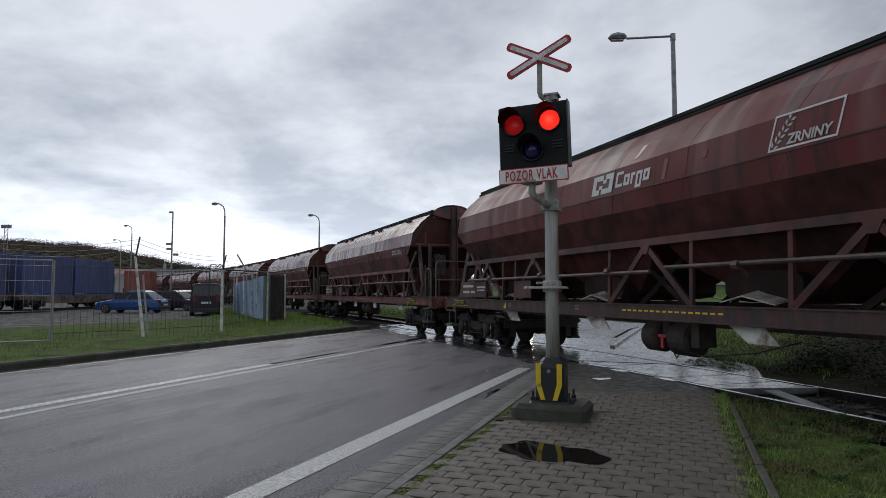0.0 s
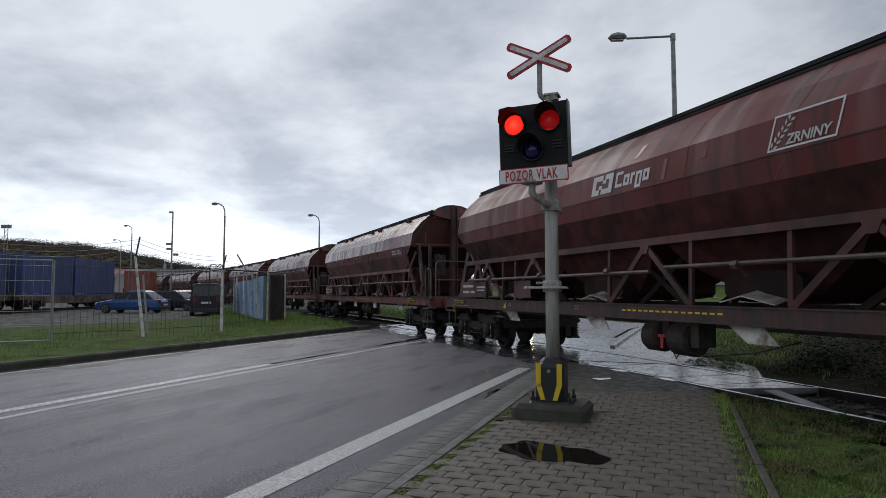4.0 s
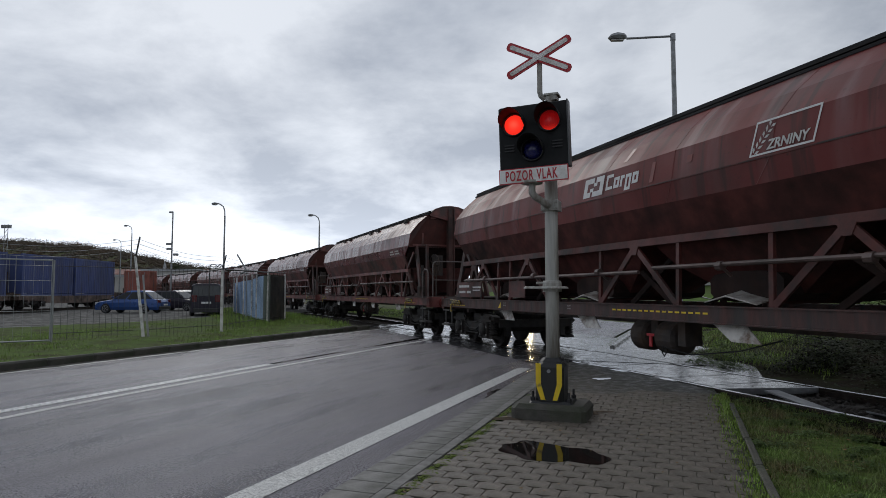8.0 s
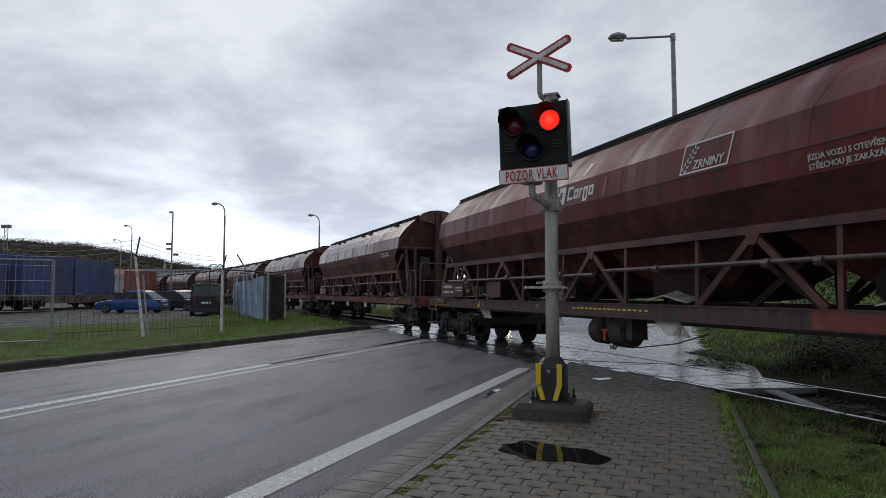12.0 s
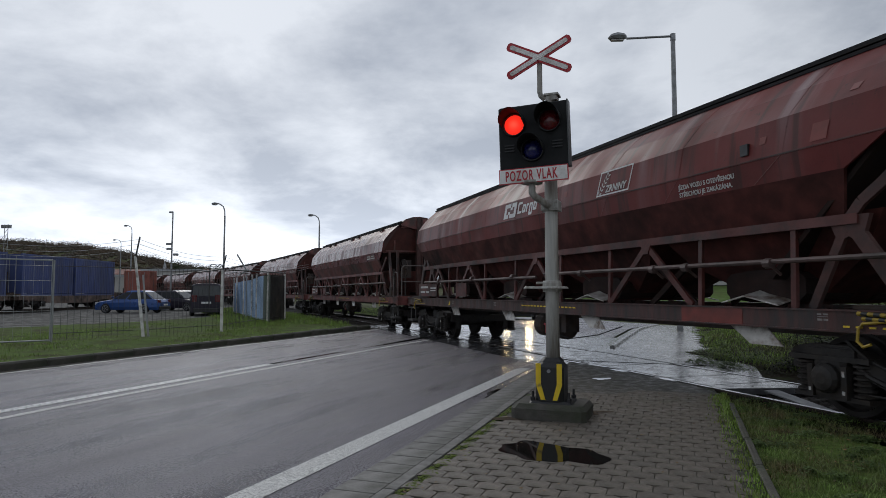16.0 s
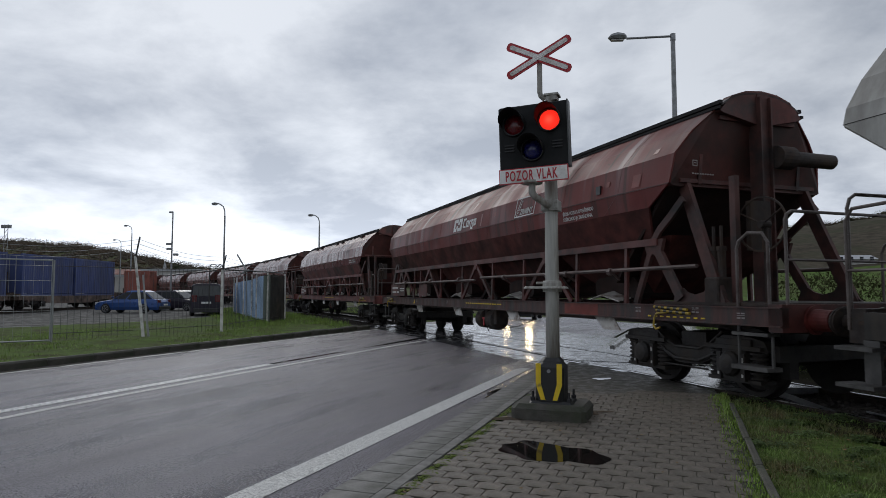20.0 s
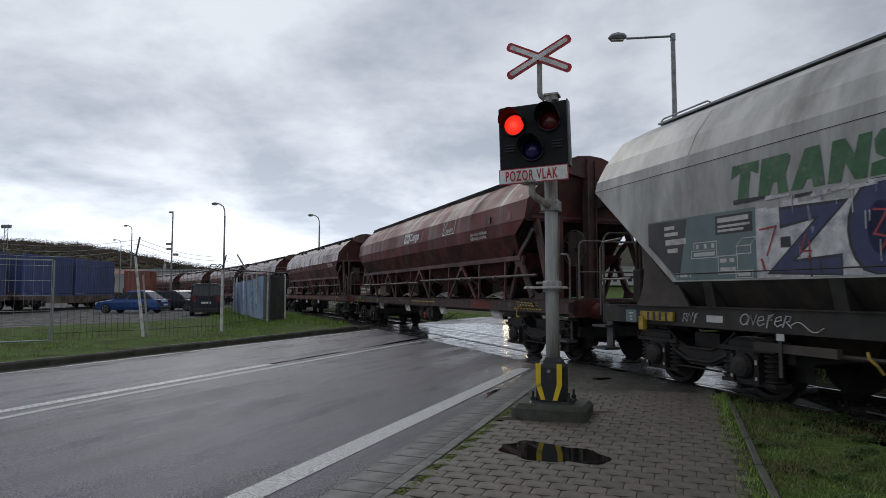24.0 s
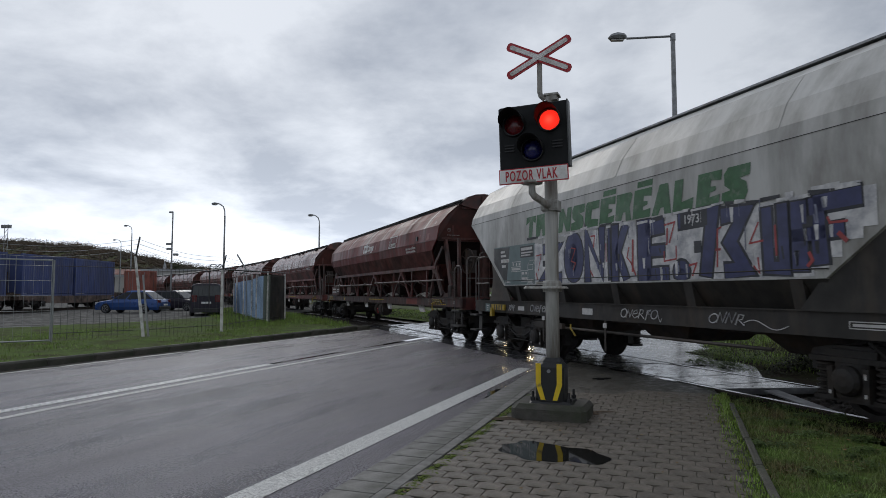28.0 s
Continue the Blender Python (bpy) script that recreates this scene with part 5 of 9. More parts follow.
    lathe(bm, [(0.10, 0.0), (0.20, 0.03), (0.25, 0.08), (0.25, 0.44), (0.20, 0.49), (0.10, 0.51)], 18, Matrix.Translation((X(9.22), 0.98, 0.71)) @ Matrix.Rotation(radians(90), 4, "Y"))
    part("air_tank", bm, STEEL_DARK, w)
    bm = B()
    quad_box(bm, X(9.0), X(9.16), 0.9, 1.2, 0.62, 0.98)
    part("valve_block", bm, STEEL_DARK, w)
    bm = B()
    quad_box(bm, X(9.74), X(9.90), 0.9, 1.1, 0.70, 0.98)
    part("hanger", bm, STEEL_DARK, w)
    # label boards at the front end
    bm = B()
    quad_box(bm, X(16.2), X(18.0), 1.385, 1.40, 1.27, 1.66)
    part("label_board", bm, frame_paint, w)
    bm = B()
    for k, (a, b) in enumerate(((0.15, 0.9), (0.15, 0.62), (0.72, 1.0), (1.15, 1.7), (1.15, 1.65))):
        quad_box(bm, X(17.95 - b), X(17.95 - a), 1.401, 1.403, (1.52, 1.37, 1.37, 1.50, 1.43)[k], (1.58, 1.43, 1.43, 1.54, 1.46)[k])
    part("label_print", bm, WHITE_OLD, w, "white unreadable print")
    bm = B()
    quad_box(bm, X(13.76), X(14.55), 1.385, 1.40, 1.28, 1.64)
    part("label_board", bm, frame_paint, w)
    bm = B()
    quad_box(bm, X(9.78), X(9.84), 1.17, 1.19, 0.56, 0.74)
    quad_box(bm, X(9.72), X(9.90), 1.17, 1.19, 0.72, 0.76)
    part("brake_lever", bm, RED_SIGN, w, "red brake lever")
    bm = B()
    tube(bm, [(X(9.55), 1.15, 0.78), (X(9.50), 1.2, 0.58), (X(9.52), 1.2, 0.50), (X(9.47), 1.2, 0.44), (X(9.42), 1.2, 0.50), (X(9.46), 1.2, 0.58), (X(9.0), 1.1, 0.50), (X(8.2), 1.0, 0.62), (X(7.6), 0.9, 0.80)], 0.010, 5)
    part("brake_hose", bm, RUBBER, w)
    buffers(w, X(0.2 if paint is RED else 0.0), X(0.62), STEEL_DARK, BUFFER_RED)
    buffers(w, X(FLEN), X(FLEN - 0.62), STEEL_DARK, OLIVE)
    bogie(w, X(2.52))
    bogie(w, X(FLEN - 2.52))
    return w


GSECT = [(0.0, 4.28), (0.5, 4.24), (1.04, 3.96), (1.33, 3.585), (1.47, 3.285), (1.50, 3.115), (1.50, 1.54)]


def flat_print(w, x, y, z):
    """Two small white marks on a plate."""
    for dz, hw in ((0.0, 0.03), (0.045, 0.03), (0.10, 0.055)):
        bm = B()
        quad_box(bm, x - hw, x + hw, y - 0.001, y + 0.001, z + dz, z + dz + 0.022)
        part("small_print", bm, WHITE_OLD, w, "white unreadable print")


def grey_wagon():
    """A short grey cereal wagon with sloped ends, faded green letters and spray paint on its side."""
    X = lambda u: GLEN / 2 - u            # u from the front buffer face backwards
    w = thing("cereal_wagon", "light grey four-axle cereal hopper wagon covered with graffiti", "railway wagon")
    ends = [0.62, 0.62, 0.60, 0.52, 0.45, 0.43, 2.45]
    tail = [1.46, 1.46, 1.44, 1.36, 1.29, 1.27, 3.38]
    for sy in (1, -1):
        names = ["roof", "roof", "roof", "upper_side", "side_band", "side_wall"]
        for i in range(6):
            (ya, za), (yb, zb) = GSECT[i], GSECT[i + 1]
            ea, eb, ta, tb = ends[i], ends[i + 1], tail[i], tail[i + 1]
            rows = []
            for t in span(0, 1, 8):
                ua, ub = ea + (GLEN - ea - ta) * t, eb + (GLEN - eb - tb) * t
                rows.append([(X(ua), sy * ya, za), (X(ub), sy * yb, zb), (X(ub), sy * max(yb - 0.03, 0), zb - 0.01), (X(ua), sy * max(ya - 0.03, 0), za - 0.03)])
            bm = B()
            loft(bm, rows)
            part(names[i], bm, GREY_WAGON, w)
        bm = B()
        bar(bm, (X(0.45), sy * 1.5, 3.115), (X(GLEN - 1.29), sy * 1.5, 3.115), 0.007, 0.008)
        part("seam", bm, GREY_DARK, w)
        for uu in (2.8, 6.85, 10.1):
            bm = B()
            for (ya, za), (yb, zb) in zip(GSECT[2:4], GSECT[3:5]):
                bar(bm, (X(uu), sy * (ya + 0.002), za), (X(uu), sy * (yb + 0.002), zb), 0.012, 0.006, up=(0, 1, 0.3))
            part("weld_seam", bm, GREY_WAGON, w)
        bm = B()
        bar(bm, (X(0.9), sy * 0.42, 4.285), (X(GLEN - 1.7), sy * 0.42, 4.285), 0.22, 0.03)
        part("roof_walkway", bm, GALV, w)
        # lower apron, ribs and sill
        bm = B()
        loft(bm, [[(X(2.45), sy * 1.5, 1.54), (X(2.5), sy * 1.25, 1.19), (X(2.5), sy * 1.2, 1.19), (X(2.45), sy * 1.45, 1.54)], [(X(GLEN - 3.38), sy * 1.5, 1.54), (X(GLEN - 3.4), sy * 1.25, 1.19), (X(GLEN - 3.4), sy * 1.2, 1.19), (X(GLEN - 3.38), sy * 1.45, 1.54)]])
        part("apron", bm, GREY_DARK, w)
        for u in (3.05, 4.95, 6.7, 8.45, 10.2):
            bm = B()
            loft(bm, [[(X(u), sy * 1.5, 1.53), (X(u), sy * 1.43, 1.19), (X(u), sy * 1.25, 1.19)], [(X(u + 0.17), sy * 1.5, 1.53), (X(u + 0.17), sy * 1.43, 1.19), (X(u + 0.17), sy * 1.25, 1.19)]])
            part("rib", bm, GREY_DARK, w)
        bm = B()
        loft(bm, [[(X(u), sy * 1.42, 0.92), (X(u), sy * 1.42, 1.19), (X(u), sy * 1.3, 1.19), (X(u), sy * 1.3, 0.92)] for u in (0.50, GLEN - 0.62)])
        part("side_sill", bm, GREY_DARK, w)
        bm = B()
        bar(bm, (X(0.9), sy * 1.40, 1.196), (X(GLEN - 0.9), sy * 1.40, 1.196), 0.10, 0.014)
        part("sill_flange", bm, GREY_DARK, w)
        # end gussets with a curved edge
        for u0, d in ((0, 1), (GLEN, -1)):
            bm = B()
            pts = [(1.10, 2.60), (1.36, 2.46), (1.57, 2.28), (1.68, 2.10), (1.73, 1.90), (1.74, 1.70), (1.70, 1.48), (1.62, 1.30), (1.54, 1.19), (2.75, 1.19), (2.50, 1.53)]
            if d < 0:
                pts = [(1.9, 2.62), (1.75, 2.0), (1.6, 1.5), (1.4, 1.19), (3.75, 1.19), (3.45, 1.54)]
            loft(bm, [[(X(u0 + d * a), sy * 1.43, z) for a, z in pts], [(X(u0 + d * a), sy * 1.47, z) for a, z in pts]])
            part("end_gusset", bm, BROWN_GUSSET if d > 0 else GREY_DARK, w, "dirty brown end gusset")
    for u0, d in ((0, 1), (GLEN, -1)):
        bm = B()
        hs = GSECT[1:6]
        out = [(-y, z) for y, z in reversed(hs)] + [GSECT[0]] + hs
        ee = ends if d > 0 else tail
        eu = list(reversed(ee[1:6])) + [ee[0]] + ee[1:6]
        eo, eb = ee[5] + 0.02, ee[6] + 0.01
        loft(bm, [[(X(u0 + d * (e + 0.015)), y * 0.985, z - 0.01) for (y, z), e in zip(out, eu)], [(X(u0 + d * (e + 0.1)), y * 0.97, z - 0.02) for (y, z), e in zip(out, eu)]])
        part("end_wall", bm, GREY_WAGON, w)
        bm = B()
        loft(bm, [[(X(u0 + d * eo), -1.47, 3.11), (X(u0 + d * eo), 1.47, 3.11), (X(u0 + d * (eo + 0.07)), 1.47, 3.12), (X(u0 + d * (eo + 0.07)), -1.47, 3.12)],
                  [(X(u0 + d * eb), -1.45, 1.54), (X(u0 + d * eb), 1.45, 1.54), (X(u0 + d * (eb + 0.07)), 1.45, 1.56), (X(u0 + d * (eb + 0.07)), -1.45, 1.56)]])
        part("end_slope", bm, GREY_WAGON, w)
        sh = -0.46 if d > 0 else 0.0
        bm = B()
        quad_box(bm, min(X(u0 + d * (0.62 + sh)), X(u0 + d * (0.82 + sh))), max(X(u0 + d * (0.62 + sh)), X(u0 + d * (0.82 + sh))), -1.22, 1.22, 0.86, 1.22)
        part("headstock", bm, STEEL_DARK, w)
        bm = B()
        quad_box(bm, min(X(u0 + d * (0.8 + sh)), X(u0 + d * 2.6)), max(X(u0 + d * (0.8 + sh)), X(u0 + d * 2.6)), -1.3, 1.3, 1.06, 1.10)
        part("platform", bm, STEEL_DARK, w)
        for yy in (1.3, 0.55, -1.3):
            bm = B()
            tube(bm, [(X(u0 + d * (0.70 + sh)), yy, 1.0), (X(u0 + d * (0.70 + sh)), yy, 2.15), (X(u0 + d * (0.78 + sh)), yy, 2.27), (X(u0 + d * (1.35 + sh)), yy, 2.29)], 0.02)
            rod(bm, (X(u0 + d * (0.7 + sh)), yy, 1.62), (X(u0 + d * (1.6 + sh)), yy, 1.62), 0.018, 6)
            part("handrail", bm, RAIL_GREY, w)
        bm = B()
        tube(bm, [(X(u0 + d * (0.64 + sh)), 1.2, 1.0), (X(u0 + d * (0.64 + sh)), 1.2, 2.3), (X(u0 + d * (0.64 + sh)), 1.16, 2.4), (X(u0 + d * (0.64 + sh)), 1.08, 2.45), (X(u0 + d * (0.64 + sh)), -1.08, 2.45), (X(u0 + d * (0.64 + sh)), -1.16, 2.4), (X(u0 + d * (0.64 + sh)), -1.2, 2.3), (X(u0 + d * (0.64 + sh)), -1.2, 1.0)], 0.02)
        part("handrail", bm, RAIL_GREY, w)
        for sy in (1, -1):
            bm = B()
            quad_box(bm, min(X(u0 + d * (0.62 + sh)), X(u0 + d * (1.05 + sh))), max(X(u0 + d * (0.62 + sh)), X(u0 + d * (1.05 + sh))), sy * 1.3 - 0.14, sy * 1.3 + 0.14, 0.80, 0.84)
            quad_box(bm, min(X(u0 + d * (0.62 + sh)), X(u0 + d * (1.05 + sh))), max(X(u0 + d * (0.62 + sh)), X(u0 + d * (1.05 + sh))), sy * 1.3 - 0.14, sy * 1.3 + 0.14, 0.42, 0.46)
            quad_box(bm, min(X(u0 + d * (0.82 + sh)), X(u0 + d * (1.0 + sh))), max(X(u0 + d * (0.82 + sh)), X(u0 + d * (1.0 + sh))), sy * 1.25 - 0.02, sy * 1.25 + 0.02, 0.42, 0.9)
            part("step", bm, STEP_WORN, w)
            bm = B()
            quad_box(bm, min(X(u0 + d * 1.62), X(u0 + d * 2.38)), max(X(u0 + d * 1.62), X(u0 + d * 2.38)), sy * 1.425 if sy > 0 else -1.47, 1.47 if sy > 0 else -1.425, 0.98, 1.11)
            quad_box(bm, min(X(u0 + d * 1.62), X(u0 + d * 1.73)), max(X(u0 + d * 1.62), X(u0 + d * 1.73)), 1.425 if sy > 0 else -1.5, 1.5 if sy > 0 else -1.425, 0.83, 1.03)
            part("tow_hook", bm, HOOK_YELLOW, w, "yellow and black striped tow hook")
    bm = B()
    soft_box(bm, X(0.50), X(0.26), 0.54, 0.66, 1.10, 1.80, 0.02)
    part("brake_box", bm, STEEL_DARK, w)
    for uu in (0.33, 0.43):
        bm = B()
        rod(bm, (X(uu), 0.6, 1.60), (X(uu), 0.6, 2.52), 0.028, 8)
        part("brake_rod", bm, STEEL_DARK, w)
    bm = B()
    quad_box(bm, X(1.46), X(1.18), 1.421, 1.427, 0.93, 1.12)
    part("sill_plate", bm, PLATE_GREEN, w, "grey-green plate with white print")
    flat_print(w, X(1.32), 1.429, 0.96)
    # roof walkway rail
    bm = B()
    tube(bm, [(X(0.70), 0.3, 4.2), (X(0.70), 0.3, 4.41), (X(0.76), 0.3, 4.44), (X(1.85), 0.3, 4.44), (X(1.91), 0.3, 4.41), (X(1.91), 0.3, 4.24)], 0.015)
    part("roof_rail", bm, GALV, w)
    # body below: funnels
    for u in (4.3, 7.02, 9.74):
        bm = B()
        loft(bm, [[(X(u - 1.35), -1.2, 1.5), (X(u + 1.35), -1.2, 1.5), (X(u + 1.35), 1.2, 1.5), (X(u - 1.35), 1.2, 1.5)], [(X(u - 0.4), -0.6, 0.62), (X(u + 0.4), -0.6, 0.62), (X(u + 0.4), 0.6, 0.62), (X(u - 0.4), 0.6, 0.62)]])
        part("funnel", bm, STEEL_DARK, w)
    bm = B()
    quad_box(bm, X(GLEN - 0.62), X(0.16), -0.3, 0.3, 0.8, 1.05)
    part("centre_sill", bm, STEEL_DARK, w)
    bm = B()
    rod(bm, (X(4.2), 1.35, 0.72), (X(9.8), 1.35, 0.72), 0.025, 6)
    quad_box(bm, X(4.96), X(3.84), 1.36, 1.44, 0.70, 0.80)
    for u in (4.2, 6.4):
        quad_box(bm, X(u + 0.07), X(u + 0.02), 1.445, 1.455, 0.42, 0.92)
    part("release_gear", bm, BROWN_GUSSET, w)
    bm = B()
    tube(bm, [(X(5.30), 1.44, 0.80), (X(5.34), 1.47, 0.74), (X(5.42), 1.47, 0.68), (X(5.46), 1.44, 0.60)], 0.016, 6)
    part("release_handle", bm, HOOK_YELLOW, w, "yellow release handle")
    for u, z in ((4.21, 0.84), (6.4, 0.80)):
        bm = B()
        quad_box(bm, X(u + 0.1), X(u - 0.01), 1.456, 1.459, z, z + 0.08)
        part("tag", bm, WHITE_OLD, w, "small white tag")
    buffers(w, X(-0.2), X(0.30), STEEL_DARK, OLIVE)
    buffers(w, X(GLEN), X(GLEN - 0.62), STEEL_DARK, OLIVE)
    bogie(w, X(2.52))
    bogie(w, X(GLEN - 2.52))
    return w


def wagon_pose(s_mid, pivot):
    """Both pivots stand on the arc."""
    a, b = on_track(s_mid - pivot / 2), on_track(s_mid + pivot / 2)
    c, d = (a + b) / 2, b - a
    return Matrix.Translation((c.x, c.y, 0)) @ Matrix.Rotation(math.atan2(d.y, d.x), 4, "Z")


GAP0 = -1.77          # rear buffer of the first red wagon at the start
TRAIN = []            # wagon, its middle at the start, pivot distance
first = red_wagon(RED)
TRAIN.append((first, GAP0 + FLEN / 2, FLEN - 5.04))
grey = grey_wagon()
TRAIN.append((grey, GAP0 - GLEN / 2, GLEN - 5.04))
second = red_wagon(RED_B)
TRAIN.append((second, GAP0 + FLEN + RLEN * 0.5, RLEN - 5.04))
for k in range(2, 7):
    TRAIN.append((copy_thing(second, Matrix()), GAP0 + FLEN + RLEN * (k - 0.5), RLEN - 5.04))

# how far the train has gone (seconds, metres)
GONE = [(0, 0), (3.5, 0), (4.5, 0.03), (5.5, 0.08), (6.0, 0.095), (6.5, 0.12), (7.0, 0.16), (7.5, 0.21), (8.0, 0.28), (8.5, 0.37), (9.0, 0.49), (9.5, 0.63), (10.0, 0.80),
        (10.5, 0.98), (11.0, 1.17), (11.5, 1.36), (12.0, 1.55), (12.5, 1.76), (13.5, 2.22), (14.5, 2.74), (15.0, 3.03), (15.5, 3.34), (16.0, 3.67), (16.5, 4.02), (17.0, 4.39),
        (17.5, 4.77), (18.0, 5.16), (18.5, 5.57), (19.0, 6.00), (19.5, 6.46), (20.0, 6.94), (20.5, 7.44), (21.0, 7.97), (21.5, 8.52), (22.0, 9.1), (22.5, 9.72), (23.0, 10.36), (23.5, 11.01), (24.0, 11.67),
        (24.5, 12.33), (25.0, 13.01), (25.5, 13.71), (26.0, 14.43), (26.5, 15.17), (27.0, 15.93), (27.5, 16.69), (28.0, 17.45)]


def gone(t):
    for (t0, d0), (t1, d1) in zip(GONE, GONE[1:]):
        if t <= t1:
            return d0 + (d1 - d0) * (t - t0) / (t1 - t0)
    return GONE[-1][1]


# ---------------------------------------------------------------- warning signal at the crossing
def crossbuck(parent, cx, cz, y, tilt=0.0, k=1.0):
    for a, nm in ((27, "arm"), (-26.5, "arm")):
        m = Matrix.Translation((cx, y, cz)) @ Matrix.Rotation(radians(90), 4, "X") @ Matrix.Rotation(radians(a + tilt), 4, "Z")
        hw, hh, c = 0.455 * k, 0.056 * k, 0.028 * k
        bm = B()
        prism(bm, [(-hw, -hh + c), (-hw + c, -hh), (hw - c, -hh), (hw, -hh + c), (hw, hh - c), (hw - c, hh), (-hw + c, hh), (-hw, hh - c)], 0.012, m)
        arm = part(nm, bm, RED_SIGN, parent, "red-edged crossbuck arm")
        bm = B()
        h2, w2 = hh * 0.50, hw - 0.045 * k
        prism(bm, [(-w2, -h2 + c * 0.5), (-w2 + c * 0.5, -h2), (w2 - c * 0.5, -h2), (w2, -h2 + c * 0.5), (w2, h2 - c * 0.5), (w2 - c * 0.5, h2), (-w2 + c * 0.5, h2), (-w2, h2 - c * 0.5)], 0.004, m @ Matrix.Translation((0, 0, 0.0125 + (0.003 if a > 0 else 0))))
        part("white_field", bm, WHITE_SIGN, arm)


SIGNAL_YAW = -21.2
GREY_EDGE = mat("dark_grey_sheet_edge", (0.085, 0.09, 0.092), 0.5, vary=0.2, scale=8)


def warning_signal():
    s = thing("crossing_signal", "grey crossing signal mast with crossbuck and flashing red lamps", "railway signal", m=pose(1.24, 7.2, 0.0, 0, 0, SIGNAL_YAW))
    # footing
    bm = B()
    soft_box(bm, -0.42, 0.40, -0.30, 0.32, -0.15, 0.175, 0.05)
    part("footing", bm, CONCRETE, s, "weathered concrete footing block")
    bm = B()
    soft_box(bm, -0.24, 0.24, -0.2, 0.2, 0.172, 0.20, 0.05)
    for x in (-0.2, 0.2):
        for y in (-0.15, 0.15):
            rod(bm, (x, y, 0.19), (x, y, 0.30), 0.014, 6)
            rod(bm, (x, y, 0.20), (x, y, 0.235), 0.03, 6)
    part("base_plate", bm, BLACK, s)
    bm = B()
    soft_box(bm, -0.165, 0.145, -0.19, 0.15, 0.2, 0.62, 0.05)
    soft_box(bm, -0.13, 0.11, -0.14, 0.12, 0.55, 0.665, 0.04)
    boot = part("mast_boot", bm, BLACK, s, "black plastic boot with yellow bars")
    for d in (-1, 1):
        m = Matrix.Translation((-0.01, -0.192, 0.0)) @ Matrix.Rotation(radians(90), 4, "X")
        bm = B()
        prism(bm, [(d * 0.088, 0.61), (d * 0.145, 0.61), (d * 0.145, 0.38), (d * 0.09, 0.215), (d * 0.04, 0.215), (d * 0.088, 0.39)][::d], 0.006, m)
        part("yellow_bar", bm, YELLOW, boot)
    bm = B()
    rod(bm, (-0.01, -0.193, 0.53), (-0.01, -0.205, 0.53), 0.02, 10)
    part("lock", bm, GALV, boot)
    # mast: thicker below the clamp
    bm = B()
    lathe(bm, [(0.078, 0.6), (0.076, 1.5), (0.074, 2.7), (0.07, 2.72), (0.07, 3.60)], 20)
    part("mast", bm, MAST_PAINT, s, smooth=True)
    bm = B()
    lathe(bm, [(0.105, 1.40), (0.108, 1.42), (0.108, 1.50), (0.10, 1.52), (0.09, 1.525)], 18)
    soft_box(bm, -0.30, 0.17, -0.15, 0.1, 1.435, 1.462, 0.02)
    rod(bm, (-0.17, -0.05, 1.50), (-0.06, -0.05, 1.50), 0.016, 6)
    part("clamp", bm, MAST_PAINT, s)
    bm = B()
    soft_box(bm, -0.10, 0.10, -0.11, 0.10, 2.32, 2.44, 0.01)
    for x in (-0.07, 0.07):
        for z in (2.345, 2.415):
            rod(bm, (x, -0.11, z), (x, -0.13, z), 0.014, 6)
    part("bracket", bm, MAST_PAINT, s)
    bm = B()
    tube(bm, [(0.0, -0.12, 2.36), (-0.06, -0.18, 2.41), (-0.13, -0.26, 2.46), (-0.155, -0.285, 2.50), (-0.155, -0.285, 2.64)], 0.04, 12)
    rod(bm, (-0.155, -0.285, 2.60), (-0.155, -0.285, 2.63), 0.12, 14)
    part("elbow", bm, MAST_PAINT, s, smooth=True)
    # lamp housing, leaning a little
    head = new("lamp_head")
    head.parent = s
    head.matrix_basis = pose(-0.125, -0.30, 3.13, 0, -1.6, 0) @ Matrix.Scale(0.93, 4)
    W, H = 0.42, 0.385
    bm = B()
    soft_box(bm, -W, W, -0.05, 0.13, -H, H, 0.015)
    part("housing", bm, HOUSING, head, "black sheet metal lamp housing")
    bm = B()
    quad_box(bm, W - 0.01, W + 0.006, -0.056, 0.10, -H - 0.01, H + 0.008)
    part("backboard_edge", bm, GREY_EDGE, head)
    for sx in (-1, 1):
        for k in range(3):
            bm = B()
            quad_box(bm, sx * 0.29 - 0.06, sx * 0.29 + 0.06, -0.062, -0.05, -0.10 - k * 0.035, -0.085 - k * 0.035)
            part("louvre", bm, BLACK, head)
    lens = []
    for nm, x, z in (("red", -0.225, 0.155), ("red", 0.205, 0.165), ("blue", -0.01, -0.17)):
        bm = B()
        # hood: an open tube, longer above
        rows = []
        for t in [2 * math.pi * i / 24 for i in range(24)]:
            top = math.sin(t)
            ln = 0.20 + 0.09 * top
            if top < -0.25:
                ln = 0.05
            rows.append((math.cos(t), top, ln))
        r = 0.145
        rings = [[(x + c * r, -0.05, z + q * r) for c, q, l in rows], [(x + c * r, -0.05 - l, z + q * r) for c, q, l in rows],
                 [(x + c * (r - 0.006), -0.05 - l, z + q * (r - 0.006)) for c, q, l in rows], [(x + c * (r - 0.006), -0.052, z + q * (r - 0.006)) for c, q, l in rows]]
        loft(bm, rings, cap=False)
        hood = part("hood", bm, HOUSING, head)
        bm = B()
        ring_mesh(bm, (x, -0.06, z), (0, 1, 0), 0.144, 0.126, 0.03, 24)
        part("lens_ring", bm, BLACK, head)
        # lens drum: three faces, lit, fading and plain dark glass
        bm = B()
        if nm == "red":
            bmesh.ops.create_uvsphere(bm, u_segments=45, v_segments=24, radius=0.177)
            bmesh.ops.rotate(bm, verts=bm.verts, cent=(0, 0, 0), matrix=Matrix.Rotation(radians(90), 3, "Y"))
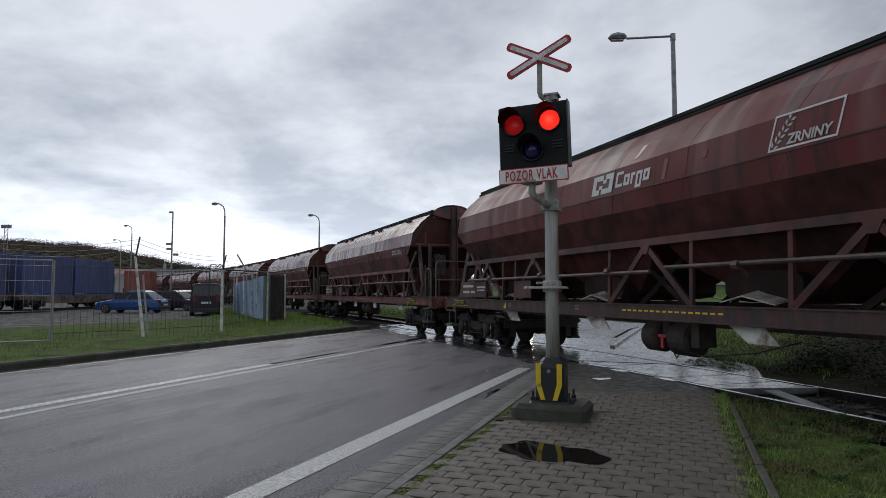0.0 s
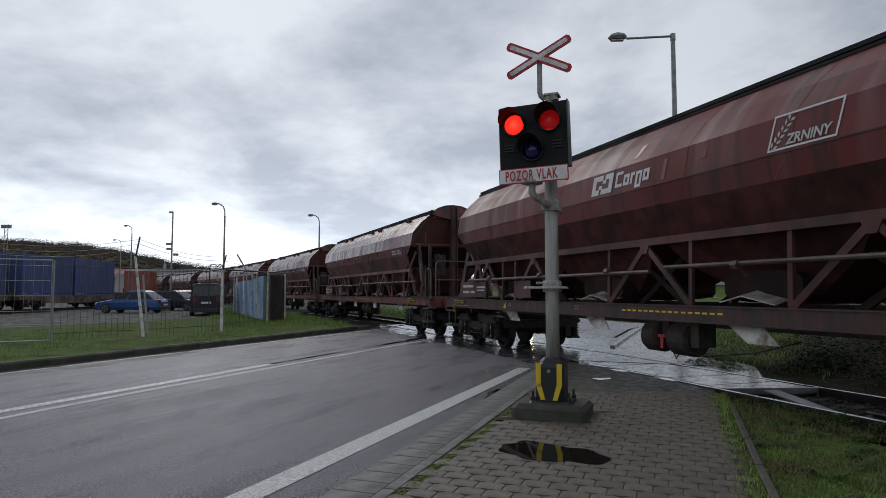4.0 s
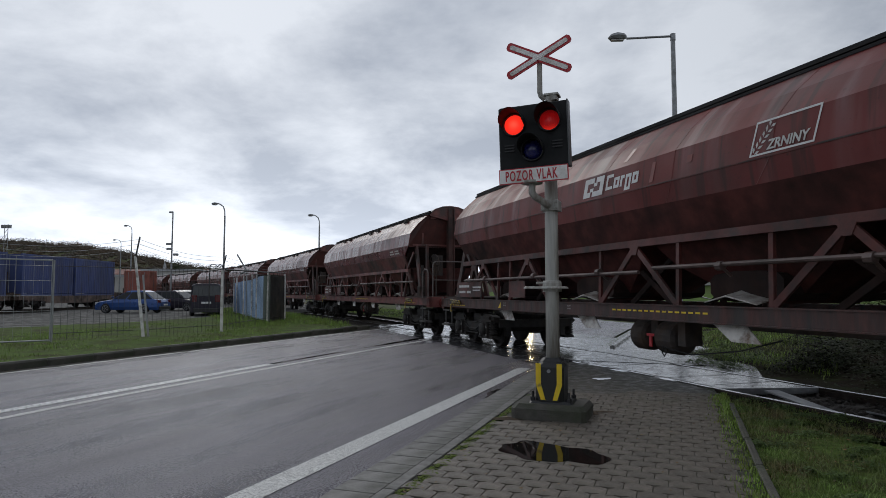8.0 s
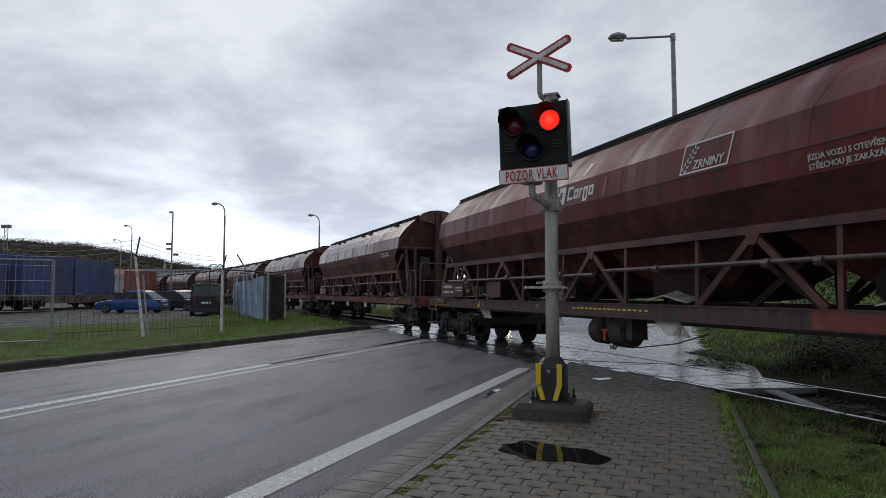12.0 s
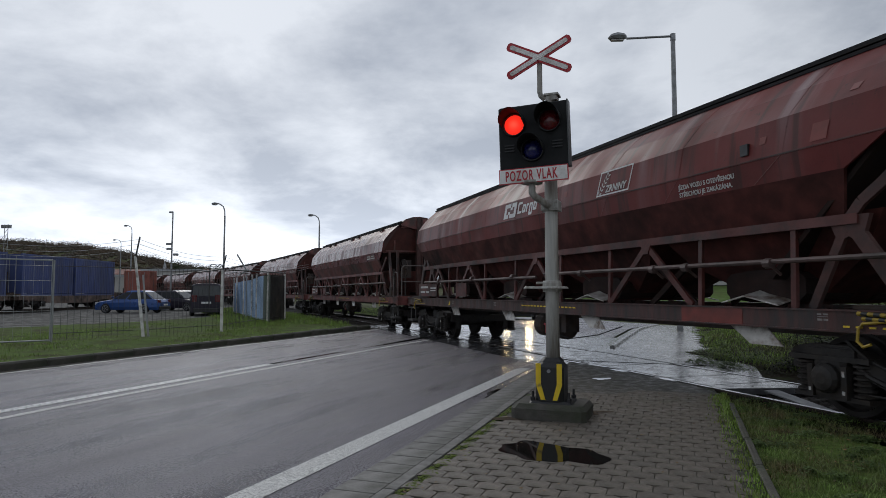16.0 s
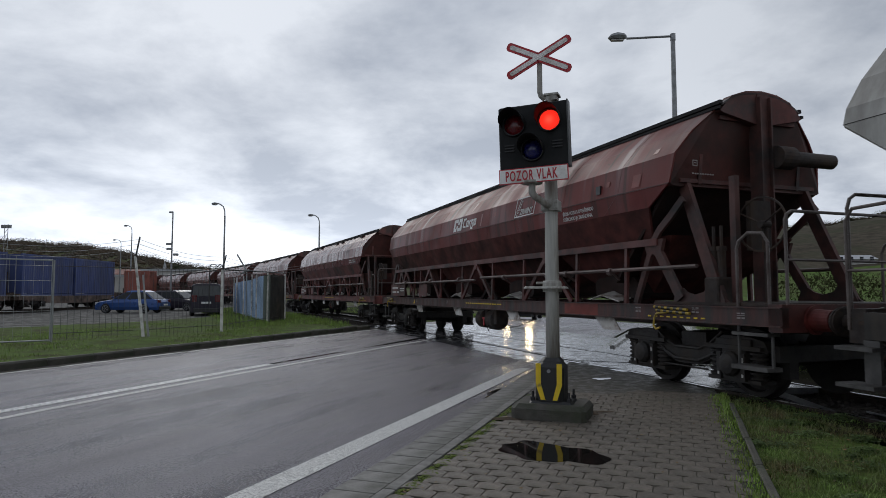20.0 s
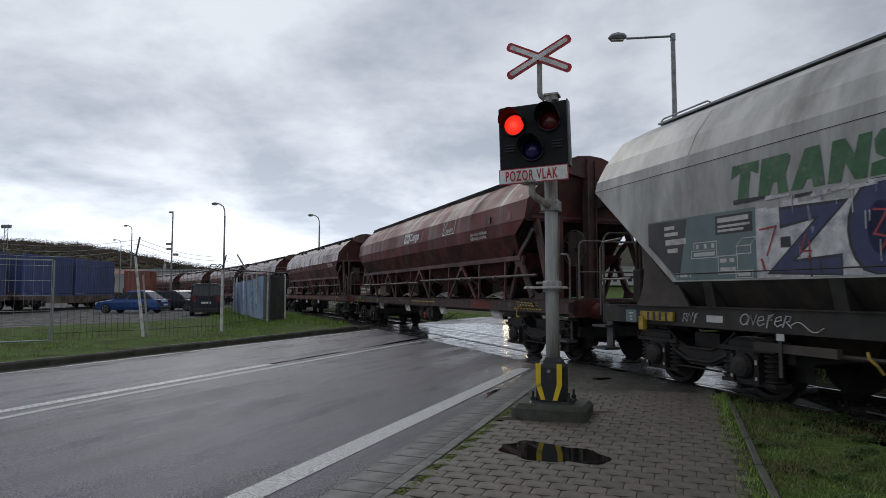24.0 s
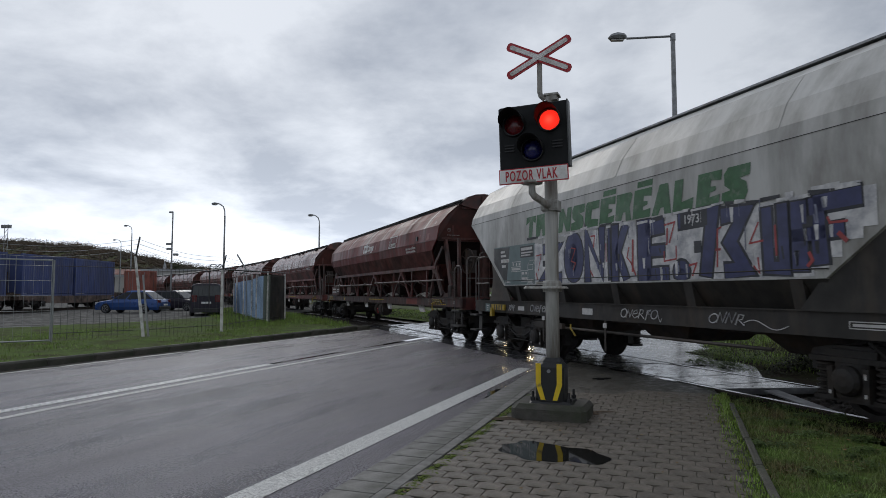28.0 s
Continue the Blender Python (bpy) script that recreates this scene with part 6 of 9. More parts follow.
            ob = part("lens_drum", bm, [LAMP_OFF, LAMP_DIM, LAMP_ON], head, "red signal lens", smooth=True)
            for f in ob.data.polygons:
                th = math.degrees(math.atan2(f.center.z, -f.center.y)) % 360
                f.material_index = 2 if th < 44 or th > 316 else 1 if th < 132 else 0
            ob.matrix_basis = pose(x, 0.08, z)
            lens.append(ob)
            bm = B()
            rod(bm, (x, 0.125, z), (x, 0.275, z), 0.185, 20)
            part("lamp_back", bm, HOUSING, head)
        else:
            bmesh.ops.create_uvsphere(bm, u_segments=24, v_segments=14, radius=0.126)
            part("lens", bm, LENS_BLUE, head, "unlit dark blue lens", smooth=True, m=pose(x, -0.01, z))
    # plate with the words
    bm = B()
    soft_box(bm, -W - 0.005, W - 0.01, -0.085, -0.07, -H - 0.185, -H + 0.0, 0.004)
    pl = part("word_plate", bm, RED_SIGN, head, "white plate with red words and red rim")
    bm = B()
    quad_box(bm, -W + 0.007, W - 0.022, -0.089, -0.086, -H - 0.173, -H - 0.012)
    part("white_field", bm, WHITE_SIGN, pl)
    lettering("POZOR VLAK", 0.172, RED_SIGN, pl, pose(-W + 0.075, -0.0915, -H - 0.150, 90, 0, 0), narrow=0.52, bold=0.0035, space=1.20)
    # crossbuck on its own bent tube
    bm = B()
    tube(bm, [(-0.05, -0.03, 3.62), (-0.095, -0.05, 3.66), (-0.105, -0.06, 3.70), (-0.105, -0.06, 4.14)], 0.031, 12)
    soft_box(bm, -0.04, 0.09, -0.07, 0.08, 3.60, 3.665, 0.01)
    soft_box(bm, -0.06, 0.11, -0.08, 0.09, 3.655, 3.68, 0.006)
    part("top_tube", bm, MAST_PAINT, s)
    crossbuck(s, -0.105, 4.10, -0.10, tilt=0.0, k=0.91)
    return s, lens


signal, LENSES = warning_signal()


# ---------------------------------------------------------------- lamps, masts and wires
def street_lamp(x, y, h, arm, az, curved=True, head=0.5, k=1.0, label="tall grey steel street lamp"):
    """A mast with a lantern on an arm; az is the arm's direction in degrees."""
    z0 = lie(x, y)
    l = thing("street_lamp", label, "street lamp", "street lamps", m=pose(x, y, z0, 0, 0, az))
    bm = B()
    if curved:
        rod(bm, (0, 0, 0), (0, 0, h - 0.9), 0.09, 10, 0.06)
        part("mast", bm, GALV, l)
        bm = B()
        tube(bm, [(0, 0, h - 0.92), (0.02, 0, h - 0.5), (0.12, 0, h - 0.2), (0.35, 0, h - 0.03), (arm, 0, h + 0.03)], 0.045, 8)
    else:
        rod(bm, (0, 0, 0), (0, 0, h + 0.04 * k), 0.085 * k, 12, 0.06 * k)
        rod(bm, (0, 0, h - 0.12 * k), (0, 0, h + 0.06 * k), 0.075 * k, 10)
        part("mast", bm, GALV, l)
        bm = B()
        rod(bm, (0, 0, h), (arm, 0, h - 0.04 * k), 0.032 * k, 8)
    part("arm", bm, GALV, l)
    bm = B()
    rings = []
    for u, wd, zt, zb in [(uu, a1 * k, b1 * k, c1 * k) for uu, a1, b1, c1 in ((0, 0.04, 0.04, -0.03), (0.1, 0.10, 0.09, -0.05), (head * 0.5, 0.15, 0.11, -0.06), (head * 0.85, 0.12, 0.07, -0.06), (head, 0.03, 0.0, -0.03))]:
        rings.append([(arm + u, -wd, h + 0.5 * (zt + zb)), (arm + u, -wd * 0.6, h + zt), (arm + u, wd * 0.6, h + zt), (arm + u, wd, h + 0.5 * (zt + zb)), (arm + u, wd * 0.7, h + zb), (arm + u, -wd * 0.7, h + zb)])
    loft(bm, rings)
    la = part("lantern", bm, GALV, l)
    bm = B()
    soft_box(bm, arm + 0.12, arm + head * 0.85, -0.09, 0.09, h - 0.1 * k, h - 0.055 * k, 0.03)
    part("glass", bm, WHITE_OLD, la)
    return l


street_lamp(9.35, 25.1, 11.79 - lie(9.35, 25.1), 1.86, 177, curved=False, head=0.74, k=1.5)
street_lamp(-16.3, 47.0, 7.98, 0.5, 185)
street_lamp(-10.6, 54.0, 7.98, 0.5, 185)
street_lamp(-38.5, 78.0, 9.6, 0.5, 185)
street_lamp(-50.0, 98.0, 9.5, 0.8, 180)



# ---------------------------------------------------------------- car park and verge beyond the road
CAR_BLUE = mat("blue_car_paint", (0.022, 0.075, 0.26), 0.3, vary=0.06, scale=3, metal=0.3, coat=0.6)
CAR_BLACK = mat("black_car_paint", (0.018, 0.014, 0.026), 0.35, vary=0.1, scale=3, spec=0.4)
CAR_WHITE = mat("white_car_paint", (0.62, 0.62, 0.62), 0.3, vary=0.05, scale=3, coat=0.5)
CAR_GREY = mat("dark_car_paint", (0.02, 0.021, 0.024), 0.4, vary=0.1, scale=3, spec=0.4)
# paler than the other panes: the sky's reflection is put into the base colour
VAN_GLASS = mat("sky_paled_van_glass", (0.055, 0.060, 0.062), 0.25, vary=0.15, scale=2, rough_vary=0.0, spec=0.4)
GLASS = mat("tinted_window_glass", (0.015, 0.018, 0.022), 0.12, vary=0.1, rough_vary=0.0, spec=0.28)
RIM = mat("alloy_rim", (0.32, 0.32, 0.33), 0.35, metal=0.8, vary=0.1)
TAIL = mat("tail_lamp_glass", (0.09, 0.008, 0.01), 0.2, vary=0.1)
HEADLAMP_OFF = mat("clear_headlamp", (0.45, 0.46, 0.48), 0.15, vary=0.1)
HEADLAMP_ON = mat("lit_headlamp", (1.0, 0.76, 0.42), 0.3, vary=0.0, emit=85.0, rough_vary=0)
HEADLAMP_DULL = mat("dull_lit_headlamp", (1.0, 0.76, 0.42), 0.3, vary=0.0, emit=24.0, rough_vary=0)
BLUE_BOX = mat("blue_container_paint", (0.055, 0.080, 0.215), 0.55, vary=0.25, scale=2, stretch=(1, 1, 0.3), second=(0.05, 0.06, 0.12), sec_scale=1.0, bump=0.05)
ORANGE_BOX = mat("orange_container_paint", (0.30, 0.090, 0.065), 0.55, vary=0.15, scale=2, second=(0.16, 0.05, 0.03), sec_scale=1.0)
BROWN_STEEL = mat("rusty_wagon_frame", (0.15, 0.105, 0.085), 0.75, vary=0.3, scale=3, second=(0.04, 0.03, 0.026), sec_scale=1)
BLUE_SHEET = mat("weathered_blue_sheet", (0.33, 0.46, 0.66), 0.55, vary=0.15, scale=2, stretch=(3, 3, 0.4), second=(0.30, 0.36, 0.42), sec_scale=1.6, sec_lo=0.5, sec_hi=0.8)
GREEN_SHEET = mat("mouldy_green_sheet", (0.09, 0.12, 0.09), 0.7, vary=0.3, scale=2, stretch=(3, 3, 0.4), second=(0.2, 0.22, 0.2), sec_scale=1.6)
DARK_SHEET = mat("dark_weathered_sheet", (0.035, 0.033, 0.032), 0.75, vary=0.3, scale=3, second=(0.07, 0.06, 0.05), sec_scale=2)
POST_WHITE = mat("whitewashed_concrete_post", (0.78, 0.77, 0.75), 0.7, vary=0.12, scale=8, bump=0.2, second=(0.33, 0.31, 0.29), sec_scale=4)
WIRE = mat("dark_fence_wire", (0.06, 0.06, 0.062), 0.6, metal=0.3, vary=0.2)
WIRE_GALV = mat("grey_fence_tube", (0.36, 0.37, 0.38), 0.5, metal=0.4, vary=0.15)
PLASTER = mat("pale_plaster", (0.45, 0.44, 0.42), 0.8, vary=0.1, scale=2, second=(0.35, 0.34, 0.32), sec_scale=0.5)
ROOF_TILE = mat("red_roof_sheet", (0.16, 0.05, 0.035), 0.7, vary=0.2, scale=3)
ROOF_GREY = mat("grey_roof_sheet", (0.36, 0.37, 0.39), 0.5, vary=0.12, scale=2)


def car(name, label, paint, L=4.75, W=1.82, H=1.45, kind="sedan", m=None, lit=False, group="parked cars"):
    """A car facing +x, with its body, windows, lamps and wheels."""
    c = thing(name, label, "car" if kind != "van" else "van", group, m=m)
    h = W / 2
    zb, zs = 0.22, 0.92 if kind != "van" else 1.12
    # body below the window line
    if kind == "van":
        xs = [(-L / 2, zs, 0.95), (-L / 2 + 0.08, zs + 0.02, 1.0), (L / 2 - 1.3, zs, 1.0), (L / 2 - 1.1, zs - 0.02, 1.0), (L / 2 - 0.25, zs - 0.22, 0.97), (L / 2, 0.62, 0.86)]
    else:
        xs = [(-L / 2, 0.72, 0.84), (-L / 2 + 0.1, 0.90, 0.93), (-L / 2 + 0.75, zs + 0.03, 1.0), (L / 2 - 1.55, zs, 1.0), (L / 2 - 1.2, zs - 0.03, 1.0), (L / 2 - 0.35, 0.76, 0.95), (L / 2 - 0.05, 0.62, 0.86), (L / 2, 0.5, 0.8)]
    rings = []
    for x, zt, k in xs:
        w2 = h * k
        rings.append([(x, -w2 * 0.93, zb), (x, w2 * 0.93, zb), (x, w2, zb + 0.18), (x, w2 * 1.0, zt - 0.22), (x, w2 * 0.95, zt - 0.04), (x, w2 * 0.85, zt), (x, -w2 * 0.85, zt), (x, -w2 * 0.95, zt - 0.04), (x, -w2, zt - 0.22), (x, -w2, zb + 0.18)])
    bm = B()
    loft(bm, rings)
    body = part("body", bm, paint, c, smooth=False)
    # cabin
    if kind == "van":
        b0, b1, r0, r1 = -L / 2 + 0.03, L / 2 - 1.15, -L / 2 + 0.18, L / 2 - 1.95
    elif kind == "hatch":
        b0, b1, r0, r1 = -L / 2 + 0.12, L / 2 - 1.1, -L / 2 + 0.55, L / 2 - 2.0
    else:
        b0, b1, r0, r1 = -L / 2 + 0.35, L / 2 - 1.2, -L / 2 + 1.20, L / 2 - 2.25
    bw, rw = (h * 0.87, h * 0.66) if kind != "van" else (h * 0.96, h * 0.84)
    bm = B()
    loft(bm, [[(b0, -bw, zs - 0.03), (b1, -bw, zs - 0.03), (b1, bw, zs - 0.03), (b0, bw, zs - 0.03)],
              [(b0 + (r0 - b0) * 0.85, -rw - 0.04, H - 0.09), (b1 + (r1 - b1) * 0.85, -rw - 0.04, H - 0.09), (b1 + (r1 - b1) * 0.85, rw + 0.04, H - 0.09), (b0 + (r0 - b0) * 0.85, rw + 0.04, H - 0.09)],
              [(r0 + 0.1, -rw + 0.05, H - 0.01), (r1 - 0.1, -rw + 0.05, H - 0.01), (r1 - 0.1, rw - 0.05, H - 0.01), (r0 + 0.1, rw - 0.05, H - 0.01)]])
    if kind == "van":
        bm = B()
        rings = []
        for f, z, k in ((0.0, zs - 0.03, 0.0), (0.85, H - 0.13, 0.0), (0.93, H - 0.07, 0.05), (1.02, H - 0.02, 0.14), (1.25, H, 0.34)):
            xa, xb, wy = b0 + (r0 - b0) * f, b1 + (r1 - b1) * f, bw + (rw + 0.05 - bw) * min(1, f / 0.85) - k
            rings.append([(xa, -wy + 0.16, z), (xa + 0.05, -wy + 0.05, z), (xa + 0.16, -wy, z), (xb - 0.16, -wy, z), (xb, -wy + 0.16, z), (xb, wy - 0.16, z), (xb - 0.16, wy, z), (xa + 0.16, wy, z), (xa + 0.05, wy - 0.05, z), (xa, wy - 0.16, z)])
        loft(bm, rings)
    part("roof", bm, paint, c, smooth=False)
    # window panes, a little proud of the cabin
    def lerp(a, b, t):
        return tuple(p + (q - p) * t for p, q in zip(a, b))
    t0, t1, e = 0.10, 0.93, 0.012
    for sy in (1, -1):
        n = 3 if kind != "van" else 3
        for i in range(n):
            f0, f1 = (i + 0.06) / n, (i + 0.94) / n
            lo0 = (b0 + (b1 - b0) * f0, sy * bw, zs - 0.03)
            lo1 = (b0 + (b1 - b0) * f1, sy * bw, zs - 0.03)
            hi0 = (b0 + (r0 - b0) * 0.85 + ((b1 + (r1 - b1) * 0.85) - (b0 + (r0 - b0) * 0.85)) * f0, sy * (rw + 0.04), H - 0.09)
            hi1 = (b0 + (r0 - b0) * 0.85 + ((b1 + (r1 - b1) * 0.85) - (b0 + (r0 - b0) * 0.85)) * f1, sy * (rw + 0.04), H - 0.09)
            q = [lerp(lo0, hi0, t0), lerp(lo1, hi1, t0), lerp(lo1, hi1, t1), lerp(lo0, hi0, t1)]
            bm = B()
            loft(bm, [[(x, y - sy * 0.03, z) for x, y, z in q], [(x, y + sy * e, z) for x, y, z in q]])
            part("side_window", bm, GLASS, c)
    for bx, rx, d, nm in ((b1, r1, 1, "windscreen"), (b0, r0, -1, "rear_window")):
        lo = [(bx, -bw * 0.9, zs - 0.03), (bx, bw * 0.9, zs - 0.03)]
        hi = [(bx + (rx - bx) * 0.85, -rw * 0.94, H - 0.09), (bx + (rx - bx) * 0.85, rw * 0.94, H - 0.09)]
        q = [lerp(lo[0], hi[0], t0), lerp(lo[1], hi[1], t0), lerp(lo[1], hi[1], t1), lerp(lo[0], hi[0], t1)]
        bm = B()
        loft(bm, [[(x - d * 0.04, y, z) for x, y, z in q], [(x + d * (e + 0.02), y, z + 0.006) for x, y, z in q]])
        part(nm, bm, VAN_GLASS if kind == "van" and d < 0 else GLASS, c)
    # lamps, bumpers, plates
    for sy in (1, -1):
        bm = B()
        soft_box(bm, L / 2 - 0.33, L / 2 - 0.03, sy * h * 0.68 - 0.17, sy * h * 0.68 + 0.15, 0.56, 0.72, 0.03)
        part("headlamp", bm, HEADLAMP_OFF if not lit else HEADLAMP_ON if sy > 0 else HEADLAMP_DULL, c)
        bm = B()
        soft_box(bm, -L / 2 - 0.012, -L / 2 + 0.22, sy * h * 0.72 - 0.14, sy * h * 0.72 + 0.16, 0.70 if kind != "van" else 0.82, 0.88 if kind != "van" else 1.22, 0.03)
        part("tail_lamp", bm, TAIL, c)
        bm = B()
        soft_box(bm, L * 0.18, L * 0.18 + 0.13, sy * (h + 0.02) - 0.07, sy * (h + 0.02) + 0.07, 0.98, 1.10, 0.03)
        part("door_mirror", bm, paint, c)
    for x, d in ((L / 2, 1), (-L / 2, -1)):
        bm = B()
        soft_box(bm, x - 0.12, x + 0.05 if d > 0 else x + 0.12, -h * 0.82, h * 0.82, 0.24, 0.44, 0.04) if d > 0 else soft_box(bm, x - 0.05, x + 0.12, -h * 0.82, h * 0.82, 0.24, 0.46, 0.04)
        part("bumper", bm, BLACK, c)
        bm = B()
        xx = x + d * (0.052 if d > 0 else 0.06)
        quad_box(bm, min(xx, xx + d * 0.01), max(xx, xx + d * 0.01), -0.26, 0.26, 0.5 if kind != "van" else 0.72, 0.61 if kind != "van" else 0.83)
        part("number_plate", bm, WHITE, c, "white plate with a dark bar")
    # wheels
    for x in (L / 2 - 0.85, -L / 2 + 0.95 if kind != "van" else -L / 2 + 1.0):
        for sy in (1, -1):
            bm = B()
            rot = Matrix.Translation((x, sy * (h - 0.10), 0.32)) @ Matrix.Rotation(radians(90), 4, "X")
            lathe(bm, [(0.2, -0.11), (0.29, -0.115), (0.325, -0.07), (0.325, 0.07), (0.29, 0.115), (0.2, 0.11)], 22, rot)
            wh = part("wheel", bm, RUBBER, c)
            bm = B()
            for k in range(5):
                a = k * 2 * math.pi / 5
                bar(bm, (x, sy * (h + 0.0), 0.32), (x + 0.2 * math.cos(a), sy * (h + 0.0), 0.32 + 0.2 * math.sin(a)), 0.03, 0.06, up=(0, 1, 0))
            ring_mesh(bm, (x, sy * (h - 0.0), 0.32), (0, 1, 0), 0.21, 0.18, 0.05, 20)
            rod(bm, (x, sy * (h - 0.06), 0.32), (x, sy * (h + 0.02), 0.32), 0.05, 8)
            part("rim", bm, RIM, wh)
            bm = B()
            rod(bm, (x, sy * (h - 0.02), 0.32), (x, sy * (h - 0.005), 0.32), 0.2, 16)
            part("brake_disc", bm, BLACK, wh)
    return c


car("sedan_car", "bright blue parked sedan with silver wheels", CAR_BLUE, 4.4, 1.82, 1.50, "sedan", pose(-20.7, 42.4, 0.02, 0, 0, 176))
car("hatchback_car", "dark grey parked hatchback beside the blue sedan", CAR_BLACK, 4.2, 1.78, 1.5, "hatch", pose(-19.9, 47.8, 0.02, 0, 0, -12))
car("estate_car", "white parked estate car behind the dark hatchback", CAR_WHITE, 4.4, 1.8, 1.55, "hatch", pose(-23.2, 57.0, 0.02, 0, 0, -50))
car("van", "black parked van with a large rear window", CAR_BLACK, 4.7, 1.74, 1.88, "van", pose(-14.4, 38.6, 0.02, 0, 0, 110.5))


def container(label, paint, m, L=6.06, group="blue containers", H=2.9):
    c = thing("freight_container", label, "container", group, m=m)
    for sy in (1, -1):
        bm = B()
        n = 22
        pts = []
        for i in range(n):
            x0 = -L / 2 + 0.15 + (L - 0.3) * i / n
            st = (L - 0.3) / n
            pts += [(x0, 0), (x0 + st * 0.3, 0), (x0 + st * 0.5, 0.036), (x0 + st * 0.8, 0.036)]
        pts.append((L / 2 - 0.15, 0))
        loft(bm, [[(x, sy * (1.17 + 0.036 - d), z) for x, d in pts] + [(x, sy * 1.1, z) for x in (L / 2 - 0.15, -L / 2 + 0.15)] for z in (0.16, H - 0.12)])
        part("side_wall", bm, paint, c)
        for z in (0.0, H - 0.13):
            bm = B()
            quad_box(bm, -L / 2, L / 2, sy * 1.22 - 0.06 if sy > 0 else -1.22, 1.22 if sy > 0 else -1.22 + 0.06, z, z + 0.13)
            part("rail", bm, paint, c)
    for x in (-L / 2, L / 2):
        for sy in (1, -1):
            bm = B()
            quad_box(bm, x - 0.01 if x < 0 else x - 0.15, x + 0.15 if x < 0 else x + 0.01, sy * 1.15 - 0.075, sy * 1.15 + 0.075, 0.0, H)
            part("corner_post", bm, paint, c)
        bm = B()
        quad_box(bm, x - 0.02 + (0.05 if x < 0 else -0.05), x + 0.02 + (0.05 if x < 0 else -0.05), -1.1, 1.1, 0.1, H - 0.1)
        d = part("door", bm, paint, c)
        bm = B()
        for y in (-0.8, -0.35, 0.35, 0.8):
            rod(bm, (x + (-0.03 if x < 0 else 0.03), y, 0.15), (x + (-0.03 if x < 0 else 0.03), y, H - 0.15), 0.02, 6)
        part("lock_rod", bm, GALV, d)
    bm = B()
    quad_box(bm, -L / 2 + 0.1, L / 2 - 0.1, -1.16, 1.16, H - 0.1, H - 0.04)
    part("roof", bm, paint, c)
    return c


def container_train():
    """A standing train of flat wagons with blue containers on the siding."""
    a = 91.0
    for k, y in enumerate((35.5, 49.2, 62.9)):
        w = thing("flat_wagon", "rusty brown container flat wagon standing on the siding", "railway wagon", "flat wagons", m=pose(-29.9, y if k < 2 else y + 4.0, 0.15, 0, 0, a))
        half = 6.6
        for sy in (1, -1):
            bm = B()
            pts = [(-half, 0.98), (half, 0.98), (half, 0.72), (half * 0.55, 0.62), (half * 0.4, 0.42), (-half * 0.4, 0.42), (-half * 0.55, 0.62), (-half, 0.72)]
            loft(bm, [[(x, sy * 1.15, z) for x, z in pts], [(x, sy * 1.25, z) for x, z in pts]])
            part("side_sill", bm, BROWN_STEEL, w)
            for x in (-5.5, -3.4, -1.2, 1.2, 3.4, 5.5):
                bm = B()
                quad_box(bm, x - 0.08, x + 0.08, sy * 1.25 - 0.03, sy * 1.25 + 0.06, 0.5, 0.97)
                part("stake_pocket", bm, BROWN_STEEL, w)
        bm = B()
        quad_box(bm, -half, half, -1.2, 1.2, 0.9, 0.97)
        part("deck", bm, BROWN_STEEL, w)
        for x in (-half, half - 0.15):
            bm = B()
            quad_box(bm, x, x + 0.15, -1.3, 1.3, 0.7, 1.15)
            part("headstock", bm, BROWN_STEEL, w)
        buffers(w, half + 0.6, half, STEEL_DARK, STEEL_DARK)
        buffers(w, -half - 0.6, -half, STEEL_DARK, STEEL_DARK)
        bogie(w, half - 1.9)
        bogie(w, -half + 1.9)
        bm = B()
        for z in (0.6, 1.0, 1.4, 1.8):
            rod(bm, (half - 0.1, -1.1, z + 0.5), (half - 0.1, 1.1, z + 0.5), 0.03, 6)
        for yy in (-1.1, 1.1):
            rod(bm, (half - 0.1, yy, 1.0), (half - 0.1, yy, 2.6), 0.03, 6)
        part("end_ladder", bm, STEEL_DARK, w)
        for j, x in enumerate((-3.2, 3.2) if k < 2 else ()):
            container("blue corrugated steel freight container on a flat wagon", BLUE_BOX, pose(-29.9, y, 1.135, 0, 0, a) @ pose(x, 0, 0))
    # siding rails
    for x in (-30.65, -29.15):
        bm = B()
        quad_box(bm, x - 0.035, x + 0.035, 20, 110, -0.02, 0.15)
        tagged(part("siding_rail", bm, RAIL_RUST), "rusty rail of the siding", "rail", "siding rails", "structure")


container_train()
container("orange freight container on the last flat wagon", ORANGE_BOX, pose(-30.75, 64.4, 1.135, 0, 0, 91), L=1.8, group="single containers", H=2.42)


def fence_post(x, y, h, lean_x=0.0, lean_y=0.0, arm=0.0, d=0.11, mt=None, label="whitewashed concrete fence post", arm_dir=1):
    p = thing("fence_post", label, "fence post", "fence posts", m=pose(x, y, 0.05))
    bm = B()
    r = d / 2
    loft(bm, [[(-r, -r, -0.2), (r, -r, -0.2), (r, r, -0.2), (-r, r, -0.2)], [(lean_x - r * 0.75, lean_y - r * 0.75, h), (lean_x + r * 0.75, lean_y - r * 0.75, h), (lean_x + r * 0.75, lean_y + r * 0.75, h), (lean_x - r * 0.75, lean_y + r * 0.75, h)]])
    part("shaft", bm, mt or POST_WHITE, p)
    if arm:
        bm = B()
        bar(bm, (lean_x, lean_y, h - 0.1), (lean_x + arm_dir * 0.12, lean_y, h + arm), 0.035, 0.035, up=(0, 1, 0))
        part("barb_arm", bm, WIRE, p, "dark steel arm for barbed wire")
    return p


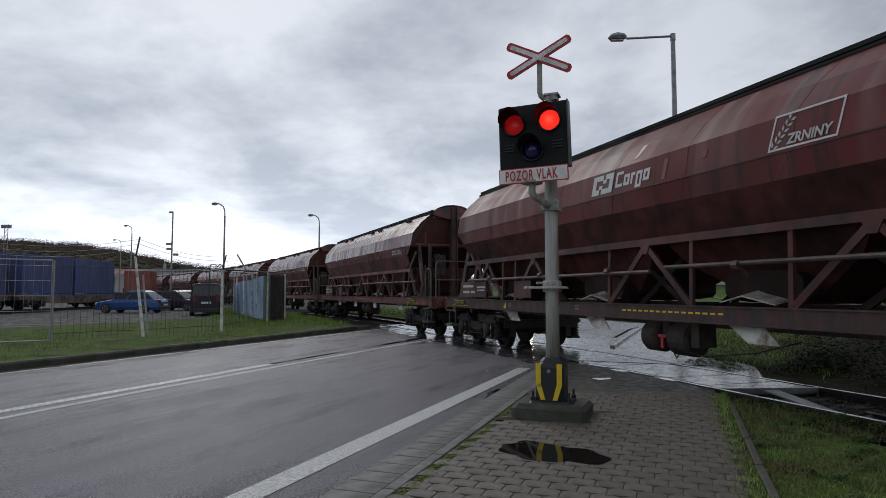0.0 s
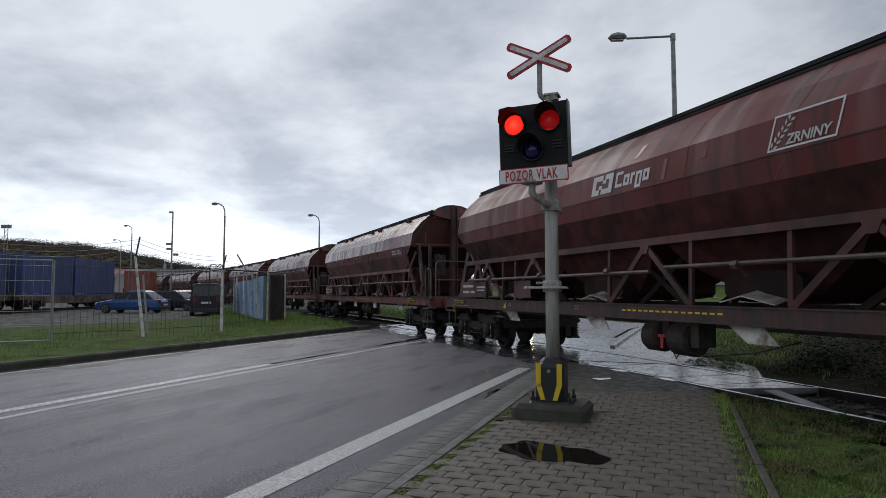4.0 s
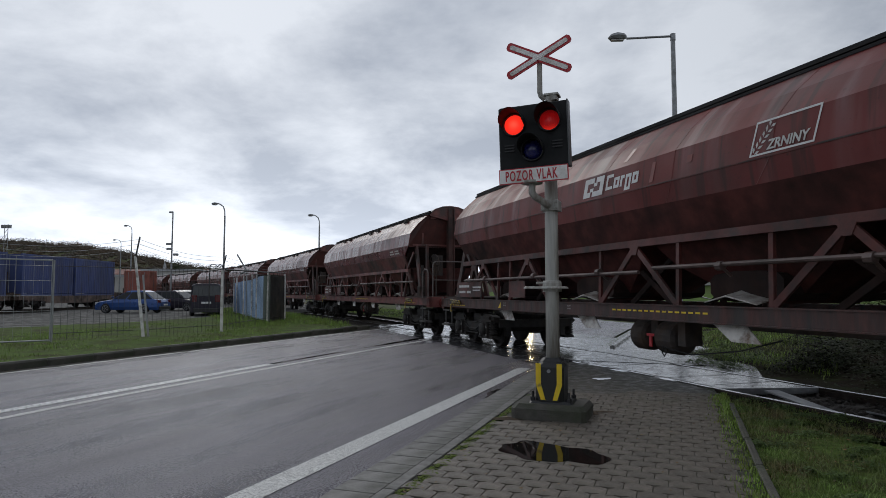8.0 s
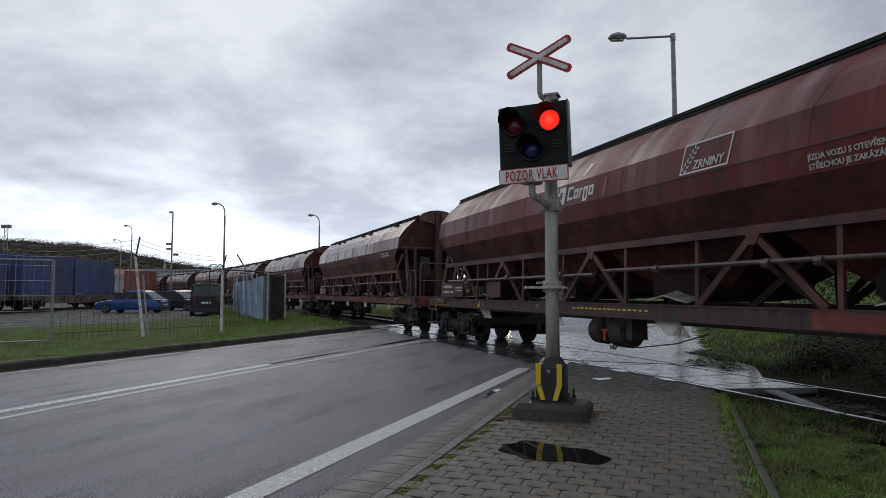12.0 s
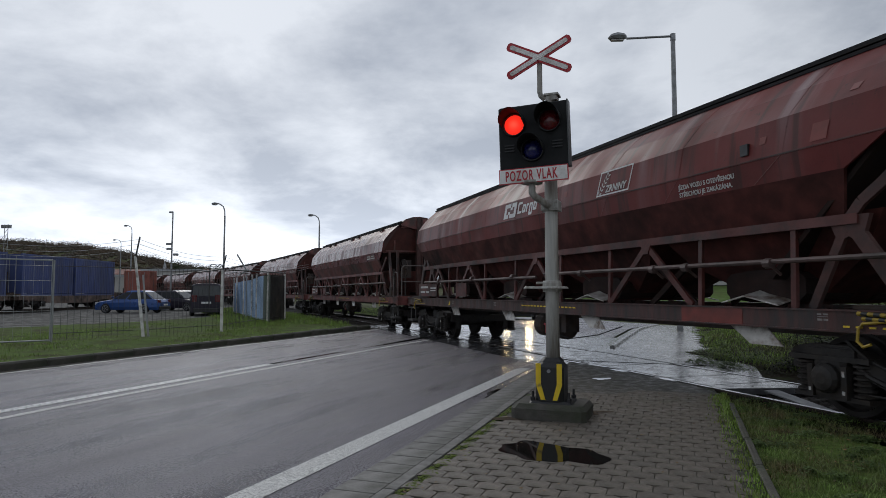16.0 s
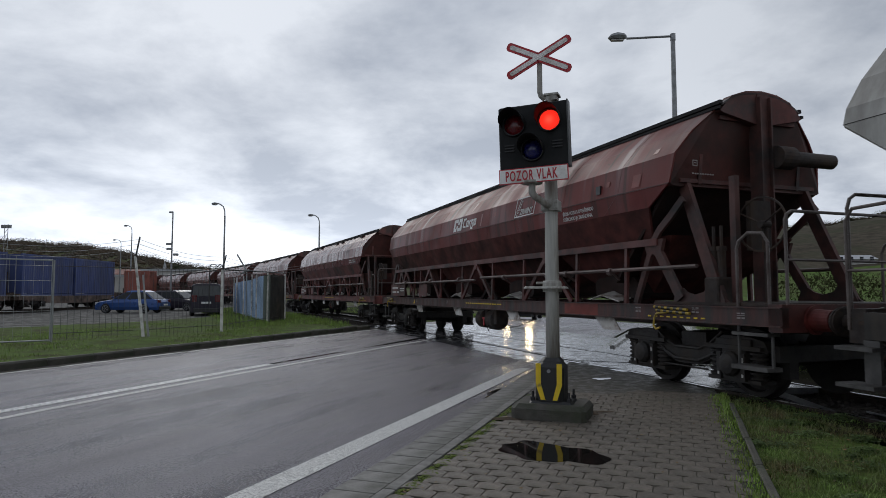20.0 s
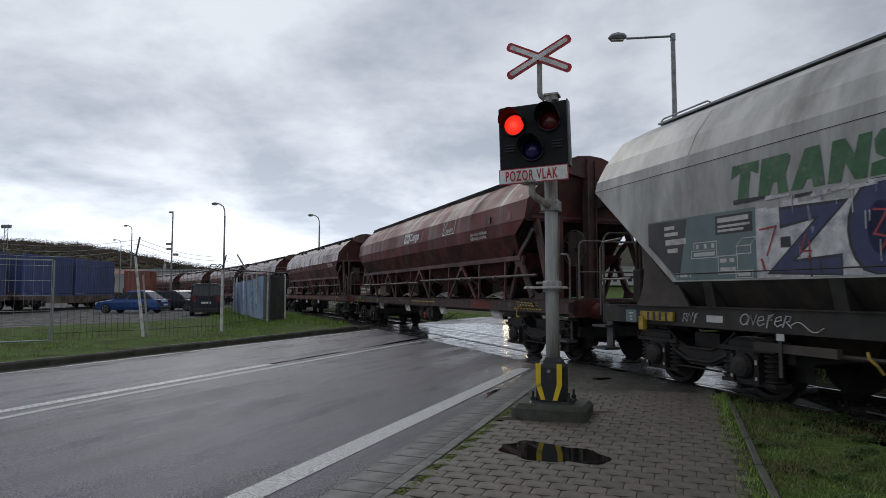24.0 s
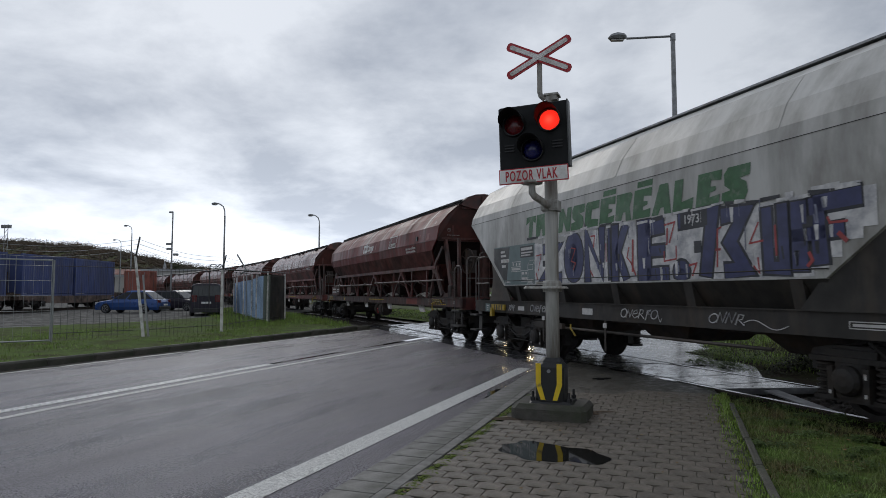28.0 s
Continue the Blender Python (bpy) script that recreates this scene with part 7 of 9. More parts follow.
def fence():
    fence_post(-8.72, 18.6, 2.40, -0.34, 0, arm=0.58, d=0.07)
    fence_post(-7.48, 21.5, 2.11, -0.02, 0.0, arm=0.5, d=0.085)
    fence_post(-7.48, 30.0, 2.2, -0.02, 0.0)
    fence_post(-10.42, 16.95, 2.20, 0, 0, d=0.045, mt=WIRE_GALV, label="grey steel tube fence post")
    fence_post(-8.64, 18.75, 1.86, -0.25, 0, d=0.05, mt=WIRE_GALV, label="grey steel post beside the leaning concrete one")
    line = thing("fence", "steel bar and mesh fence along the verge", "fence")
    # framed mesh panels
    def mesh_panel(a, b, z0, z1, rails, label, mt, pitch=0.155, r=0.005, frame=0.0):
        a, b = Vector(a), Vector(b)
        f = new("fence_panel")
        f.parent = line
        f["label"] = label
        d = b - a
        L = d.length
        if frame:
            bm = B()
            tube(bm, [(a.x, a.y, z0), (a.x, a.y, z1), (b.x, b.y, z1), (b.x, b.y, z0), (a.x, a.y, z0)], frame, 8)
            part("frame", bm, WIRE_GALV, f)
        n = int(L / pitch)
        for zz in rails:
            bm = B()
            rod(bm, (a.x, a.y, zz), (b.x, b.y, zz), r * 2.0, 5)
            part("rail", bm, mt, f)
        bm = B()
        for i in range(1, n):
            p = a + d * i / n
            rod(bm, (p.x, p.y, z0), (p.x, p.y, z1), r, 4)
        o = part("wire_mesh", bm, mt, f)
        o["kind"] = "stuff"
        return f
    mesh_panel((-13.35, 14.66), (-10.45, 16.92), 0.12, 2.25, (0.5, 0.9, 1.3, 1.7, 2.1), "grey framed wire mesh gate panel", WIRE_GALV, 0.2, 0.003, 0.024)
    mesh_panel((-10.39, 16.98), (-8.95, 18.5), 0.12, 2.15, (0.3, 2.1), "dark steel bar fence panel", WIRE)
    mesh_panel((-8.70, 18.75), (-7.53, 21.45), 0.10, 2.15, (0.3, 2.1), "dark steel bar fence panel", WIRE)
    mesh_panel((-7.45, 21.6), (-7.5, 29.9), 0.10, 2.15, (0.3, 2.1), "dark steel bar fence panel", WIRE)
    # barbed wires from arm to arm
    for k in range(3):
        z1, z2 = 2.95 - 0.14 * k, 2.58 - 0.125 * k
        a, b = Vector((-8.95, 18.6, z1)), Vector((-7.42, 21.5, z2))
        bm = B()
        pts = [a + (b - a) * t + Vector((0, 0, -0.14 * math.sin(math.pi * t))) for t in span(0, 1, 10)]
        tube(bm, pts, 0.006, 4)
        tagged(part("barbed_wire", bm, WIRE_GALV), "sagging barbed wire between fence arms", "wire", "barbed wires")
        a2 = Vector((-11.5, 15.6, z1 - 0.3))
        bm = B()
        tube(bm, [a + (a2 - a) * t + Vector((0, 0, -0.16 * math.sin(math.pi * t))) for t in span(0, 1, 10)], 0.006, 4)
        tagged(part("barbed_wire", bm, WIRE_GALV), "sagging barbed wire between fence arms", "wire", "barbed wires")
        bm = B()
        c = Vector((-6.6, 31.0, 2.75 - 0.1 * k))
        tube(bm, [b + (c - b) * t + Vector((0, 0, -0.25 * math.sin(math.pi * t))) for t in span(0, 1, 10)], 0.006, 4)
        tagged(part("barbed_wire", bm, WIRE_GALV), "sagging barbed wire between fence arms", "wire", "barbed wires")
    # bent pipe and leaning strut at the gate corner
    bm = B()
    tube(bm, [(-8.04, 21.8, 1.0), (-8.04, 21.8, 2.25), (-7.98, 21.8, 2.355), (-7.86, 21.8, 2.355), (-7.77, 21.8, 2.275), (-7.70, 21.8, 2.355), (-7.55, 21.6, 2.31), (-7.46, 21.5, 2.2)], 0.018, 6)
    tagged(part("bent_pipe", bm, WIRE), "thin bent steel pipe at the fence corner", "pipe")
    bm = B()
    bar(bm, (-10.95, 33.6, 3.4), (-10.4, 33.6, 2.5), 0.07, 0.07)
    bar(bm, (-10.85, 33.6, 2.3), (-10.3, 33.6, 2.6), 0.05, 0.05)
    quad_box(bm, -10.44, -10.39, 33.57, 33.63, 0.0, 2.6)
    tagged(part("gate_strut", bm, WIRE_GALV), "grey leaning steel strut by the sheet fence", "post")
    # top bar over the sheet fence
    bm = B()
    rod(bm, (-7.42, 21.6, 2.16), (-7.5, 29.9, 2.3), 0.03, 6)
    tagged(part("top_bar", bm, WIRE), "dark steel bar along the fence top", "bar")


fence()


def sheet_fence():
    f = thing("sheet_fence", "weathered blue corrugated sheet fence with white posts", "fence")
    a, b = Vector((-13.4, 40.87)), Vector((-7.55, 27.6))
    d = (b - a).normalized()
    n = Vector((d.y, -d.x))
    L = (b - a).length
    mats = [BLUE_SHEET, BLUE_SHEET, BLUE_SHEET, BLUE_SHEET, BLUE_SHEET, BLUE_SHEET, BLUE_SHEET, GREEN_SHEET]
    k = len(mats)
    rnd = random.Random(4)
    for i in range(k):
        p0, p1 = a + d * (L * i / k), a + d * (L * (i + 1) / k - 0.05)
        m2 = 14
        bm = B()
        pts = [p0 + (p1 - p0) * (j / m2) + n * (0.03 if j % 2 else -0.03) for j in range(m2 + 1)]
        top = 2.02 + rnd.uniform(-0.05, 0.05) + 0.12 * i / k
        loft(bm, [[(p.x, p.y, z) for p in pts] + [(p.x - n.x * 0.012, p.y - n.y * 0.012, z) for p in reversed(pts)] for z in (0.12, top)])
        part("sheet", bm, mats[i], f)
    for i in (0, 1, 3, 5, 6, 8):
        p = a + d * (L * i / k) + n * 0.08
        bm = B()
        quad_box(bm, p.x - 0.03, p.x + 0.03, p.y - 0.03, p.y + 0.03, 0, 2.3)
        part("post", bm, POST_WHITE, f)
    bm = B()
    loft(bm, [[(b.x, b.y, z), (-7.44, 29.7, z), (-7.44, 29.74, z), (b.x, b.y + 0.04, z)] for z in (0.1, 2.16)])
    part("dark_sheet", bm, DARK_SHEET, f, "dark weathered sheet")


sheet_fence()


def masts():
    # double-headed camera mast
    x, y = -33.5, 78.0
    m = thing("camera_mast", "tall steel mast with lantern and small boxes", "mast", m=pose(x, y, 0))
    bm = B()
    rod(bm, (0, 0, 0), (0, 0, 11.2), 0.12, 10, 0.08)
    part("pole", bm, GALV, m)
    bm = B()
    soft_box(bm, -0.45, 0.05, -0.15, 0.15, 11.2, 11.4, 0.05)
    part("lantern", bm, GALV, m)
    for z, dx in ((7.2, -0.4), (6.6, -0.35), (5.9, 0.5)):
        bm = B()
        soft_box(bm, dx - 0.3, dx + 0.3, -0.15, 0.15, z, z + 0.28, 0.04)
        part("box", bm, GALV, m)
    x, y = -104.0, 150.0
    m = thing("floodlight_mast", "far lattice mast with a bank of floodlights", "mast", m=pose(x, y, 0))
    bm = B()
    for dx in (-0.4, 0.4):
        rod(bm, (dx, 0, 0), (dx, 0, 17.5), 0.08, 6)
    for k in range(16):
        rod(bm, (-0.4, 0, k * 1.1), (0.4, 0, k * 1.1 + 1.1), 0.05, 4)
    part("pole", bm, GALV, m)
    bm = B()
    for k in range(4):
        quad_box(bm, -1.2 + k * 0.62, -0.72 + k * 0.62, -0.2, 0.2, 16.6, 17.4)
    part("lamps", bm, GALV, m)


masts()


def far_buildings():
    """Low sheds, station buildings and houses beyond the yard and across the line."""
    def block(name, label, x, y, w, d, h, roof_h, wall, roof, rz=0, win=0, rows=1, z=None):
        z0 = lie(x, y) if z is None else z
        b = thing(name, label, "building", "far buildings", m=pose(x, y, z0 - 0.2, 0, 0, rz))
        bm = B()
        quad_box(bm, -w / 2, w / 2, -d / 2, d / 2, 0, h)
        part("wall", bm, wall, b)
        bm = B()
        if roof_h > 0:
            loft(bm, [[(-w / 2 - 0.3, -d / 2 - 0.4, h), (-w / 2 - 0.3, 0, h + roof_h), (-w / 2 - 0.3, d / 2 + 0.4, h)], [(w / 2 + 0.3, -d / 2 - 0.4, h), (w / 2 + 0.3, 0, h + roof_h), (w / 2 + 0.3, d / 2 + 0.4, h)]])
        else:
            quad_box(bm, -w / 2 - 0.3, w / 2 + 0.3, -d / 2 - 0.3, d / 2 + 0.3, h, h + 0.35)
        part("roof", bm, roof, b)
        for r in range(rows):
            for i in range(win):
                xx = -w / 2 + w * (i + 0.5) / win
                bm = B()
                zz = 1.0 + r * 2.8
                quad_box(bm, xx - 0.5, xx + 0.5, -d / 2 - 0.04, -d / 2 + 0.03, zz, zz + 1.3)
                part("window", bm, GLASS, b)
        return b
    block("shed", "long low white shed behind the railway yard", -62, 118, 46, 10, 4.3, 0, PLASTER, ROOF_GREY, 4, 14)
    block("shed", "low grey roofed shed behind the car park", -56, 132, 30, 9, 5.2, 1.2, PLASTER, ROOF_TILE, 4, 8)
    block("shed", "long flat white building behind the wagons", -49.5, 118, 9.5, 8, 5.3, 0, PLASTER, ROOF_GREY, 4, 9, z=0.1)
    block("house", "white village house with a red roof on the slope", -108, 235, 14, 10, 5, 4, PLASTER, ROOF_TILE, 15, 4, 2)
    block("shed", "pale roofed hall on the slope across the railway", 121, 188, 11, 8, 1.6, 1.4, PLASTER, ROOF_GREY, -8, 4, z=9.6)
    block("hall", "long white hall on the slope across the railway", 52, 172, 46, 10, 4.6, 0, PLASTER, ROOF_GREY, -8, 12, z=3.4)
    block("house", "small pale house across the railway", 150, 205, 8, 7, 3.0, 2.0, PLASTER, ROOF_GREY, 10, 4, z=11.5)
    # church spire on the skyline
    sp = thing("church_tower", "distant pointed church spire on the skyline", "church", m=pose(-132, 300, 6))
    bm = B()
    quad_box(bm, -1.0, 1.0, -1.0, 1.0, 0, 6)
    part("tower", bm, PLASTER, sp)
    bm = B()
    rod(bm, (0, 0, 6), (0, 0, 10), 1.2, 8, 0.05)
    part("spire", bm, ROOF_GREY, sp)


far_buildings()


# ---------------------------------------------------------------- woods, hedges, grass
WOOD_LEAF = mat("autumn_wood_foliage", (0.082, 0.070, 0.054), 0.95, vary=0.3, scale=0.5, second=(0.090, 0.060, 0.036), sec_scale=0.05, sec_lo=0.42, sec_hi=0.62, island=0.13, rough_vary=0)
HILL_BROWN = mat("brown_winter_hillside", (0.078, 0.067, 0.050), 1.0, spec=0.05, vary=0.35, scale=0.35, second=(0.062, 0.064, 0.040), sec_scale=0.06, bump=0.4, bscale=1.2)
BARE_WOOD = mat("bare_brown_scrub", (0.085, 0.070, 0.054), 1.0, spec=0.05, vary=0.3, scale=0.6, second=(0.055, 0.060, 0.032), sec_scale=0.08, island=0.3, rough_vary=0)
MEADOW = mat("bright_wet_meadow", (0.090, 0.145, 0.036), 1.0, spec=0.1, vary=0.3, scale=0.5, second=(0.10, 0.12, 0.045), sec_scale=0.08, rough_vary=0)
BARK = mat("bark", (0.06, 0.05, 0.04), 0.9, vary=0.3, scale=12, bump=0.5)
LEAF = mat("tree_leaf", (0.035, 0.055, 0.02), 0.75, vary=0.3, scale=1.0, island=0.4, rough_vary=0)
IVY = mat("dark_ivy_leaf", (0.027, 0.033, 0.016), 0.8, spec=0.2, vary=0.3, scale=2.0, island=0.45, rough_vary=0)
BLADE = mat("grass_blade", (0.205, 0.315, 0.055), 0.6, vary=0.3, scale=1.6, second=(0.20, 0.17, 0.06), sec_scale=0.9, sec_lo=0.5, sec_hi=0.72, island=0.4, rough_vary=0)
NEAR_BLADE = mat("wet_verge_blade", (0.135, 0.215, 0.042), 0.65, vary=0.35, scale=2.2, second=(0.135, 0.100, 0.042), sec_scale=1.5, sec_lo=0.42, sec_hi=0.60, island=0.5, rough_vary=0)
WEED = mat("dull_green_weed_leaf", (0.075, 0.115, 0.035), 0.7, vary=0.3, scale=2.0, island=0.4, rough_vary=0, spec=0.25)
DEAD_LEAF = mat("fallen_leaf", (0.16, 0.10, 0.035), 0.7, vary=0.3, scale=3, island=0.5, rough_vary=0)
MOSS = mat("moss", (0.10, 0.135, 0.02), 0.95, vary=0.4, scale=20, bump=0.6, bscale=60, rough_vary=0)


def raw_object(name, verts, faces, material, label="", category="", kind="", parent=None):
    me = bpy.data.meshes.new(name)
    me.from_pydata([tuple(v) for v in verts], [], faces)
    me.materials.append(material)
    me.update()
    ob = new(name, me)
    if parent:
        ob.parent = parent
    return tagged(ob, label, category, "", kind)


def clump(verts, faces, c, r, rnd, n=7, flat=0.8):
    """A ragged clump: a lumpy closed form of few faces."""
    b = len(verts)
    rings = 3
    verts.append((c[0], c[1], c[2] + r * flat * rnd.uniform(0.8, 1.2)))
    for k in range(1, rings + 1):
        ph = math.pi * k / (rings + 1)
        for i in range(n):
            a = 2 * math.pi * (i + 0.5 * (k % 2)) / n
            q = r * rnd.uniform(0.7, 1.25)
            verts.append((c[0] + q * math.sin(ph) * math.cos(a), c[1] + q * math.sin(ph) * math.sin(a), c[2] + q * flat * math.cos(ph)))
    for i in range(n):
        j = (i + 1) % n
        faces.append((b, b + 1 + i, b + 1 + j))
        for k in range(rings - 1):
            p = b + 1 + k * n
            faces.append((p + i, p + n + i, p + n + j, p + j))


def sprays(verts, faces, c, r, rnd, n=9, fine=1.0):
    """Small ragged leaf sprays standing out of a crown."""
    for _ in range(n):
        a, h = rnd.uniform(0, 6.283), rnd.uniform(-0.3, 1.0)
        q = r * math.sqrt(max(0.05, 1 - h * h)) * rnd.uniform(0.7, 1.25)
        x, y, z = c[0] + q * math.cos(a), c[1] + q * math.sin(a), c[2] + r * h * rnd.uniform(0.9, 1.5)
        s = r * rnd.uniform(0.16, 0.38) * fine
        b = len(verts)
        for _k in range(3):
            verts.append((x + rnd.uniform(-s, s), y + rnd.uniform(-s, s), z + rnd.uniform(-s, s) * 1.3))
        faces.append((b, b + 1, b + 2))


def hills():
    """Wooded ridges on the horizon, with their trees."""
    rnd = random.Random(11)

    def ridge(name, prof, D, D0, label, tree_r, step, dens, cover=None, leaf=None, meadow=0.0):
        """prof: (bearing as x over y, height over the eye as z over y) along the crest."""
        xs = [p[0] for p in prof]
        hs = [p[1] for p in prof]
        us = span(xs[0], xs[-1], 60)
        rows = []
        for j, f in enumerate(span(0, 1, 10)):
            rows.append(f)

        def height(u, f):
            y = D0 + (D - D0) * f
            crest = float(np.interp(u, xs, hs)) * D
            return (u * y, y, crest * (math.sin(f * math.pi / 2) ** 1.6) + 1.5 * noise.noise((u * 30, f * 6, 3)) * f - 1.5)
        verts, faces = [], []
        for u in us:
            for f in rows + [1.15, 1.5]:
                if f <= 1:
                    verts.append(height(u, f))
                else:
                    x, y, z = height(u, 1.0)
                    verts.append((u * D * f, D * f, z * (1.6 - f)))
        nv = len(rows) + 2
        for i in range(len(us) - 1):
            for j in range(nv - 1):
                faces.append((i * nv + j, (i + 1) * nv + j, (i + 1) * nv + j + 1, i * nv + j + 1))
        hill = raw_object(name, verts, faces, cover or EARTH, label, "hill", "structure")
        if meadow:
            hill.data.materials.append(MEADOW)
            for k, pl in enumerate(hill.data.polygons):
                pl.material_index = 1 if (k % (nv - 1)) < meadow else 0
        tv, tf = [], []
        for u in np.arange(xs[0], xs[-1], step):
            for f in ((1.0, 0.985, 0.96, 0.93, 0.9, 0.86, 0.82, 0.77, 0.72, 0.66, 0.6, 0.53, 0.46) if not meadow else (1.0, 0.99, 0.975, 0.96, 0.94, 0.92)):
                if rnd.random() > dens:
                    continue
                uu, ff = u + rnd.uniform(-step, step), min(1.0, f + rnd.uniform(-0.04, 0.04))
                x, y, z = height(uu, ff)
                r = tree_r * rnd.uniform(0.6, 1.3)
                clump(tv, tf, (x, y, z + r * 0.3), r * 0.5, rnd)
                sprays(tv, tf, (x, y, z + r * 0.4), r * 0.9, rnd, 56, 0.40)
                if rnd.random() < 0.6:
                    clump(tv, tf, (x + rnd.uniform(-r, r), y, z + r * rnd.uniform(0.3, 0.7)), r * 0.3, rnd, 6)
        raw_object("woodland", tv, tf, leaf or WOOD_LEAF, "autumn woodland covering the far hillside", "trees", "stuff")
    e = 1.395
    ridge("hill", [(-1.0, 0.088), (-0.75, 0.086), (-0.70, 0.083), (-0.64, 0.078), (-0.58, 0.076), (-0.537, 0.070), (-0.463, 0.055), (-0.421, 0.046), (-0.352, 0.036), (-0.2, 0.022), (0.1, 0.022)], 420, 190, "long wooded hill in dull autumn colours", 2.1, 0.0042, 0.97)
    ridge("hill", [(0.05, 0.025), (0.12, 0.05), (0.25, 0.075), (0.38, 0.090), (0.45, 0.098), (0.52, 0.108), (0.60, 0.111), (0.66, 0.119), (0.70, 0.127), (0.78, 0.130), (0.90, 0.12), (1.1, 0.10), (1.4, 0.09)], 300, 130, "brown hillside with bare trees across the railway", 1.3, 0.0028, 0.85, HILL_BROWN, BARE_WOOD, 3)


def far_hedge():
    """A dark row of bushes along the far side of the field."""
    rnd = random.Random(52)
    v, f = [], []
    for k in range(170):
        t = k / 169
        x, y = 52 + 70 * t, 97 + 4 * t + rnd.uniform(-1, 1)
        for z in (-0.9, 0.6, 2.0, 3.2):
            sprays(v, f, (x + rnd.uniform(-0.6, 0.6), y, z + rnd.uniform(-0.3, 0.5)), rnd.uniform(0.5, 1.0), rnd, 26)
    raw_object("far_hedge", v, f, HEDGE, "dark bare hedge beyond the railway", "hedge", "stuff")


HEDGE = mat("dark_bare_hedge", (0.074, 0.082, 0.036), 0.95, spec=0.05, vary=0.3, scale=2.0, island=0.3, rough_vary=0)
far_hedge()


def tree(x, y, h, spread, seed, label, leaves=900, base=None, lean=0.0, z0=None):
    rnd = random.Random(seed)
    z = lie(x, y) if z0 is None else z0
    t = thing("tree", label, "tree", "trees", m=pose(x, y, z - 0.05))
    bm = B()
    tube_pts = [(0, 0, 0), (0.05 * h * lean, 0, h * 0.25), (0.1 * h * lean, 0.02 * h, h * 0.55)]
    rod(bm, tube_pts[0], tube_pts[1], 0.035 * h * 0.5, 8, 0.012 * h)
    rod(bm, tube_pts[1], tube_pts[2], 0.012 * h, 8, 0.006 * h)
    limbs = []
    for k in range(9):
        a = k * 2.4
        s = Vector((0.06 * h * lean, 0, h * rnd.uniform(0.22, 0.5)))
        e = s + Vector((math.cos(a) * spread * rnd.uniform(0.4, 0.85), math.sin(a) * spread * rnd.uniform(0.4, 0.85), h * rnd.uniform(0.15, 0.42)))
        rod(bm, s, e, 0.007 * h, 5, 0.002 * h)
        limbs.append((s, e))
    part("trunk", bm, BARK, t)
    v, f = [], []
    for _ in range(leaves * 5):
        s, e = rnd.choice(limbs)
        c = s + (e - s) * rnd.uniform(0.45, 1.15) + Vector([rnd.gauss(0, spread * 0.15) for _ in range(3)])
        b = len(v)
        r = spread * rnd.uniform(0.025, 0.055)
        d1 = Vector([rnd.gauss(0, 1) for _ in range(3)]).normalized() * r
        d2 = Vector([rnd.gauss(0, 1) for _ in range(3)]).normalized() * r * 0.6
        v += [c - d1, c + d2, c + d1, c - d2]
        f.append((b, b + 1, b + 2, b + 3))
    o = raw_object("crown", v, f, LEAF, parent=t)
    return t


def leaf_bank(name, label, spots, n, size, material, seed, zfn, squash=0.6):
    """Low ivy and weeds: many small leaves over a bank."""
    rnd = random.Random(seed)
    v, f = [], []
    for _ in range(n):
        cx, cy, rx, ry, hh = rnd.choice(spots)
        x, y = cx + rnd.gauss(0, rx * 0.5), cy + rnd.gauss(0, ry * 0.5)
        fall = max(0.1, 1 - ((x - cx) / rx) ** 2 - ((y - cy) / ry) ** 2)
        z = zfn(x, y) + rnd.random() * hh * fall
        r = size * rnd.uniform(0.5, 1.3)
        a = rnd.uniform(0, 6.28)
        d1 = Vector((math.cos(a), math.sin(a), rnd.uniform(-0.4, 0.5))) * r
        d2 = Vector((-math.sin(a), math.cos(a), rnd.uniform(-0.4, 0.5))) * r * squash
        c = Vector((x, y, z))
        b = len(v)
        v += [c - d1, c + d2 * 0.8, c + d1 * 0.7, c - d2 * 0.8]
        f.append((b, b + 1, b + 2, b + 3))
    return raw_object(name, v, f, material, label, "plants", "stuff")


def grass(name, label, place, n, h0, h1, width, seed, material=None, bend=0.6):
    """Single blades; place(rnd) gives x, y, z or None."""
    rnd = random.Random(seed)
    v, f = [], []
    for _ in range(n):
        p = place(rnd)
        if p is None:
            continue
        x, y, z = p
        h = rnd.uniform(h0, h1) * (0.6 + 0.8 * max(0.0, 0.5 + noise.noise((x * 0.9, y * 0.9, 1.0))))
        a = rnd.uniform(0, 6.28)
        w = width * rnd.uniform(0.6, 1.3)
        dx, dy = math.cos(a), math.sin(a)
        k = h * bend * rnd.uniform(0.1, 1.2)
        b = len(v)
        sx, sy = -dy * w / 2, dx * w / 2
        v += [(x - sx, y - sy, z), (x + sx, y + sy, z), (x + dx * k * 0.35 + sx * 0.7, y + dy * k * 0.35 + sy * 0.7, z + h * 0.6), (x + dx * k * 0.35 - sx * 0.7, y + dy * k * 0.35 - sy * 0.7, z + h * 0.6), (x + dx * k, y + dy * k, z + h)]
        f += [(b, b + 1, b + 2, b + 3), (b + 3, b + 2, b + 4)]
    return raw_object(name, v, f, material or BLADE, label, "grass", "stuff")


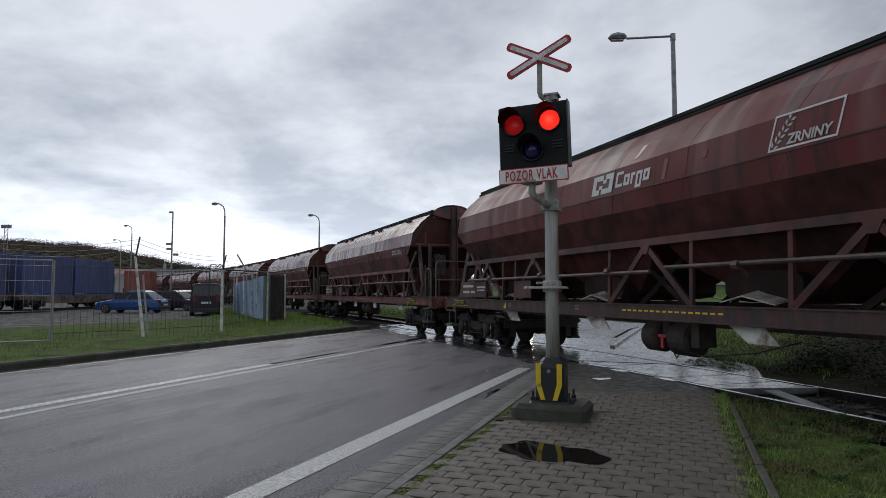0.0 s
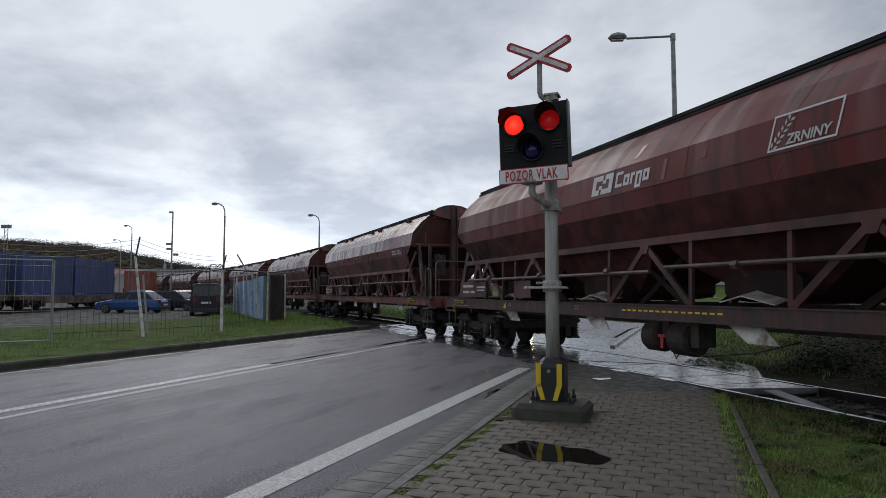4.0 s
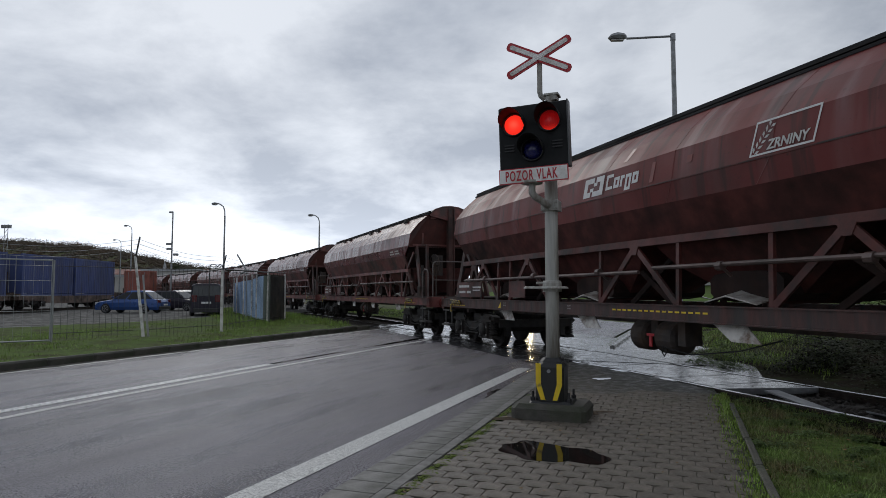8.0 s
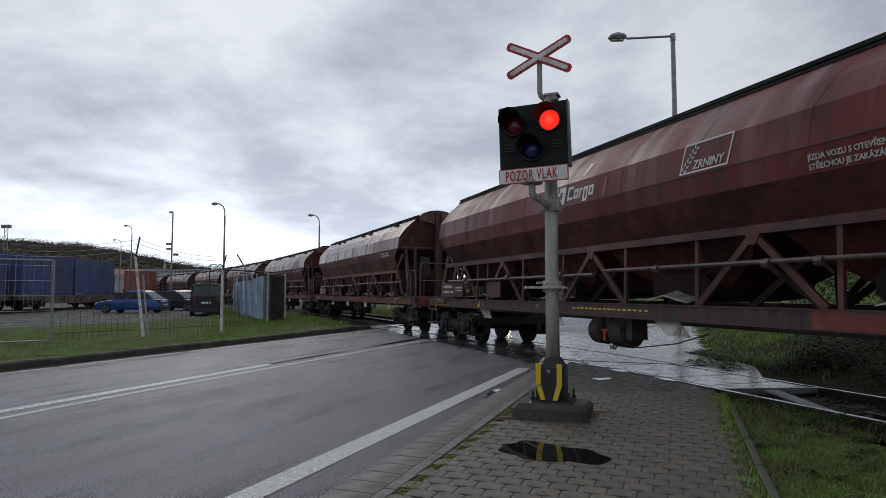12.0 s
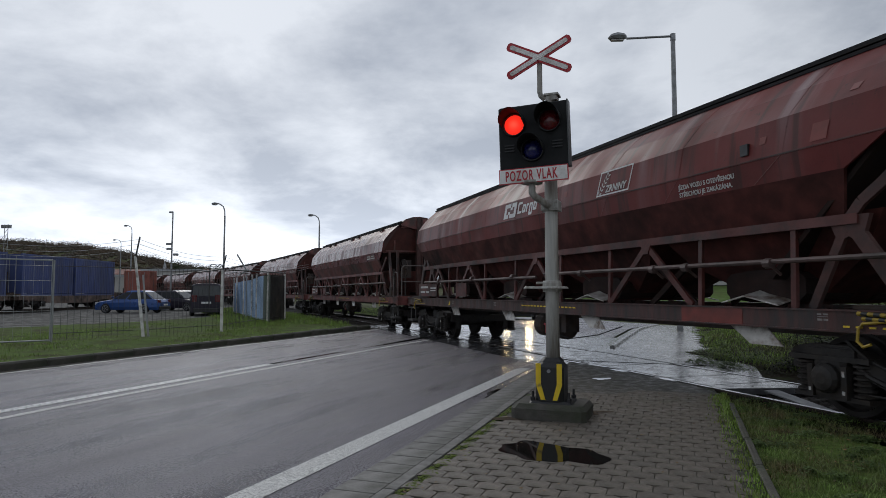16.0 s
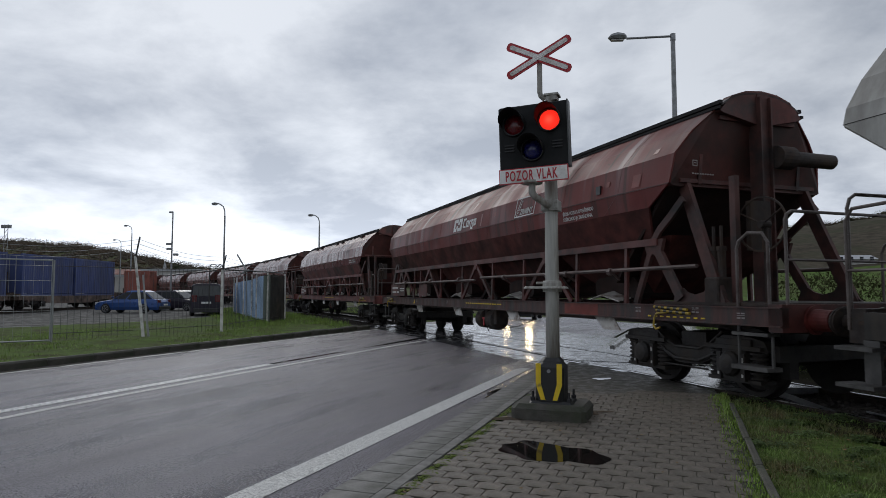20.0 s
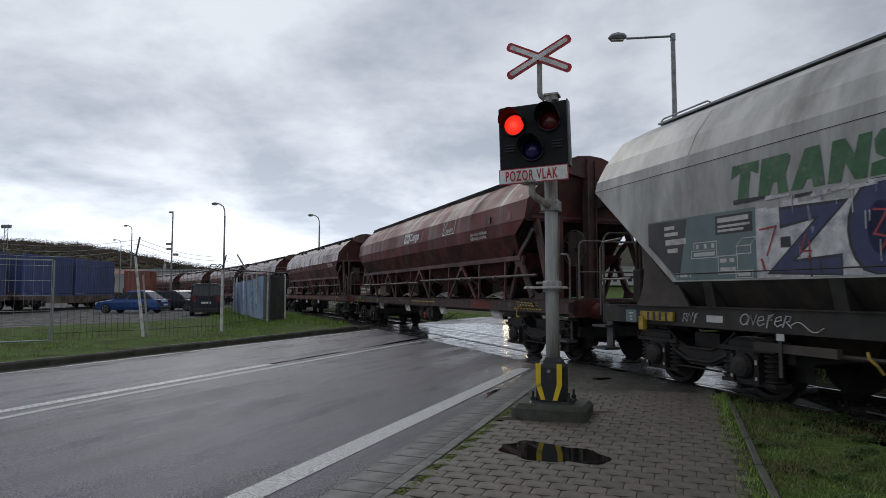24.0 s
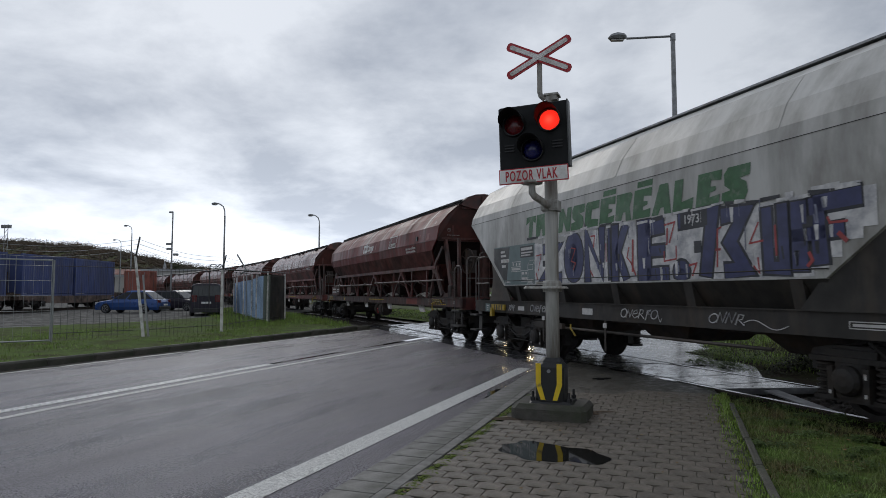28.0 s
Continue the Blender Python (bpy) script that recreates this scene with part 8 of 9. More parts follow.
def planting():
    # near verge on the right of the pavement
    def edge_r(y):
        return 2.24 + (y - 4.4) * 0.372
    sheet("near_verge", lambda y, k: (edge_r(y) + 0.02 + k * (7.5 - edge_r(y)) if track_side(edge_r(y) + k * (7.5 - edge_r(y)), y) < -1.3 else on_track(y * 1.05 - 0.6, -1.35).x, y, 0.0),
          span(-4, 8.6, 40), span(0, 1, 10), TURF, label="grassy strip between pavement and railway", category="grass")

    sheet("rail_edge", lambda s, n: ((lambda p: (p.x, p.y, -0.035 - 0.01 * math.sin(s * 7) - lie(p.x, p.y)))(on_track(s, n))), span(-12, 7.8, 60), [-1.75, -1.4, -1.1, -0.795], DAMP_SOIL, label="damp soil and moss along the rail", category="ground")

    def near(rnd):
        y = 2.2 + 6.9 * rnd.random() ** 1.3
        x = edge_r(y) + 0.03 + rnd.random() * 4.5
        n = track_side(x, y)
        if n > -0.85 or (n > -1.25 and rnd.random() < 0.72):
            return None
        if noise.noise((x * 1.3, y * 1.3, 5)) < -0.28 and rnd.random() < 0.75:
            return None
        return (x, y, 0.0 - min(0.04, max(0, n + 1.6) * 0.1))
    grass("grass", "wet green grass with yellowed patches beside the paving", near, 110000, 0.014, 0.065, 0.0045, 21, NEAR_BLADE, bend=1.3)

    def weeds(rnd):
        y = 3.6 + 5.0 * rnd.random()
        return (edge_r(y) - abs(rnd.gauss(0, 0.10)), y, 0.01)
    grass("edge_weeds", "weeds creeping over the edge of the paving", weeds, 2600, 0.012, 0.05, 0.009, 22)

    spots = []
    rnd = random.Random(71)
    for _ in range(60):
        y = rnd.uniform(3.8, 8.3)
        x = edge_r(y) + 0.05 + rnd.random() ** 1.3 * 2.6
        if track_side(x, y) < -0.95:
            spots.append((x, y, rnd.uniform(0.08, 0.22), rnd.uniform(0.06, 0.16), 0.05))
    leaf_bank("clover_patches", "small leafy weeds and clover among the grass", spots, 8000, 0.018, WEED, 72, lambda x, y: 0.01)

    def far(rnd):
        q = -6 + 34 * rnd.random()
        w = -8.68 - 11.5 * rnd.random() ** 1.2
        if w < -17.6 + 2.2 * noise.noise((q * 0.25, 3.0, 1.0)) + (0 if q > 8 else -2.2):
            return None
        p = on_road(q, w)
        if track_side(p.x, p.y) > -2.4:
            return None
        return (p.x, p.y, 0.04)
    grass("verge_grass", "green verge grass between kerb and fence", far, 78000, 0.03, 0.10, 0.014, 23)

    def between(rnd):
        s = 26 + 30 * rnd.random()
        p = on_track(s, -2.2 - 5 * rnd.random())
        return (p.x, p.y, 0.04)
    grass("lineside_grass", "green grass along the track", between, 16000, 0.06, 0.2, 0.02, 24)

    def beyond(rnd):
        s = -6 + 60 * rnd.random()
        n = 2.6 + 9 * rnd.random()
        p = on_track(s, n)
        qw = p - R0
        w = qw.dot(RW)
        if -9.0 < w < 3.4 or s < 24:
            return None
        return (p.x, p.y, lie(p.x, p.y) - 0.02)
    sheet("far_verge", lambda s, n: ((lambda p: (p.x, p.y, -0.03))(on_track(s, n))), span(-20, 9.3, 20), [2.3, 4, 7, 12, 20], BALLAST_BED, label="dark earth bank beyond the track", category="bank")
    sheet("far_verge", lambda s, n: ((lambda p: (p.x, p.y, -0.03))(on_track(s, n))), span(27.5, 120, 30), [2.3, 4, 7, 12, 20], TURF, label="grassy bank beyond the track", category="grass")
    # earth bank right of the far path: grass beside the path, dark soil and brambles further along the rails
    def bank_z(x, y):
        w = (Vector((x, y)) - R0).dot(RW)
        k = max(0.0, min(1.0, (w - 3.4) / 3.0)) * max(0.0, min(1.0, (track_side(x, y) - 2.3) / 1.6))
        return (-0.05 if track_side(x, y) < 2.0 else 0.015) + 0.34 * k + 0.10 * k * noise.noise((x * 0.9, y * 0.9, 2.0))
    vs, fs, idx = [], [], {}
    st = 0.35
    for i in range(70):
        for j in range(110):
            x, y = 3.5 + i * st, 4.0 + j * st
            w = (Vector((x + st / 2, y + st / 2)) - R0).dot(RW)
            if w < 3.25 + 0.6 * noise.noise((x * 0.8, y * 0.8, 4.0)) or track_side(x + st / 2, y + st / 2) < 0.98:
                continue
            quad = []
            for a, b in ((i, j), (i + 1, j), (i + 1, j + 1), (i, j + 1)):
                if (a, b) not in idx:
                    idx[(a, b)] = len(vs)
                    px, py = 3.5 + a * st, 4.0 + b * st
                    vs.append((px, py, bank_z(px, py)))
                quad.append(idx[(a, b)])
            fs.append(quad)
    raw_object("earth_bank", vs, fs, DAMP_SOIL, "dark damp earth bank beyond the rails", "bank", "structure")

    def bank_grass(rnd):
        x, y = 4.5 + 16 * rnd.random(), 10.5 + 24 * rnd.random()
        w = (Vector((x, y)) - R0).dot(RW)
        if w < 3.2 + 0.7 * noise.noise((x * 0.9, y * 0.9, 4.0)) or track_side(x, y) < 1.9 or x / y > 0.60 + 0.10 * noise.noise((x * 0.7, y * 0.7, 8)):
            return None
        return (x, y, bank_z(x, y) - 0.01)
    grass("bank_grass", "short green grass on the bank beside the far path", bank_grass, 90000, 0.04, 0.13, 0.014, 26, bend=0.9)
    spots = []
    rnd = random.Random(61)
    while len(spots) < 95:
        x, y = rnd.uniform(5.0, 13.5), rnd.uniform(7.0, 19.0)
        w = (Vector((x, y)) - R0).dot(RW)
        if w < 3.6 or track_side(x, y) < 1.6 or x / y < 0.565:
            continue
        spots.append((x, y, rnd.uniform(0.4, 0.9), rnd.uniform(0.4, 0.9), rnd.uniform(0.25, 0.75)))
    leaf_bank("bank_brambles", "dark brambles and ivy on the damp earth bank", spots, 104000, 0.032, IVY, 62, lambda x, y: bank_z(x, y) - 0.02)
    grass("far_grass", "long grass beyond the track", beyond, 36000, 0.04, 0.16, 0.016, 25)
    # ivy and brambles beside the rails
    spots = []
    rnd = random.Random(6)
    for k in range(60):
        s = 9.2 - (k % 30) * 0.5
        p = on_track(s, 2.9 + rnd.uniform(0, 3.2) + (0.8 if s > 7.5 else 0))
        if p.x / max(p.y, 0.1) > 0.58:
            spots.append((p.x, p.y, 0.8, 0.8, 0.65))
    leaf_bank("brambles", "dark ivy and brambles on the bank by the rails", spots, 34000, 0.05, IVY, 31, lambda x, y: lie(x, y) - 0.05)
    p = on_track(10.9, 2.9)
    leaf_bank("weed_clump", "leafy weed clump at the edge of the crossing", [(5.72, 13.1, 0.28, 0.28, 0.5), (6.2, 12.7, 0.5, 0.5, 0.3), (5.1, 12.6, 0.3, 0.35, 0.16), (5.3, 11.9, 0.3, 0.5, 0.12), (5.9, 14.2, 0.5, 0.7, 0.2)], 4200, 0.026, WEED, 32, lambda x, y: lie(x, y))
    spots = [(on_track(s, 3.2).x, on_track(s, 3.2).y, 1.2, 1.2, 0.5) for s in range(30, 60, 3)]
    leaf_bank("hedge_weeds", "weeds along the far side of the track", spots, 9000, 0.045, IVY, 33, lambda x, y: lie(x, y))
    spots = [(on_road(13.2 + k * 0.9, 0.95).x, on_road(13.2 + k * 0.9, 0.95).y, 0.25, 0.4, 0.10) for k in range(9)]
    leaf_bank("kerb_weeds", "small weeds at the foot of the far kerb", spots, 900, 0.02, WEED, 34, lambda x, y: lie(x, y))
    # fallen leaves
    rnd = random.Random(9)
    v, f = [], []
    for kk in range(760):
        if kk >= 420:
            yy = rnd.uniform(3.6, 8.4)
            p = Vector((edge_r(yy) + rnd.uniform(0.02, 2.4), yy))
            if track_side(p.x, p.y) > -0.9:
                continue
        elif rnd.random() < 0.6:
            q, w = rnd.uniform(-2, 8), 0.0
            w = kerb_w(q) + rnd.random() ** 2 * 2.3
            p = on_road(q, w)
        else:
            p = on_road(rnd.uniform(-1, 20), -8.35 + abs(rnd.gauss(0, 0.12)))
        a, r = rnd.uniform(0, 6.28), rnd.uniform(0.008, 0.02)
        d1, d2 = Vector((math.cos(a), math.sin(a), rnd.uniform(-0.2, 0.2))) * r, Vector((-math.sin(a), math.cos(a), rnd.uniform(-0.2, 0.3))) * r * 0.6
        c = Vector((p.x, p.y, 0.02 if kk < 420 else 0.035))
        b = len(v)
        v += [c - d1, c + d2, c + d1, c - d2]
        f.append((b, b + 1, b + 2, b + 3))
    raw_object("fallen_leaves", v, f, DEAD_LEAF, "small brown fallen leaves on paving and gutter", "leaves", "stuff")
    # moss along the joint of kerb and paving
    v, f = [], []
    for _ in range(900):
        q = rnd.uniform(-0.8, 4.6)
        p = on_road(q, kerb_w(q) + 0.02 + abs(rnd.gauss(0, 0.05)) * (1.4 if q < 2 else 0.7))
        clump(v, f, (p.x, p.y, 0.006), rnd.uniform(0.006, 0.02), rnd, 6, 0.45)
    raw_object("moss_tufts", v, f, MOSS, "green moss in the joint along the kerb", "moss", "stuff")


def ballast_stones():
    rnd = random.Random(12)
    v, f = [], []
    for _ in range(5200):
        s = -3.5 + 11.2 * rnd.random()
        n = rnd.choice((rnd.uniform(-1.25, 1.25), rnd.uniform(0.9, 2.8)))
        p = on_track(s, n)
        z = -0.125 if abs(n) < 1.6 else -0.13
        clump(v, f, (p.x, p.y, z + rnd.uniform(0, 0.03)), rnd.uniform(0.02, 0.045), rnd, 5, 0.8)
    raw_object("ballast_stones", v, f, BALLAST, "dirty brown ballast stones between the sleepers", "ballast", "stuff")


hills()
planting()
ballast_stones()
tree(-10.2, 95.0, 11.5, 3.4, 41, "leafy tree rising behind the wagons", 1600)
tree(-57, 140, 8.6, 3.6, 42, "dark bushy tree beyond the yard", 1400, z0=0.0)
tree(-52.5, 141, 7.2, 3.2, 43, "dark bushy tree beyond the yard", 1100, z0=0.0)


# ---------------------------------------------------------------- beyond the crossing
def far_signal():
    z0 = lie(9.7, 20.0)
    s = thing("far_signal", "grey crossing signal seen from behind across the track", "railway signal", m=pose(9.7, 20.0, z0, 0, 0, SIGNAL_YAW + 180))
    bm = B()
    lathe(bm, [(0.09, 0), (0.085, 3.9), (0.05, 3.95), (0.05, 4.9)], 14)
    part("mast", bm, MAST_PAINT, s)
    bm = B()
    soft_box(bm, -0.4, 0.4, -0.18, 0.0, 2.95, 3.7, 0.02)
    part("housing", bm, MAST_PAINT, s)
    bm = B()
    soft_box(bm, -0.2, 0.2, -0.18, 0.18, 0, 0.6, 0.04)
    part("mast_boot", bm, BLACK, s)
    for a in (27, -20):
        mm = Matrix.Translation((0, -0.06, 4.65)) @ Matrix.Rotation(radians(90), 4, "X") @ Matrix.Rotation(radians(a), 4, "Z")
        bm = B()
        prism(bm, [(-0.47, -0.055), (0.47, -0.055), (0.47, 0.055), (-0.47, 0.055)], 0.012, mm)
        part("arm", bm, GALV, s)


far_signal()
WAIT = on_road(31.5, -5.9)
car("waiting_car", "car with lit headlights waiting beyond the crossing", CAR_GREY, 4.3, 1.78, 1.48, "hatch", pose(WAIT.x, WAIT.y, lie(WAIT.x, WAIT.y) + 0.0, 0, 0, math.degrees(math.atan2(-RD.y, -RD.x)) + 6), lit=True, group="cars on the road")


# ---------------------------------------------------------------- lettering and paint on the wagons
EMBLEM_WHITE = mat("white_emblem_paint", (0.66, 0.65, 0.64), 0.5, vary=0.08, scale=9, second=(0.4, 0.33, 0.3), sec_scale=6, sec_lo=0.62, sec_hi=0.85)
OLD_PRINT = mat("dull_old_print", (0.26, 0.23, 0.22), 0.6, vary=0.25, scale=20)


def face_pose(u, i, v, length=FLEN, lift=0.004):
    """A place on panel i of the red wagon's camera side: u from the rear buffer, v metres up from the panel's lower edge."""
    (ya, za), (yb, zb) = SECT[i], SECT[i + 1]
    up = Vector((0, ya - yb, za - zb)).normalized()
    ex = Vector((-1, 0, 0))
    nz = ex.cross(up)
    p = Vector((u - length / 2, yb, zb)) + up * v + nz * lift
    m = Matrix((ex, up, nz)).transposed().to_4x4()
    m.translation = p
    return m


def flat(name, polys, material, parent, m, t=0.0015, label=""):
    bm = B()
    for pl in polys:
        prism(bm, pl, t, m)
    return part(name, bm, material, parent, label)


def flat_each(name, polys, material, parent, m, t=0.0015, label=""):
    """Every outline a part of its own."""
    for pl in polys:
        flat(name, [pl], material, parent, m, t, label)


def box2(x0, y0, x1, y1, sh=0.0):
    return [(x0 + sh * y0, y0), (x1 + sh * y0, y0), (x1 + sh * y1, y1), (x0 + sh * y1, y1)]


def frame2(x0, y0, x1, y1, t, sh=0.0):
    return [box2(x0, y0, x1, y0 + t, sh), box2(x0, y1 - t, x1, y1, sh), box2(x0, y0 + t, x0 + t, y1 - t, sh), box2(x1 - t, y0 + t, x1, y1 - t, sh)]


def mark_first_wagon(w):
    # operator's emblem and name as plain white shapes
    m = face_pose(11.27, 6, 0.06)
    sh = 0.12
    flat("emblem", [box2(0.0, 0.0, 0.22, 0.09, sh), box2(0.0, 0.09, 0.11, 0.33, sh), box2(0.11, 0.24, 0.30, 0.33, sh), box2(0.36, 0.24, 0.60, 0.33, sh), box2(0.49, 0.09, 0.60, 0.24, sh), box2(0.28, 0.0, 0.60, 0.09, sh), box2(0.20, 0.09, 0.30, 0.15, sh), box2(0.30, 0.18, 0.40, 0.24, sh)], EMBLEM_WHITE, w, m, label="white angular emblem")
    x = 0.69
    for k, (wd, lo, hi) in enumerate(((0.19, 0.05, 0.30), (0.15, 0.05, 0.23), (0.10, 0.05, 0.23), (0.15, -0.03, 0.23), (0.15, 0.05, 0.23))):
        t = 0.05
        ps = frame2(x, lo, x + wd, hi, t, 0.1) if k in (1, 3, 4) else [box2(x, lo, x + t, hi, 0.1), box2(x + t, hi - t, x + wd, hi, 0.1)] + ([box2(x + t, lo, x + wd, lo + t, 0.1)] if k == 0 else [])
        flat("name_shape", ps, EMBLEM_WHITE, w, m)
        x += wd + 0.035
    # framed grain sign
    m = face_pose(7.47, 6, 0.03)
    sh = 0.2
    flat("sign_frame", frame2(0, 0, 0.90, 0.42, 0.024, sh), EMBLEM_WHITE, w, m, label="white slanted frame with an ear of grain")
    ears = []
    for k in range(6):
        cx, cy = 0.07 + 0.045 * k, 0.04 + 0.058 * k
        for s in (-1, 1):
            a = math.atan2(0.058, 0.045) + s * 0.55
            d, n = Vector((math.cos(a), math.sin(a))), Vector((-math.sin(a), math.cos(a)))
            c = Vector((cx, cy)) + n * s * 0.012
            ears.append([tuple(c), tuple(c + d * 0.04 + n * 0.018), tuple(c + d * 0.08), tuple(c + d * 0.04 - n * 0.018)])
    flat("grain_ear", ears, WHITE_OLD, w, m)
    lettering("ZRNINY", 0.165, WHITE_OLD, w, m @ Matrix.Translation((0.26, 0.05, 0.002)), shear=0.2, bold=0.004, narrow=0.92)
    # two lines of warning words
    for k, tx in enumerate(("JÍZDA VOZU S OTEVŘENOU", "STŘECHOU JE ZAKÁZÁNA.")):
        lettering(tx, 0.088, WHITE_OLD, w, face_pose(5.42, 7, 0.145 - 0.105 * k), bold=0.002, narrow=0.92)
    # small fittings and touched-up patches
    bm = B()
    quad_box(bm, 4.15 - FLEN / 2, 4.27 - FLEN / 2, 1.38, 1.47, 3.06, 3.20)
    rod(bm, (4.2 - FLEN / 2, 1.4, 3.2), (4.2 - FLEN / 2, 1.36, 3.34), 0.03, 6)
    part("side_hook", bm, BLACK, w)
    fresh = mat("fresh_red_touch_up", (0.19, 0.03, 0.02), 0.4, vary=0.2, scale=6)
    for u, v, a, b in ((10.2, 0.55, 0.10, 0.28), (3.3, 0.30, 0.20, 0.20), (4.0, 0.42, 0.09, 0.09), (8.6, 0.45, 0.1, 0.1), (2.9, 0.55, 0.1, 0.1), (9.4, 0.30, 0.08, 0.3)):
        flat("paint_patch", [box2(0, 0, a, b, 0.15)], fresh, w, face_pose(u, 6 if v < 0.5 else 5, min(v, 0.5) - 0.25 if v < 0.5 else 0.1))
    bm = B()
    quad_box(bm, 4.4 - FLEN / 2, 5.5 - FLEN / 2, 1.381, 1.384, 0.99, 1.205)
    part("paint_patch", bm, fresh, w)
    for u, z in ((3.35, 1.09), (2.1, 1.11), (1.3, 1.06), (12.0, 1.08), (14.9, 1.08)):
        flat("small_print", [box2(0, 0.0, 0.06, 0.022), box2(0.075, 0.0, 0.13, 0.022), box2(0, 0.04, 0.13, 0.047), box2(0.0, 0.06, 0.05, 0.078), box2(0.07, 0.06, 0.13, 0.078)], OLD_PRINT, w, Matrix(((-1, 0, 0, u - FLEN / 2), (0, 0, 1, 1.386), (0, 1, 0, z), (0, 0, 0, 1))), label="white unreadable print")
    # print on the rear end wall
    mend = Matrix(((0, 0, -1, 2.28 - FLEN / 2), (-1, 0, 0, 1.15), (0, 1, 0, 3.22), (0, 0, 0, 1)))
    flat("small_print", frame2(0, 0, 0.09, 0.09, 0.014) + [box2(0.025, 0.04, 0.065, 0.052)] + [box2(-0.01 + 0.045 * k, -0.12, 0.022 + 0.045 * k, -0.10) for k in range(9)], OLD_PRINT, w, mend, label="white unreadable print")
    # yellow corner mark and shunting sign at the front board
    flat("corner_mark", [[(0, 0), (0.14, 0), (0.14, 0.14)]], YELLOW, w, Matrix(((-1, 0, 0, 15.2 - FLEN / 2), (0, 0, 1, 1.386), (0, 1, 0, 1.03), (0, 0, 0, 1))))


def mark_other_wagons(w):
    """Old pale shapes and roof fittings that the other red wagons carry."""
    for u in (13.0, 14.2, 9.2, 8.0, 4.2):
        bm = B()
        quad_box(bm, u - 0.12 - RLEN / 2, u + 0.12 - RLEN / 2, 0.86, 0.98, 3.98, 4.08)
        rod(bm, (u - 0.2 - RLEN / 2, 0.95, 3.98), (u + 0.2 - RLEN / 2, 0.95, 3.98), 0.03, 6)
        part("roof_clamp", bm, STEEL_DARK, w)
    for u in (4.0, 4.6):
        flat("faded_mark", [box2(0, 0, 0.5, 0.05), box2(0.0, 0.09, 0.42, 0.14)], WHITE_OLD, w, face_pose(u, 7, 0.08, RLEN))


def grey_face(u, z, lift=0.0):
    """A place on the grey wagon's camera side; text runs back from the front."""
    return Matrix(((-1, 0, 0, GLEN / 2 - u), (0, 0, 1, 1.504 + lift), (0, 1, 0, z), (0, 0, 0, 1)))


SPRAY_BLACK = mat('black_spray_paint', (0.022, 0.023, 0.03), 0.5, vary=0.3, scale=6)
SPRAY_PALE = mat('pale_blue_spray_paint', (0.17, 0.18, 0.25), 0.5, vary=0.3, scale=6)


